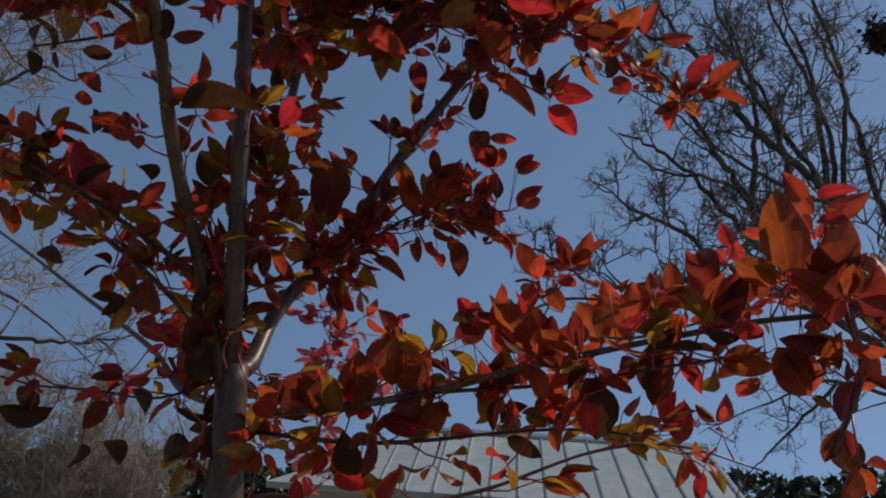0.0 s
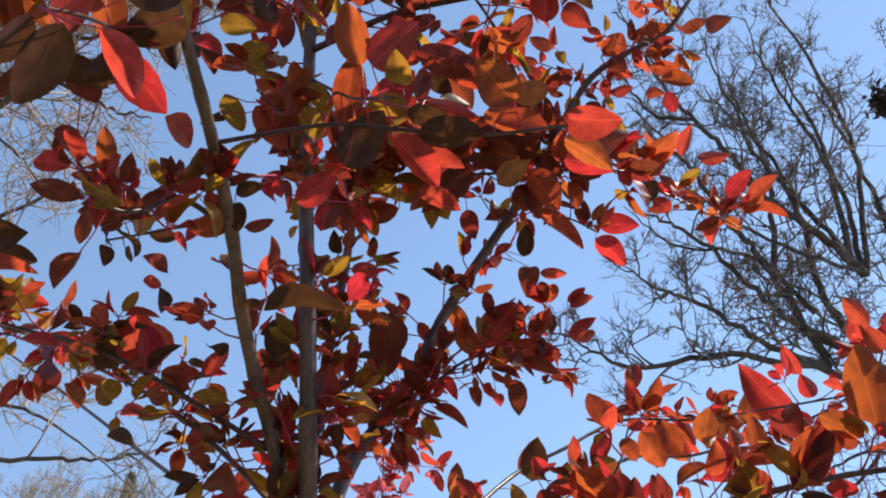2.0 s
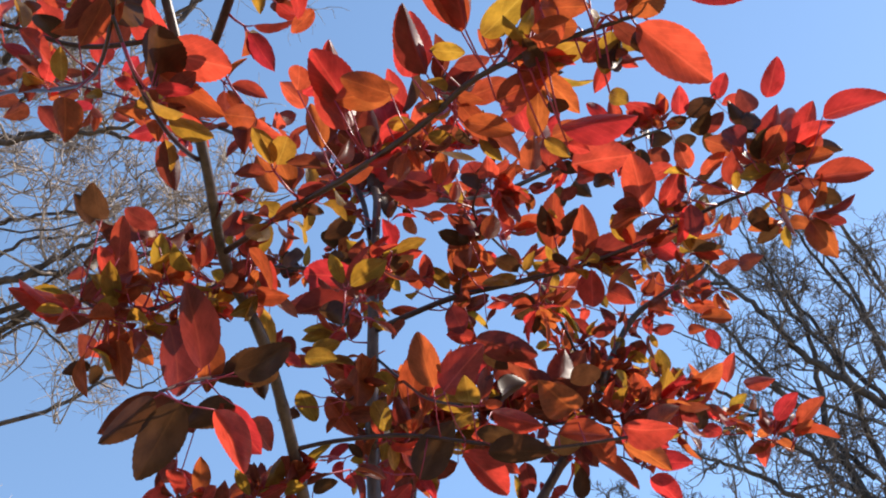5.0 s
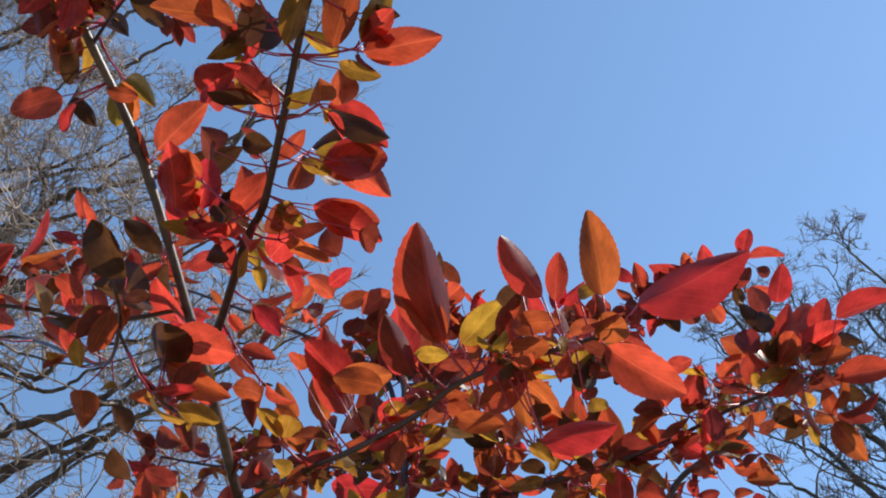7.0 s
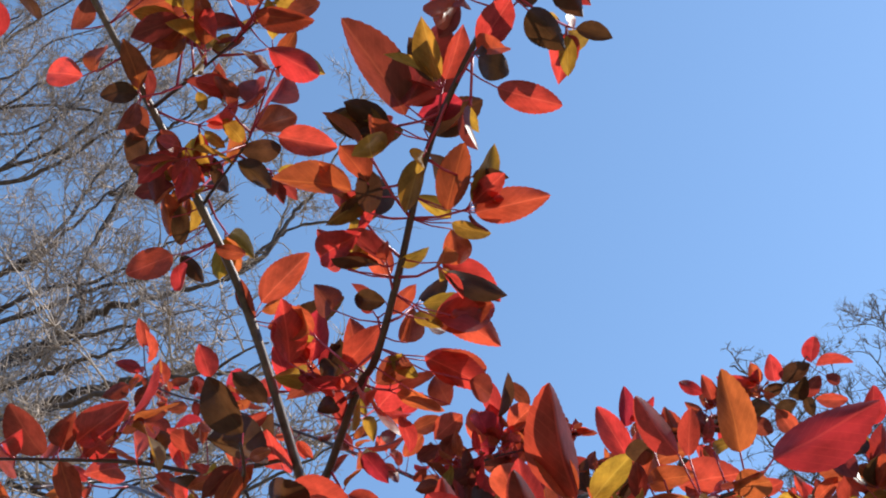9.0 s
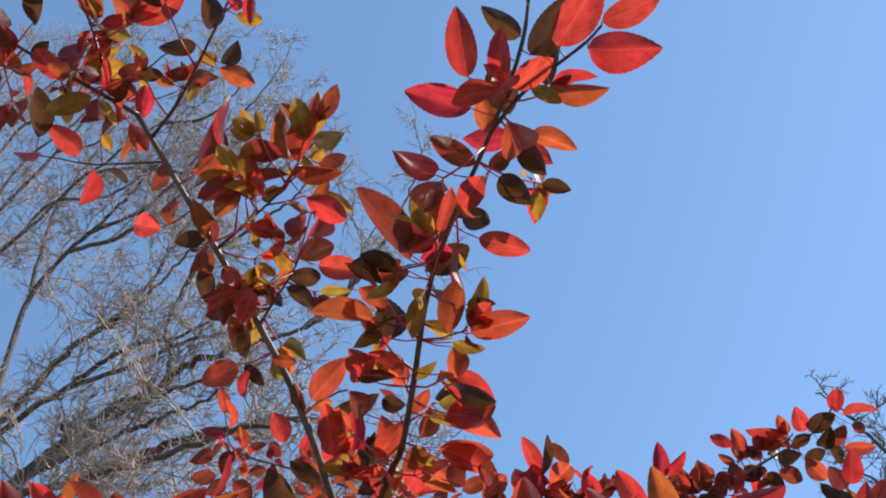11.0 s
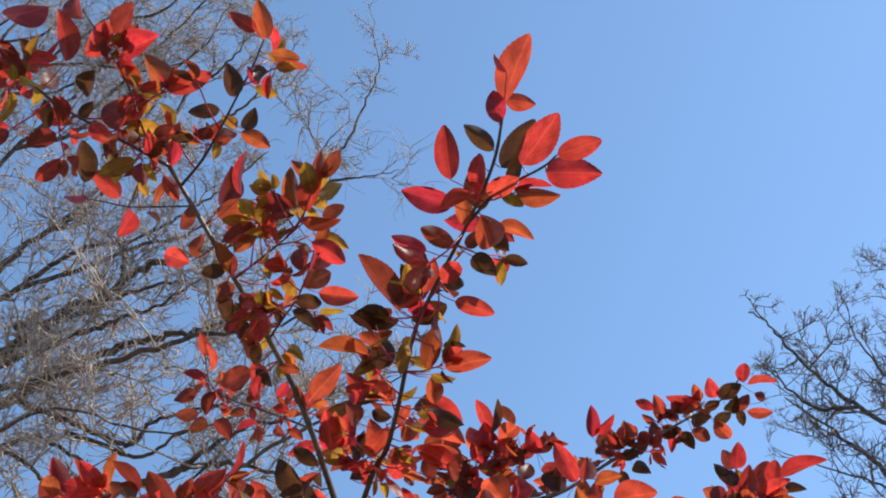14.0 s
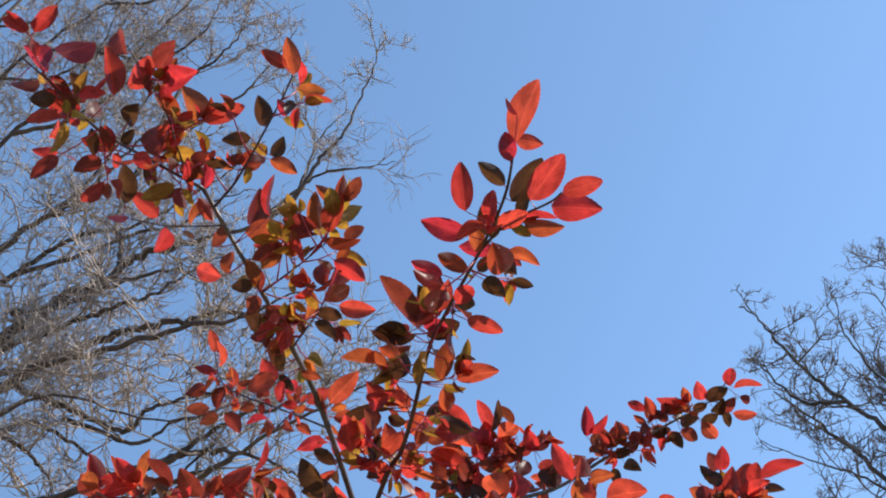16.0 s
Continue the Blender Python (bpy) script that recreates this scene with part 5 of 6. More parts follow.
foliage("twig_k", "poddcdrcororr", True, [
    (0.080, 1.058, 2.381, 0.001, 1.029, 2.386, 0.053),
    (0.107, 1.173, 2.350, 0.140, 1.182, 2.342, 0.022),
    (0.188, 1.400, 2.388, 0.140, 1.390, 2.398, 0.027),
    (0.185, 1.432, 2.394, 0.149, 1.439, 2.381, 0.024),
    (0.209, 1.611, 2.330, 0.215, 1.528, 2.344, 0.047),
    (0.234, 1.633, 2.326, 0.279, 1.663, 2.359, 0.036),
    (0.205, 1.026, 2.452, 0.177, 0.981, 2.518, 0.039),
    (0.218, 1.060, 2.471, 0.224, 1.078, 2.523, 0.037),
    (0.240, 1.027, 2.442, 0.292, 1.024, 2.451, 0.031),
    (0.264, 1.068, 2.420, 0.350, 1.064, 2.427, 0.056),
    (0.205, 1.072, 2.421, 0.213, 1.060, 2.472, 0.035),
    (0.231, 1.047, 2.406, 0.240, 1.023, 2.440, 0.028),
    (0.364, 1.090, 2.399, 0.401, 1.066, 2.402, 0.027)])
foliage("twig_k", "p", True, [
    (0.271, 1.070, 2.405, 0.312, 1.108, 2.430, 0.035)])
foliage("mid_x", "oddydpdoor", True, [
    (0.172, 1.478, 2.235, 0.238, 1.460, 2.213, 0.046),
    (0.121, 1.462, 2.253, 0.101, 1.455, 2.201, 0.037),
    (0.147, 1.481, 2.238, 0.132, 1.520, 2.213, 0.027),
    (0.078, 1.151, 2.080, 0.108, 1.185, 2.094, 0.028),
    (0.145, 1.164, 2.119, 0.169, 1.207, 2.156, 0.038),
    (0.222, 1.168, 2.142, 0.231, 1.197, 2.194, 0.038),
    (0.236, 1.166, 2.132, 0.277, 1.134, 2.135, 0.032),
    (0.203, 1.145, 2.111, 0.242, 1.201, 2.108, 0.037),
    (0.334, 1.182, 2.062, 0.375, 1.207, 2.105, 0.038),
    (0.098, 1.193, 2.075, 0.170, 1.206, 2.064, 0.032)])
foliage("top_q", "crcdcrcdddpdr", True, [
    (0.579, 1.476, 2.868, 0.592, 1.419, 2.891, 0.036),
    (0.590, 1.487, 2.867, 0.664, 1.509, 2.875, 0.028),
    (0.502, 1.479, 2.842, 0.500, 1.415, 2.860, 0.036),
    (0.513, 1.470, 2.835, 0.573, 1.459, 2.854, 0.040),
    (0.469, 1.452, 2.830, 0.389, 1.414, 2.827, 0.031),
    (0.371, 1.443, 2.802, 0.363, 1.401, 2.834, 0.031),
    (0.356, 1.430, 2.811, 0.313, 1.405, 2.833, 0.027),
    (0.417, 1.475, 2.804, 0.447, 1.509, 2.837, 0.031),
    (0.488, 1.517, 2.794, 0.536, 1.517, 2.811, 0.031),
    (0.527, 1.505, 2.813, 0.555, 1.452, 2.817, 0.036),
    (0.549, 1.505, 2.815, 0.581, 1.462, 2.817, 0.033),
    (0.555, 1.504, 2.813, 0.556, 1.531, 2.779, 0.024),
    (0.490, 1.503, 2.793, 0.518, 1.568, 2.769, 0.040)])
foliage("top_q", "rpddppdprpppd", True, [
    (0.573, 1.526, 2.815, 0.635, 1.542, 2.808, 0.031),
    (0.431, 1.505, 2.779, 0.471, 1.497, 2.740, 0.040),
    (0.409, 1.478, 2.763, 0.427, 1.514, 2.731, 0.032),
    (0.435, 1.482, 2.785, 0.483, 1.515, 2.813, 0.036),
    (0.404, 1.465, 2.789, 0.378, 1.455, 2.821, 0.028),
    (0.345, 1.450, 2.754, 0.344, 1.471, 2.799, 0.032),
    (0.398, 1.487, 2.770, 0.348, 1.500, 2.787, 0.036),
    (0.297, 1.459, 2.743, 0.343, 1.414, 2.735, 0.040),
    (0.341, 1.491, 2.732, 0.327, 1.546, 2.734, 0.031),
    (0.284, 1.457, 2.731, 0.276, 1.411, 2.786, 0.031),
    (0.264, 1.443, 2.727, 0.236, 1.387, 2.762, 0.031),
    (0.241, 1.429, 2.701, 0.211, 1.345, 2.700, 0.048),
    (0.251, 1.442, 2.705, 0.301, 1.443, 2.708, 0.026)])
foliage("top_q", "ddcrppdpd", True, [
    (0.276, 1.469, 2.690, 0.310, 1.526, 2.693, 0.035),
    (0.248, 1.461, 2.678, 0.248, 1.485, 2.642, 0.028),
    (0.197, 1.394, 2.745, 0.212, 1.347, 2.805, 0.035),
    (0.207, 1.377, 2.748, 0.263, 1.360, 2.774, 0.028),
    (0.204, 1.408, 2.727, 0.242, 1.401, 2.759, 0.031),
    (0.600, 1.492, 2.842, 0.621, 1.483, 2.813, 0.027),
    (0.474, 1.487, 2.819, 0.510, 1.462, 2.817, 0.028),
    (0.441, 1.447, 2.829, 0.463, 1.494, 2.826, 0.027),
    (0.379, 1.468, 2.775, 0.407, 1.514, 2.776, 0.028)])
foliage("top_w", "cdrccrrdccppd", True, [
    (-0.036, 1.282, 2.736, -0.044, 1.222, 2.806, 0.040),
    (-0.027, 1.262, 2.731, 0.015, 1.212, 2.787, 0.023),
    (-0.017, 1.300, 2.723, 0.046, 1.243, 2.731, 0.049),
    (-0.051, 1.274, 2.698, -0.046, 1.186, 2.699, 0.048),
    (-0.053, 1.299, 2.675, -0.087, 1.304, 2.733, 0.044),
    (-0.019, 1.334, 2.663, -0.036, 1.346, 2.732, 0.048),
    (-0.008, 1.335, 2.674, 0.018, 1.337, 2.731, 0.040),
    (0.018, 1.328, 2.701, 0.048, 1.320, 2.701, 0.019),
    (0.068, 1.353, 2.704, 0.055, 1.307, 2.747, 0.040),
    (0.069, 1.347, 2.701, 0.098, 1.362, 2.753, 0.039),
    (0.016, 1.367, 2.649, 0.035, 1.397, 2.708, 0.044),
    (0.064, 1.382, 2.672, 0.116, 1.379, 2.679, 0.032),
    (0.093, 1.376, 2.664, 0.108, 1.331, 2.594, 0.056)])
foliage("top_w", "ppp", True, [
    (0.071, 1.410, 2.637, 0.114, 1.459, 2.676, 0.045),
    (0.019, 1.389, 2.612, 0.068, 1.323, 2.598, 0.047),
    (-0.133, 1.263, 2.603, -0.065, 1.222, 2.595, 0.046)])
foliage("left_z", "rccroprocrror", True, [
    (-0.541, 0.512, 2.319, -0.550, 0.470, 2.366, 0.023),
    (-0.552, 0.527, 2.315, -0.548, 0.460, 2.321, 0.041),
    (-0.509, 0.516, 2.316, -0.508, 0.478, 2.361, 0.025),
    (-0.505, 0.544, 2.315, -0.456, 0.492, 2.329, 0.036),
    (-0.453, 0.513, 2.285, -0.477, 0.542, 2.340, 0.043),
    (-0.374, 0.564, 2.300, -0.384, 0.504, 2.324, 0.038),
    (-0.321, 0.547, 2.294, -0.264, 0.536, 2.322, 0.038),
    (-0.368, 0.564, 2.294, -0.370, 0.575, 2.334, 0.029),
    (-0.320, 0.591, 2.298, -0.341, 0.600, 2.335, 0.027),
    (-0.269, 0.581, 2.281, -0.306, 0.619, 2.347, 0.053),
    (-0.238, 0.620, 2.293, -0.261, 0.614, 2.339, 0.033),
    (-0.230, 0.618, 2.286, -0.253, 0.642, 2.323, 0.031),
    (-0.187, 0.647, 2.292, -0.179, 0.599, 2.332, 0.035)])
foliage("left_z", "rpdprd", True, [
    (-0.139, 0.658, 2.289, -0.127, 0.585, 2.285, 0.041),
    (-0.515, 0.518, 2.295, -0.574, 0.529, 2.313, 0.031),
    (-0.428, 0.538, 2.292, -0.470, 0.558, 2.339, 0.038),
    (-0.406, 0.564, 2.290, -0.455, 0.584, 2.327, 0.035),
    (-0.297, 0.592, 2.285, -0.361, 0.621, 2.308, 0.038),
    (-0.256, 0.594, 2.289, -0.268, 0.615, 2.332, 0.032)])
foliage("lower_s", "ccoppprcopooo", True, [
    (0.644, 1.219, 1.820, 0.616, 1.193, 1.841, 0.024),
    (0.663, 1.228, 1.829, 0.702, 1.226, 1.843, 0.019),
    (0.651, 1.262, 1.745, 0.628, 1.230, 1.819, 0.048),
    (0.666, 1.258, 1.725, 0.693, 1.204, 1.774, 0.050),
    (0.586, 1.284, 1.728, 0.547, 1.298, 1.676, 0.043),
    (0.559, 1.282, 1.730, 0.523, 1.226, 1.759, 0.039),
    (0.573, 1.259, 1.776, 0.564, 1.268, 1.806, 0.021),
    (0.604, 1.253, 1.785, 0.590, 1.269, 1.796, 0.017),
    (0.620, 1.268, 1.726, 0.613, 1.313, 1.767, 0.041),
    (0.361, 1.327, 1.646, 0.370, 1.314, 1.692, 0.027),
    (0.352, 1.347, 1.648, 0.302, 1.332, 1.686, 0.029),
    (0.417, 1.306, 1.686, 0.451, 1.331, 1.712, 0.029),
    (0.456, 1.298, 1.692, 0.461, 1.263, 1.719, 0.026)])
foliage("lower_s", "opoorppcyyror", True, [
    (0.514, 1.285, 1.719, 0.507, 1.291, 1.758, 0.025),
    (0.537, 1.288, 1.714, 0.498, 1.269, 1.715, 0.024),
    (0.175, 1.351, 1.600, 0.173, 1.329, 1.670, 0.032),
    (0.185, 1.361, 1.595, 0.219, 1.380, 1.641, 0.038),
    (0.119, 1.368, 1.558, 0.136, 1.340, 1.628, 0.035),
    (0.087, 1.369, 1.557, 0.058, 1.345, 1.608, 0.037),
    (0.170, 1.331, 1.667, 0.152, 1.346, 1.694, 0.023),
    (0.183, 1.340, 1.672, 0.172, 1.361, 1.690, 0.018),
    (0.477, 1.305, 1.681, 0.524, 1.315, 1.667, 0.018),
    (0.098, 1.386, 1.559, 0.091, 1.372, 1.592, 0.023),
    (0.155, 1.364, 1.622, 0.142, 1.390, 1.657, 0.030),
    (0.488, 1.285, 1.725, 0.485, 1.300, 1.749, 0.019),
    (0.437, 1.301, 1.720, 0.426, 1.268, 1.726, 0.019)])
foliage("lower_s", "yoopd", True, [
    (0.352, 1.350, 1.642, 0.343, 1.373, 1.655, 0.018),
    (0.660, 1.290, 1.678, 0.681, 1.266, 1.663, 0.027),
    (0.690, 1.282, 1.691, 0.662, 1.292, 1.692, 0.021),
    (0.407, 1.340, 1.663, 0.395, 1.358, 1.701, 0.029),
    (0.325, 1.346, 1.620, 0.298, 1.374, 1.601, 0.025)])
foliage("right_w", "od", True, [
    (0.655, 1.261, 1.605, 0.627, 1.277, 1.653, 0.042),
    (0.674, 1.250, 1.593, 0.656, 1.264, 1.600, 0.018)])
foliage("low_h", "prppoo", True, [
    (0.495, 1.335, 1.592, 0.512, 1.306, 1.652, 0.032),
    (0.544, 1.341, 1.572, 0.534, 1.378, 1.603, 0.035),
    (0.442, 1.361, 1.572, 0.414, 1.347, 1.624, 0.037),
    (0.312, 1.380, 1.568, 0.345, 1.403, 1.592, 0.028),
    (0.354, 1.370, 1.583, 0.390, 1.383, 1.606, 0.027),
    (0.460, 1.344, 1.585, 0.491, 1.367, 1.605, 0.024)])
foliage("lower_v", "cccccdyo", True, [
    (0.378, 1.521, 1.797, 0.353, 1.511, 1.823, 0.023),
    (0.391, 1.524, 1.817, 0.397, 1.492, 1.823, 0.020),
    (0.413, 1.537, 1.790, 0.386, 1.508, 1.794, 0.022),
    (0.327, 1.450, 1.708, 0.304, 1.490, 1.731, 0.033),
    (0.250, 1.424, 1.708, 0.269, 1.374, 1.723, 0.032),
    (0.266, 1.418, 1.700, 0.241, 1.452, 1.713, 0.027),
    (0.261, 1.404, 1.617, 0.268, 1.394, 1.644, 0.019),
    (0.219, 1.354, 1.644, 0.190, 1.346, 1.659, 0.018)])
foliage("lower_t", "oororpypr", True, [
    (0.417, 1.342, 1.630, 0.393, 1.308, 1.628, 0.022),
    (0.548, 1.258, 1.644, 0.578, 1.271, 1.663, 0.020),
    (0.606, 1.259, 1.668, 0.568, 1.234, 1.669, 0.023),
    (0.287, 1.387, 1.588, 0.304, 1.392, 1.624, 0.026),
    (0.388, 1.368, 1.604, 0.369, 1.393, 1.631, 0.028),
    (0.468, 1.308, 1.621, 0.453, 1.328, 1.650, 0.027),
    (0.539, 1.280, 1.608, 0.565, 1.281, 1.622, 0.017),
    (0.558, 1.278, 1.621, 0.597, 1.280, 1.633, 0.022),
    (0.598, 1.266, 1.622, 0.588, 1.302, 1.600, 0.025)])
foliage("twig_s", "pydddpdc", True, [
    (-0.037, 1.053, 2.223, -0.117, 1.041, 2.202, 0.036),
    (-0.097, 1.076, 2.158, -0.059, 1.080, 2.172, 0.024),
    (-0.077, 1.028, 2.194, -0.027, 1.018, 2.168, 0.033),
    (-0.111, 1.000, 2.245, -0.112, 1.012, 2.288, 0.028),
    (-0.056, 0.994, 2.248, -0.045, 1.018, 2.266, 0.020),
    (-0.139, 1.067, 2.177, -0.143, 1.123, 2.168, 0.032),
    (-0.144, 1.076, 2.166, -0.172, 1.098, 2.203, 0.030),
    (-0.081, 1.093, 2.184, -0.066, 1.118, 2.203, 0.023)])
foliage("twig_o", "yod", True, [
    (-0.114, 1.095, 2.115, -0.104, 1.141, 2.093, 0.030),
    (-0.087, 1.130, 2.119, -0.053, 1.164, 2.073, 0.032),
    (-0.124, 1.106, 2.097, -0.128, 1.085, 2.060, 0.030)])
foliage("twig_p", "or", True, [
    (0.021, 1.151, 2.103, 0.043, 1.097, 2.165, 0.042),
    (0.058, 1.137, 2.092, 0.116, 1.100, 2.142, 0.046)])
foliage("left_w", "d", True, [
    (-0.013, 1.017, 1.811, 0.070, 1.015, 1.818, 0.035)])
# small leaves on short spurs where the crown is dense
clusters("stem1", 15, 0.08, 0.45, 0.036, "rrroopppy", 1.6)
clusters("stem1", 9, 0.5, 0.98, 0.040, "rrcppdyy", 1.7)
clusters("fork_r", 31, 0.1, 0.85, 0.041, "ccropddpyy", 1.7)
clusters("tip_l", 18, 0.05, 0.9, 0.041, "ccropdpyy", 1.7)
clusters("tip_r", 5, 0.05, 0.8, 0.036, "ccropdpyy", 1.7)
clusters("stem2", 46, 0.1, 1.0, 0.043, "rroyypdcoy", 2.0)
clusters("stem2b", 52, 0.2, 1.0, 0.04, "rroyypdcoy", 2.6)
clusters("stem3", 56, 0.2, 1.0, 0.04, "rrroopppy", 2.0)
clusters("branch_j", 36, 0.1, 1.0, 0.043, "rooppyyd", 1.5)
clusters("cross", 32, 0.1, 1.0, 0.032, "rooppyy")
clusters("left_m", 22, 0.1, 1.0, 0.034, "rooppyy")
clusters("mid_x", 44, 0.1, 1.0, 0.05, "rrooppy", 1.5)
clusters("branch_n", 20, 0.2, 1.0, 0.05)
clusters("side_y", 46, 0.0, 1.0, 0.042, "rrroopppy", 1.9)
clusters("twig_k", 30, 0.1, 1.0, 0.045, "rrooppy", 1.4)
clusters("twig_n", 6, 0.1, 1.0, 0.04)
clusters("lower_s", 18, 0.05, 1.0, 0.042, "rroooppyy", 1.3)
clusters("low_f", 14, 0.6, 1.0, 0.048, "rrrroopp", 1.9)
clusters("lower_t", 14, 0.1, 1.0, 0.045, "rroyypdcoy", 1.4)
clusters("lower_v", 7, 0.1, 1.0, 0.045)
clusters("low_r", 17, 0.1, 1.0, 0.045, "rroyypdcoy", 1.8)
clusters("right_w", 8, 0.0, 1.0, 0.045, "rooppp", 1.5)
clusters("left_p", 17, 0.2, 0.6, 0.038, "rroyypdcoy", 1.6)
clusters("left_q", 40, 0.2, 0.95, 0.04, "rroyypdcoy", 1.7)
clusters("left_f", 24, 0.2, 1.0, 0.04, "rroyypdcoy", 1.4)
clusters("left_u", 6, 0.2, 1.0, 0.036, "rroppppy", 1.5)
clusters("left_w", 12, 0.1, 1.0, 0.036, "roppy")
clusters("left_z", 8, 0.4, 1.0, 0.05)
clusters("near_h", 24, 0.1, 0.9, 0.03, "rooppyyd")
clusters("dark_d", 4, 0.2, 1.0, 0.034, "rooppy")
clusters("dark_e", 4, 0.2, 1.0, 0.034, "rooppy")
clusters("top_v", 20, 0.15, 1.0, 0.04, "rrrooopp")
clusters("top_w", 20, 0.1, 1.0, 0.036, "rrroopp", 1.3)
clusters("top_q", 26, 0.1, 0.8, 0.04, "rrrooopp")
clusters("sprig", 40, 0.28, 1.0, 0.042, "kkkr", 2.6)
clusters("twig_a", 10, 0.2, 1.0, 0.041, "roppyy", 1.7)
clusters("twig_b", 9, 0.2, 1.0, 0.041, "roppyy", 1.7)
clusters("twig_p", 5, 0.2, 1.0, 0.04, "rooppy")
clusters("twig_o", 5, 0.2, 1.0, 0.04, "rooppy")
clusters("twig_s", 5, 0.2, 1.0, 0.04, "rooppy")
clusters("tip_u", 9, 0.1, 0.9, 0.036, "ccoppy")
clusters("trunk", 3, 0.85, 1.0, 0.045, "rroyypdcoy", 2.0)
clusters("stem3", 4, 0.0, 0.45, 0.036, "rooyypdd", 3.0)
clusters("stem2b", 4, 0.0, 0.5, 0.036, "rooyypdd", 3.0)
clusters("stem1", 3, 0.0, 0.22, 0.036, "rooyypdd", 3.0)
clusters("low_g", 15, 0.4, 1.0, 0.046, "rrroopp", 1.7)
clusters("low_h", 18, 0.15, 1.0, 0.042, "rroyypdcoy", 1.4)

for key, g in GROW.items():
    g.put(PARTS[key])


# ---- the ground and what stands far off ----
gv, gf = [], []
for i in range(41):
    for j in range(41):
        x, y = (i - 20) ** 3 * 0.25, (j - 20) ** 3 * 0.25
        gv.append((x, y, 0.15 * noise.noise(Vector((x * 0.05, y * 0.05, 0))) - 0.05))
for i in range(40):
    for j in range(40):
        a = i * 41 + j
        gf.append((a, a + 41, a + 42, a + 1))
ground = tagged(mesh_object("ground", gv, gf, [GRASS]), "dormant lawn with patches of dry grass", "ground", kind="structure")

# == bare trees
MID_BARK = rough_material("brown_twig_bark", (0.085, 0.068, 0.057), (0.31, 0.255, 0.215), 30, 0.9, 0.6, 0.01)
# Sunlight on the left tree's twigs is put into this pale colour.
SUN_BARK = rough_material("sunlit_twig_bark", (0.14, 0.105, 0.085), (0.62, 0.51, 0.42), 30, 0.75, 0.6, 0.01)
LEFT_LIMBS = [
    (0.135, [(-12.53, 8.20, 8.25), (-11.03, 8.20, 8.96), (-10.21, 8.20, 9.58), (-9.71, 8.20, 9.96), (-9.36, 8.20, 10.06), (-8.83, 8.20, 10.49), (-8.08, 8.20, 10.57), (-7.79, 8.20, 10.92), (-6.87, 8.20, 10.99), (-6.32, 8.20, 11.01), (-5.52, 8.20, 11.04), (-4.88, 8.20, 11.42)]),
    (0.115, [(-13.12, 8.60, 8.55), (-11.22, 8.60, 8.81), (-9.77, 8.60, 9.25), (-9.29, 8.60, 9.52), (-8.74, 8.60, 9.59), (-8.04, 8.60, 9.77), (-7.49, 8.60, 9.79), (-6.84, 8.60, 9.74), (-6.04, 8.60, 9.74), (-5.42, 8.60, 9.53), (-4.68, 8.60, 9.56)]),
    (0.0607, [(-9.97, 8.00, 9.40), (-9.37, 8.00, 9.47), (-8.59, 8.00, 9.61), (-8.02, 8.00, 9.72), (-7.44, 8.00, 9.82), (-6.87, 8.00, 9.89), (-6.26, 8.00, 10.23), (-5.60, 8.00, 10.33)]),
]
LEFT_LIMBS += [
    (0.056, [(-8.88, 7.80, 8.59), (-8.52, 7.80, 8.32), (-7.61, 7.80, 7.87), (-6.68, 7.80, 7.38), (-6.39, 7.80, 7.63), (-5.90, 7.80, 7.71), (-5.24, 7.80, 7.74), (-4.70, 7.80, 7.98)]),
    (0.0607, [(-9.28, 7.60, 6.58), (-7.41, 7.60, 6.44), (-6.49, 7.60, 6.61), (-5.79, 7.60, 6.69), (-5.28, 7.60, 6.94), (-4.83, 7.60, 7.14), (-4.07, 7.60, 7.20), (-3.61, 7.60, 7.45)]),
    (0.048, [(-6.66, 7.80, 6.73), (-5.71, 7.80, 6.84), (-5.24, 7.80, 6.83), (-4.65, 7.80, 6.66), (-4.11, 7.80, 6.36), (-3.67, 7.80, 6.25)]),
]
LEFT_LIMBS += [
    (0.056, [(-7.94, 8.20, 10.61), (-8.03, 8.20, 11.29), (-8.31, 8.20, 11.89), (-8.28, 8.20, 12.69), (-8.07, 8.20, 13.50), (-7.78, 8.20, 15.28)]),
    (0.048, [(-8.87, 8.80, 13.44), (-8.35, 8.80, 16.21), (-7.97, 8.80, 16.74), (-7.65, 8.80, 16.95), (-7.15, 8.80, 17.64), (-7.08, 8.80, 18.75), (-7.03, 8.80, 20.12)]),
    (0.048, [(-5.93, 8.80, 11.68), (-5.25, 8.80, 12.09), (-4.80, 8.80, 12.98), (-4.45, 8.80, 13.39), (-4.13, 8.80, 14.40), (-3.86, 8.80, 15.35), (-3.81, 8.80, 16.03)]),
]
LEFT_LIMBS += [
    (0.0352, [(-5.80, 8.60, 11.46), (-5.09, 8.60, 12.05), (-4.57, 8.60, 12.33), (-3.82, 8.60, 12.20), (-3.28, 8.60, 12.14)]),
    (0.032, [(-5.31, 8.90, 12.20), (-5.13, 8.90, 12.76), (-5.00, 8.90, 13.45), (-4.75, 8.90, 13.90), (-4.39, 8.90, 14.24)]),
    (0.081, [(-12.83, 8.40, 8.40), (-11.92, 8.40, 10.73), (-10.77, 8.40, 12.37), (-10.18, 8.40, 12.78), (-9.53, 8.40, 13.06), (-8.98, 8.40, 13.70), (-8.53, 8.40, 14.33), (-7.88, 8.40, 14.75)]),
]
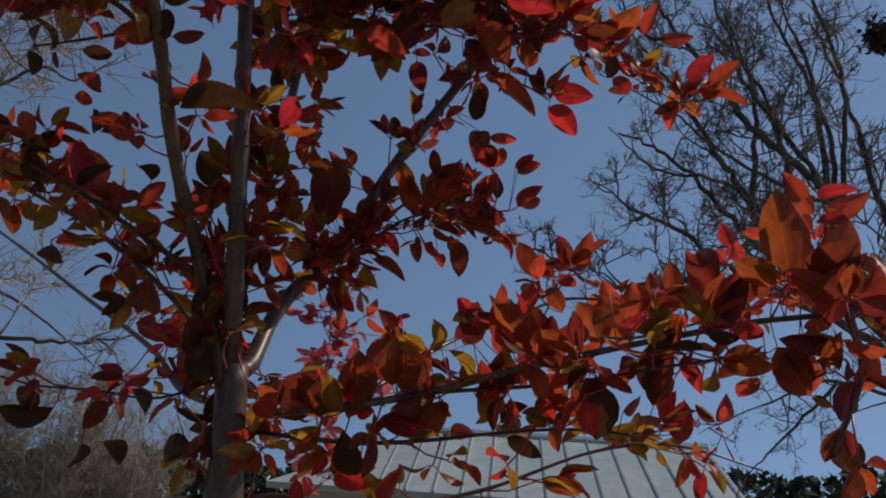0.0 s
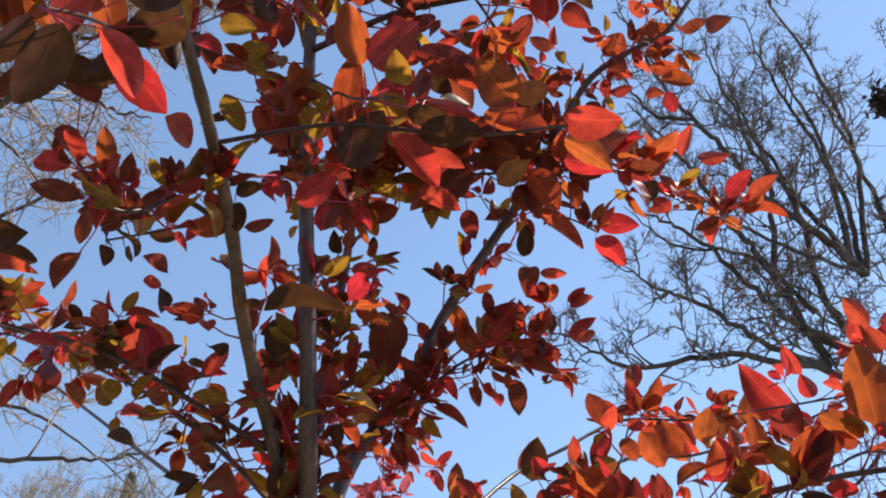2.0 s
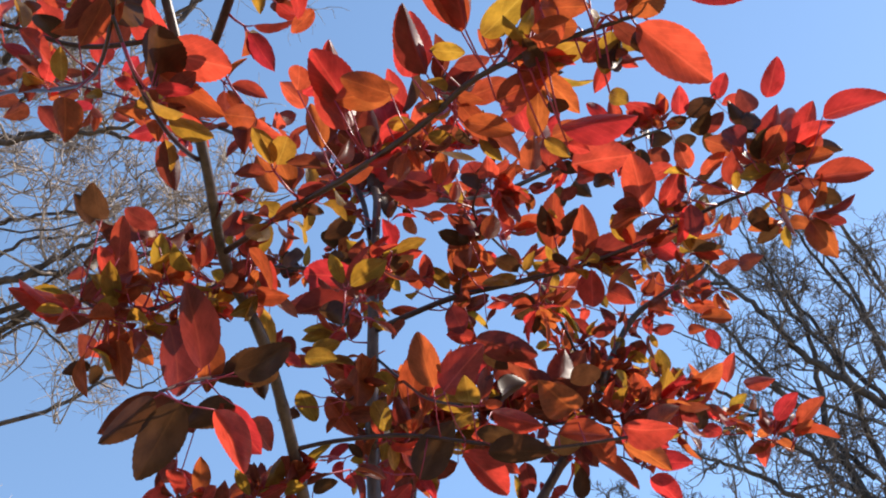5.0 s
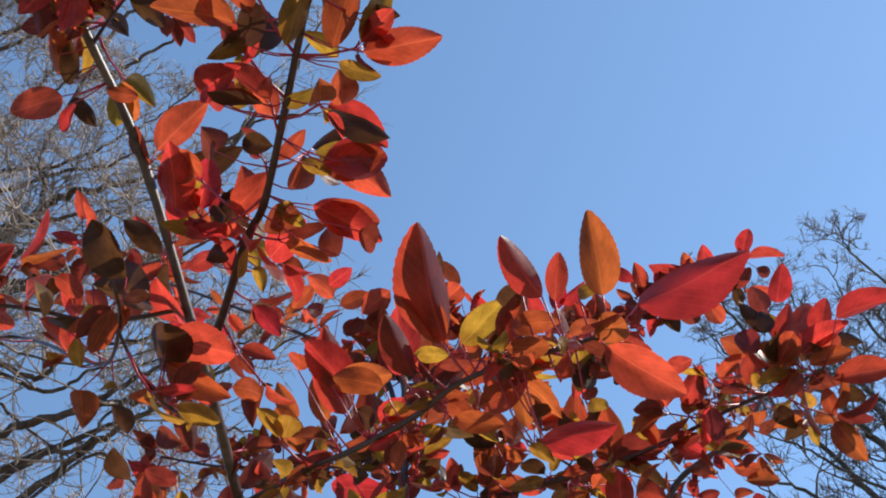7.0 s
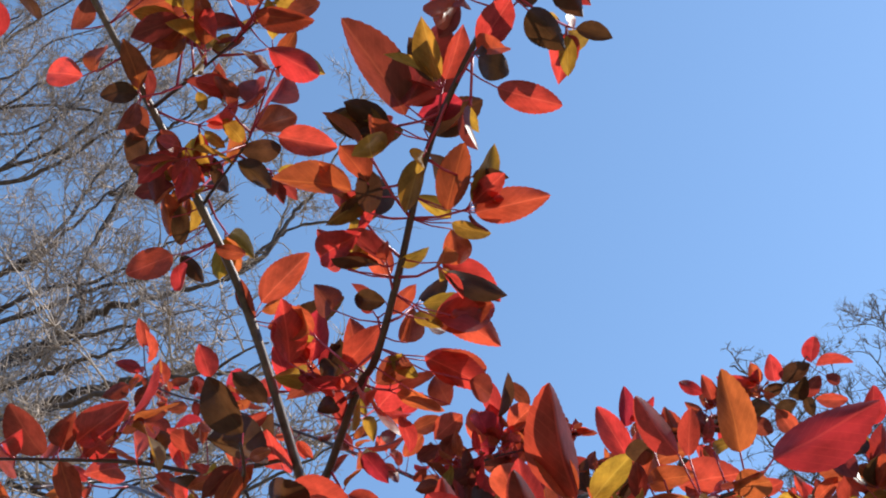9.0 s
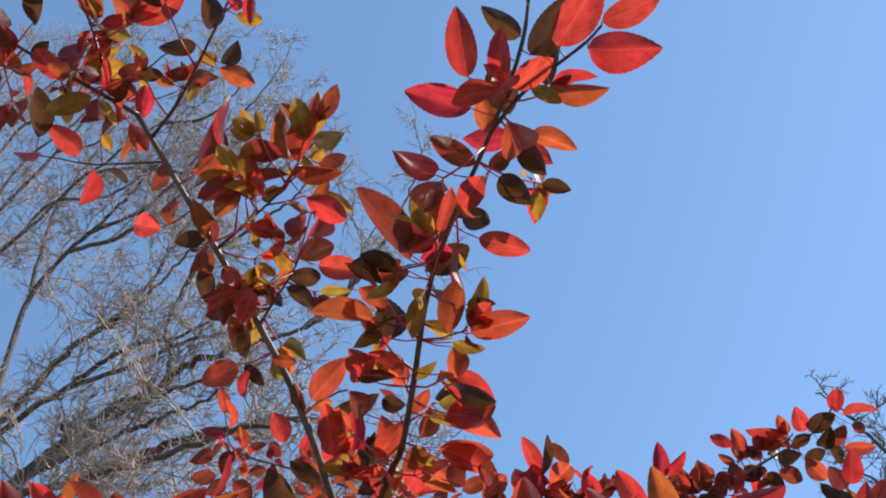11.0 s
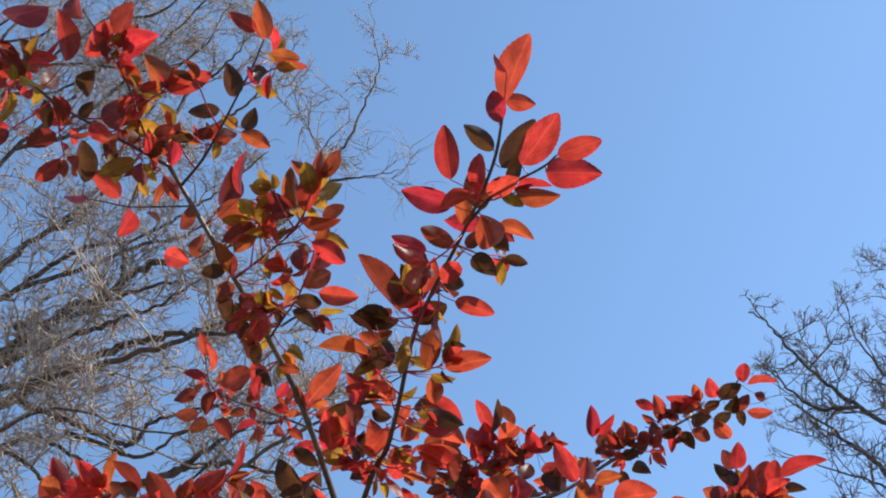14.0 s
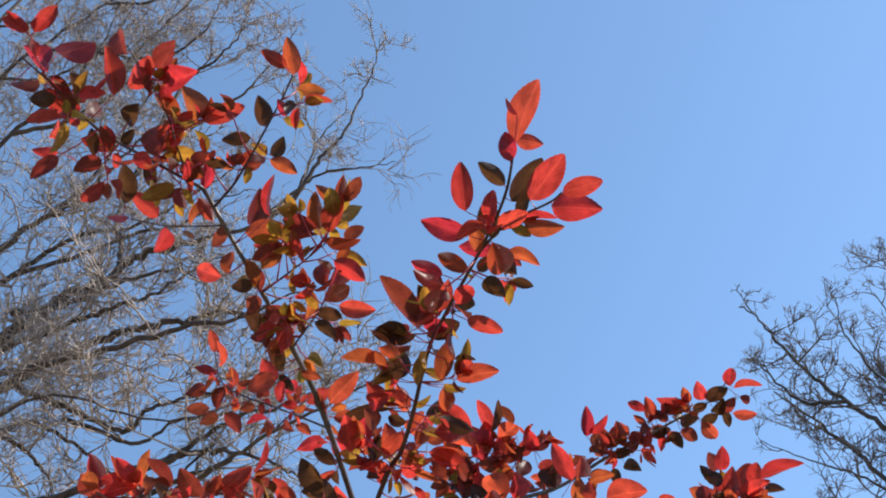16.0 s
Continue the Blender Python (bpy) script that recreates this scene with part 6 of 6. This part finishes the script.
LEFT_LIMBS += [
    (0.0607, [(-11.78, 8.30, 10.63), (-10.32, 8.30, 11.37), (-9.71, 8.30, 11.71), (-8.95, 8.30, 11.96), (-8.00, 8.30, 11.82), (-7.14, 8.30, 12.15), (-6.35, 8.30, 12.58), (-5.68, 8.30, 13.21)]),
    (0.0675, [(-12.33, 8.70, 11.03), (-13.00, 8.70, 14.66), (-12.46, 8.70, 16.23), (-11.73, 8.70, 17.09), (-11.04, 8.70, 18.24), (-10.48, 8.70, 19.53), (-10.39, 8.70, 21.69)]),
    (0.056, [(-12.32, 8.60, 16.07), (-10.98, 8.60, 15.95), (-10.13, 8.60, 16.36), (-9.06, 8.60, 17.08), (-8.08, 8.60, 17.66), (-7.72, 8.60, 18.77), (-7.46, 8.60, 19.79)]),
]
LEFT_LIMBS += [
    (0.048, [(-10.30, 8.50, 12.90), (-9.45, 8.50, 13.80), (-9.14, 8.50, 14.99), (-8.76, 8.50, 16.07), (-8.91, 8.50, 17.89), (-8.85, 8.50, 19.63)]),
    (0.048, [(-8.73, 8.60, 14.61), (-7.81, 8.60, 14.45), (-7.15, 8.60, 14.87), (-6.48, 8.60, 15.29), (-5.99, 8.60, 16.16), (-5.57, 8.60, 16.94)]),
    (0.056, [(-13.28, 8.90, 14.94), (-13.90, 8.90, 17.96), (-13.82, 8.90, 19.89), (-13.51, 8.90, 21.45), (-13.72, 8.90, 23.72)]),
]
LEFT_LIMBS += [
    (0.056, [(-9.62, 8.00, 10.13), (-8.63, 8.00, 10.06), (-7.85, 8.00, 10.25), (-7.17, 8.00, 10.30), (-6.56, 8.00, 10.25), (-5.98, 8.00, 9.77)]),
    (0.048, [(-10.08, 8.10, 11.15), (-8.85, 8.10, 11.19), (-7.66, 8.10, 11.42), (-6.85, 8.10, 11.34), (-6.29, 8.10, 11.71), (-5.68, 8.10, 11.77)]),
    (0.048, [(-10.33, 7.90, 8.27), (-9.06, 7.90, 7.85), (-8.30, 7.90, 7.84), (-7.40, 7.90, 7.29), (-6.54, 7.90, 6.66), (-5.96, 7.90, 6.27)]),
]
LEFT_LIMBS += [
    (0.04, [(-9.06, 7.90, 7.85), (-8.35, 7.90, 7.45), (-7.82, 7.90, 6.95), (-7.33, 7.90, 6.26)]),
    (0.048, [(-7.14, 7.90, 5.97), (-6.76, 7.90, 6.13), (-6.31, 7.90, 6.38), (-5.86, 7.90, 6.39), (-5.52, 7.90, 6.88), (-5.12, 7.90, 7.08)]),
    (0.04, [(-7.83, 7.90, 7.82), (-7.25, 7.90, 7.56), (-6.50, 7.90, 7.21), (-5.95, 7.90, 7.45), (-5.27, 7.90, 7.42), (-4.72, 7.90, 7.65)]),
]
LEFT_LIMBS += [
    (0.0675, [(-17.12, 8.80, 14.46), (-16.57, 8.80, 18.19), (-15.08, 8.80, 21.52), (-14.17, 8.80, 23.82), (-12.43, 8.80, 25.26), (-12.10, 8.80, 27.11)]),
    (0.054, [(-16.93, 8.70, 14.32), (-19.66, 8.70, 24.61), (-17.23, 8.70, 26.10), (-16.28, 8.70, 28.32), (-16.12, 8.70, 30.57)]),
    (0.054, [(-15.42, 8.50, 16.43), (-14.16, 8.50, 17.29), (-12.85, 8.50, 19.06), (-11.05, 8.50, 20.27), (-10.15, 8.50, 22.13), (-9.72, 8.50, 24.25)]),
]
LEFT_LIMBS += [
    (0.048, [(-16.21, 8.60, 17.84), (-15.91, 8.60, 21.16), (-14.56, 8.60, 22.60), (-13.87, 8.60, 25.20), (-14.44, 8.60, 28.40)]),
    (0.048, [(-12.16, 8.70, 16.67), (-10.57, 8.70, 16.96), (-9.46, 8.70, 18.53), (-8.37, 8.70, 20.06), (-7.82, 8.70, 21.56), (-7.68, 8.70, 22.90)]),
    (0.0448, [(-12.99, 8.60, 19.25), (-11.50, 8.60, 18.75), (-9.63, 8.60, 17.63), (-8.42, 8.60, 17.45), (-7.84, 8.60, 18.22)]),
]
LEFT_LIMBS += [
    (0.04, [(-14.75, 8.60, 21.09), (-13.18, 8.60, 20.79), (-12.49, 8.60, 21.99), (-10.73, 8.60, 22.08), (-10.32, 8.60, 24.19)]),
    (0.056, [(-17.84, 8.70, 20.94), (-17.16, 8.70, 23.86), (-15.64, 8.70, 24.22), (-14.28, 8.70, 24.97), (-13.77, 8.70, 27.37)]),
    (0.048, [(-14.32, 8.60, 17.47), (-13.72, 8.60, 18.47), (-11.85, 8.60, 17.83), (-10.82, 8.60, 18.64), (-10.66, 8.60, 20.45), (-9.91, 8.60, 20.80)]),
]
LEFT_LIMBS += [
    (0.048, [(-19.88, 8.80, 24.86), (-20.15, 8.80, 29.47), (-20.32, 8.80, 32.89)]),
    (0.0448, [(-11.05, 8.50, 20.27), (-9.60, 8.50, 19.73), (-8.69, 8.50, 20.71), (-8.47, 8.50, 22.21)]),
    (0.07, [(-11.72, 7.58, 7.88), (-9.12, 7.30, 8.35), (-7.52, 7.13, 8.18), (-5.59, 6.86, 8.09), (-4.43, 6.68, 7.91), (-3.60, 6.49, 7.96)]),
]
LEFT_LIMBS += [
    (0.035, [(-10.81, 7.58, 8.14), (-8.52, 7.05, 7.39), (-7.09, 6.86, 7.46), (-5.37, 6.72, 6.71), (-4.05, 6.54, 6.60)]),
    (0.05, [(-6.99, 8.00, 5.56), (-5.93, 8.00, 6.37), (-5.22, 7.80, 6.58), (-4.41, 7.60, 6.80), (-3.54, 7.50, 7.03), (-2.59, 7.40, 7.34)]),
    (0.03, [(-5.94, 8.14, 2.73), (-4.52, 8.13, 2.78), (-3.96, 8.12, 2.77), (-3.57, 8.42, 2.87), (-2.91, 8.53, 3.13)]),
]
LEFT_LIMBS += [
    (0.03, [(-5.94, 8.14, 2.73), (-5.00, 8.17, 3.27), (-4.38, 8.35, 3.11), (-3.62, 8.40, 2.59)]),
    (0.03, [(-6.40, 8.05, 5.04), (-5.29, 8.04, 5.26), (-4.76, 8.24, 5.68), (-4.42, 8.34, 5.61), (-4.02, 8.44, 5.96)]),
    (0.045, [(-7.66, 8.04, 6.07), (-6.06, 8.03, 6.60), (-5.41, 8.23, 6.92), (-4.96, 8.33, 7.21), (-4.23, 8.53, 7.93)]),
]
LEFT_LIMBS += [
    (0.025, [(-6.98, 8.05, 5.47), (-5.87, 8.05, 6.33), (-5.56, 8.25, 6.26), (-5.04, 8.34, 5.76), (-4.66, 8.54, 5.65)]),
]
RIGHT_LIMBS = [
    (0.09, [(6.76, 10.91, 1.80), (5.53, 11.03, 3.23), (4.40, 11.12, 4.38), (3.51, 11.17, 4.95), (3.10, 11.42, 5.56), (2.37, 11.69, 6.48), (1.69, 11.83, 6.88)]),
    (0.06, [(4.38, 11.11, 4.38), (4.01, 11.38, 5.34), (3.93, 11.56, 6.54), (3.74, 11.72, 7.49), (3.32, 11.77, 8.16), (2.90, 11.93, 8.93)]),
    (0.05, [(3.86, 11.13, 4.36), (3.12, 10.85, 4.55), (2.33, 10.90, 5.13), (1.85, 10.92, 5.36), (1.28, 10.96, 5.74)]),
    (0.06, [(4.96, 11.06, 3.63), (3.95, 10.81, 4.15), (2.59, 10.65, 4.41), (1.57, 10.56, 4.23), (0.97, 10.48, 4.38), (0.62, 10.40, 4.66)]),
]
RIGHT_LIMBS += [
    (0.07, [(5.51, 11.02, 3.23), (5.15, 11.15, 5.07), (4.98, 11.43, 6.34), (4.74, 11.62, 7.72), (4.43, 11.80, 8.85)]),
    (0.07, [(6.03, 11.09, 4.36), (5.98, 11.20, 6.03), (5.69, 11.31, 7.73), (5.45, 11.41, 9.27)]),
    (0.03, [(5.49, 11.01, 2.98), (4.16, 10.75, 3.28), (3.48, 10.65, 3.04), (2.48, 10.53, 2.54)]),
    (0.025, [(4.16, 10.75, 3.28), (3.43, 10.61, 2.53), (2.93, 10.49, 2.02)]),
]
RIGHT_LIMBS += [
    (0.06, [(3.86, 11.12, 4.37), (3.38, 11.22, 5.61), (3.02, 11.26, 6.25), (2.47, 11.34, 7.24), (2.15, 11.38, 7.77), (1.67, 11.43, 8.42)]),
    (0.04, [(3.80, 11.16, 5.05), (3.20, 11.53, 5.99), (2.20, 11.56, 6.22), (1.54, 11.61, 6.85)]),
    (0.045, [(3.38, 11.22, 5.61), (3.50, 11.31, 7.04), (3.34, 11.37, 7.91), (3.11, 11.43, 8.75)]),
    (0.045, [(4.35, 11.20, 5.68), (4.31, 11.31, 7.33), (4.06, 11.38, 8.32), (3.84, 11.44, 9.11)]),
]
RIGHT_LIMBS += [
    (0.06, [(4.44, 11.00, 5.51), (3.86, 11.00, 6.15), (3.28, 11.00, 6.70), (2.97, 11.00, 7.24), (2.53, 11.00, 7.84), (2.10, 11.00, 8.49), (1.76, 11.00, 9.37), (1.51, 11.00, 9.75)]),
    (0.04, [(4.51, 11.20, 5.58), (3.94, 11.20, 6.45), (3.28, 11.20, 7.46), (3.20, 11.20, 7.91), (2.85, 11.20, 8.94), (2.89, 11.20, 9.61)]),
    (0.04, [(4.55, 11.30, 5.61), (4.36, 11.30, 6.98), (3.87, 11.30, 8.29), (3.58, 11.30, 9.04), (3.48, 11.30, 9.69)]),
]
RIGHT_LIMBS += [
    (0.03, [(2.51, 10.90, 7.79), (1.95, 10.90, 7.90), (1.62, 10.90, 8.43), (1.41, 10.90, 8.87)]),
    (0.03, [(4.41, 10.90, 5.48), (3.64, 10.90, 5.79), (2.86, 10.90, 6.27), (2.34, 10.90, 6.73), (1.73, 10.90, 7.08), (1.30, 10.90, 7.41)]),
    (0.04, [(4.51, 11.20, 5.58), (4.63, 11.20, 7.37), (4.23, 11.20, 8.92), (3.83, 11.20, 9.85), (3.79, 11.20, 10.31)]),
]


def bare_tree(label, bark, twig_bark, foot, thick, limbs, seed, kids=5.0, depth=3, long=1.5, most=5, wave=0.14):
    """A leafless tree: trunk, main limbs as parts, and its twigs as one mass."""
    r = random.Random(seed)
    tree = tagged(new("bare_tree"), label, "tree")
    tree.location = foot
    off = Vector(foot)
    tv, tf = [], []

    def twig(at, way, length, rad, level):
        n = 5 if level else 6
        line, p, d = [at], at.copy(), way.copy()
        bend = Vector((r.gauss(0, wave), r.gauss(0, wave), r.gauss(0.06, wave)))
        for _ in range(n):
            d = (d + bend + Vector((r.gauss(0, wave), r.gauss(0, wave), r.gauss(0.02, wave))) * 0.8).normalized()
            p = p + d * (length / n)
            line.append(p)
        tube(tv, tf, [q - off for q in line], [rad * (1 - 0.65 * k / n) for k in range(n + 1)], 4 if level < 2 else 3)
        if level < depth:
            for k in range(r.randint(most - 2, most)):
                a = r.uniform(0.2, 1.0)
                q = line[min(int(a * n) + 1, n)]
                side = Vector((r.gauss(0, 1), r.gauss(0, 1), r.gauss(0.25, 0.8))).normalized()
                twig(q, (d * 0.75 + side * 0.8).normalized(), length * r.uniform(0.4, 0.7), rad * 0.68, level + 1)

    for rad, pts in limbs:
        line = spline(pts, 7)
        line = [p + Vector((r.gauss(0, 1), r.gauss(0, 1), r.gauss(0, 1))) * min(0.02, rad * 0.3) for p in line]
        n = len(line) - 1
        v, f = [], []
        tube(v, f, [p - off for p in line], [rad * (1 - 0.85 * k / n) for k in range(n + 1)], 8)
        mesh_object("limb", v, f, [bark], tree)
        span = sum((b - a).length for a, b in zip(line, line[1:]))
        for k in range(int(kids * span * min(1, 0.3 + rad / 0.09))):
            u = r.uniform(0.12, 1.0)
            i = min(int(u * n), n - 1)
            d = (line[i + 1] - line[i]).normalized()
            side = Vector((r.gauss(0, 1), r.gauss(0, 0.7), r.gauss(0.2, 0.9))).normalized()
            twig(line[i], (d * 0.6 + side * 0.8).normalized(), long * r.uniform(0.5, 1.1) * (1.15 - 0.65 * u), min(rad * 0.3, 0.018) * (1 - 0.4 * u) + 0.005, 0)
    top = limbs[0][1][0]
    v, f = [], []
    line = spline([off - Vector((0, 0, 0.2)), off + Vector((0.05, 0, 1.2)), off + (Vector(top) - off) * 0.6 + Vector((0, 0, 0.3)), Vector(top)], 6)
    tube(v, f, [p - off for p in line], [thick * (1 - 0.5 * k / (len(line) - 1)) for k in range(len(line))], 12)
    mesh_object("trunk", v, f, [bark], tree)
    ob = mesh_object("twig_tangle", tv, tf, [twig_bark], tree, label="dense tangle of fine bare twigs")
    ob["kind"] = "stuff"
    return tree


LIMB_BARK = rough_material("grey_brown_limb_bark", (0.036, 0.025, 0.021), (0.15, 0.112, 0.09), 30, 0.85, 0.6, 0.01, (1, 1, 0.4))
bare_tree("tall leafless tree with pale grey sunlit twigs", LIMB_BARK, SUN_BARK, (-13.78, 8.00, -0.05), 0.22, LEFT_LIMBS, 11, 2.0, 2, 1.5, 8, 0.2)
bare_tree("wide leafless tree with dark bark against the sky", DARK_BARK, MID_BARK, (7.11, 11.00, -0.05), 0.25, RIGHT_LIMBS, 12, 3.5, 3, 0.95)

# == far things
TAN_BARK = rough_material("tan_bark", (0.24, 0.20, 0.15), (0.56, 0.49, 0.39), 30, 0.9, 0.4, 0.01)
DEAD_LEAF = rough_material("dead_leaf", (0.02, 0.014, 0.01), (0.07, 0.045, 0.03), 20, 0.9, 0.3, 0.01)
NEEDLE = rough_material("yellow_green_needles", (0.09, 0.09, 0.02), (0.24, 0.21, 0.06), 12, 0.8, 0.3, 0.01)
EVERGREEN = rough_material("dark_evergreen", (0.02, 0.03, 0.012), (0.06, 0.075, 0.03), 4, 0.85, 0.3, 0.02)
METAL = rough_material("weathered_metal_roof", (0.30, 0.36, 0.35), (0.46, 0.52, 0.50), 3, 0.45, 0.15, 0.004)
SIDING = rough_material("pale_siding", (0.50, 0.50, 0.46), (0.66, 0.65, 0.60), 8, 0.7, 0.2, 0.004)


def tufts(count, place, size, r):
    """Many small bent blades: verts and faces. place(r) gives a point."""
    v, f = [], []
    for _ in range(count):
        p = place(r)
        a = Vector((r.gauss(0, 1), r.gauss(0, 1), r.gauss(0, 1))).normalized() * size * r.uniform(0.6, 1.4)
        c = a.cross(Vector((r.gauss(0, 1), r.gauss(0, 1), r.gauss(0, 1)))).normalized() * size * 0.45
        k = len(v)
        v += [p - a, p + c, p + a, p - c]
        f.append((k, k + 1, k + 2, k + 3))
    return v, f


def brush(label, foot, tall, wide, seed):
    """A leafless shrub: stems fanned from the ground, each with its twigs."""
    r = random.Random(seed)
    limbs = []
    for _ in range(26):
        a, h = r.uniform(0, math.tau), tall * r.uniform(0.6, 1.0)
        out = wide * r.uniform(0.2, 1.0)
        x, y = foot[0] + out * math.cos(a), foot[1] + out * math.sin(a)
        limbs.append((0.03, [foot, (foot[0] * 0.6 + x * 0.4, foot[1] * 0.6 + y * 0.4, h * 0.4), (foot[0] * 0.2 + x * 0.8, foot[1] * 0.2 + y * 0.8, h * 0.75), (x, y, h)]))
    return bare_tree(label, TAN_BARK, TAN_BARK, foot, 0.05, limbs, seed, 5.0, 2, 1.3)


def conifer(foot, tall, wide, seed):
    r = random.Random(seed)
    tree = tagged(new("conifer"), "slim yellow-green conifer far behind the lawn", "tree")
    tree.location = foot
    v, f = [], []
    tube(v, f, [Vector((0, 0, tall * k / 5)) for k in range(6)], [0.12 * (1 - 0.15 * k) for k in range(6)], 8)
    mesh_object("trunk", v, f, [GREY_BARK], tree)

    def place(q):
        h = q.uniform(0.04, 1) ** 0.8
        a, w = q.uniform(0, math.tau), wide * (1 - h) * q.uniform(0.3, 1.0) * (1 + 0.25 * math.sin(30 * h))
        return Vector((w * math.cos(a), w * math.sin(a), tall * h))
    ob = mesh_object("crown", *tufts(3500, place, 0.16, r), [NEEDLE], tree)
    ob["kind"] = "stuff"


def house(x0, x1, y, ridge, eave, half):
    """A low house: metal roof hipped at one end with raised seams, walls, fascia and a window."""
    home = tagged(new("house"), "low house with a pale weathered standing-seam metal roof", "house")
    home.location = (x0, y, 0)
    w, hip = x1 - x0, 2.2

    def slab(name, pts, thick, mat, label=""):
        n = (Vector(pts[1]) - Vector(pts[0])).cross(Vector(pts[2]) - Vector(pts[0])).normalized() * thick
        v = [Vector(p) for p in pts] + [Vector(p) - n for p in pts]
        return mesh_object(name, v, [(0, 1, 2, 3), (7, 6, 5, 4), (0, 4, 5, 1), (1, 5, 6, 2), (2, 6, 7, 3), (3, 7, 4, 0)], [mat], home, False, label)
    roof = slab("roof", [(-0.3, -half - 0.4, eave - 0.15), (w + 0.3, -half - 0.4, eave - 0.15), (w + 0.3, 0, ridge), (hip, 0, ridge)], 0.12, METAL)
    slab("roof", [(w + 0.3, half + 0.4, eave - 0.15), (-0.3, half + 0.4, eave - 0.15), (hip, 0, ridge), (w + 0.3, 0, ridge)], 0.12, METAL)
    slab("roof", [(-0.3, half + 0.4, eave - 0.15), (-0.3, 0, eave - 0.15), (-0.3, -half - 0.4, eave - 0.15), (hip, 0, ridge)], 0.12, METAL)
    for k in range(int(w / 0.5) + 2):
        x = -0.3 + k * 0.5
        v, f = [], []
        up = min(1.0, max(0.05, (x + 0.3) / (hip + 0.3)))
        foot = Vector((x, -half - 0.4, eave - 0.13))
        tube(v, f, [foot, foot + (Vector((x, 0, ridge + 0.02)) - foot) * up], [0.025, 0.025], 4)
        ob = mesh_object("roof_seam", v, f, [METAL], roof, False)
    v, f = [], []
    tube(v, f, [Vector((hip, 0, ridge + 0.02)), Vector((w + 0.3, 0, ridge + 0.02))], [0.09, 0.09], 6)
    mesh_object("ridge_cap", v, f, [METAL], roof, False)
    slab("wall", [(0, -half, -0.2), (w, -half, -0.2), (w, -half, eave), (0, -half, eave)], 0.2, SIDING)
    slab("wall", [(w, half, -0.2), (0, half, -0.2), (0, half, eave), (w, half, eave)], 0.2, SIDING)
    for x, s, top in ((0, 1, eave + 0.02), (w, -1, ridge - 0.15)):
        v = [Vector((x + d, yy, z)) for d in (0, 0.2 * s) for yy, z in ((-half, -0.2), (half, -0.2), (half, eave), (0, top), (-half, eave))]
        mesh_object("gable_wall", v, [(0, 1, 2, 3, 4), (9, 8, 7, 6, 5), (0, 5, 6, 1), (1, 6, 7, 2), (2, 7, 8, 3), (3, 8, 9, 4), (4, 9, 5, 0)], [SIDING], home, False)


house(-3.6, 4.4, 20.0, 3.25, 2.0, 3.4)
brush("pale tan leafless thicket beyond the lawn", (-13.4, 22, -0.05), 5.2, 2.4, 21)
brush("pale tan leafless thicket beyond the lawn", (-11.4, 23, -0.05), 4.7, 2.2, 22)
brush("low tan leafless thicket beyond the lawn", (-9.6, 24, -0.05), 3.9, 2.0, 23)
conifer((-11.4, 25, -0.05), 5.0, 0.8, 24)


def hedge_place(q):
    a = q.uniform(-0.9, 1.3)
    d = q.uniform(66, 74)
    top = (6.0 if a > 0.05 else 4.4) + 1.3 * noise.noise(Vector((a * 9, 0, 0))) + 0.8 * noise.noise(Vector((a * 31, 4, 0)))
    return Vector((d * math.sin(a), d * math.cos(a), top * q.random() ** 0.7))


far = mesh_object("far_woods", *tufts(16000, hedge_place, 0.55, random.Random(31)), [EVERGREEN])
tagged(far, "dark evergreen treeline along the horizon", "woods", kind="stuff")

nest_at = Vector((5.09, 11.00, 8.03))


def nest_place(q):
    d = Vector((q.gauss(0, 1), q.gauss(0, 1), q.gauss(0, 0.85))).normalized()
    return d * 0.25 * q.random() ** 0.8 * (1 + 0.4 * noise.noise(d * 2))


nest = mesh_object("leaf_nest", *tufts(420, nest_place, 0.07, random.Random(41)), [DEAD_LEAF])
nest.location = nest_at
tagged(nest, "dark ball of dead leaves lodged among bare limbs", "nest")
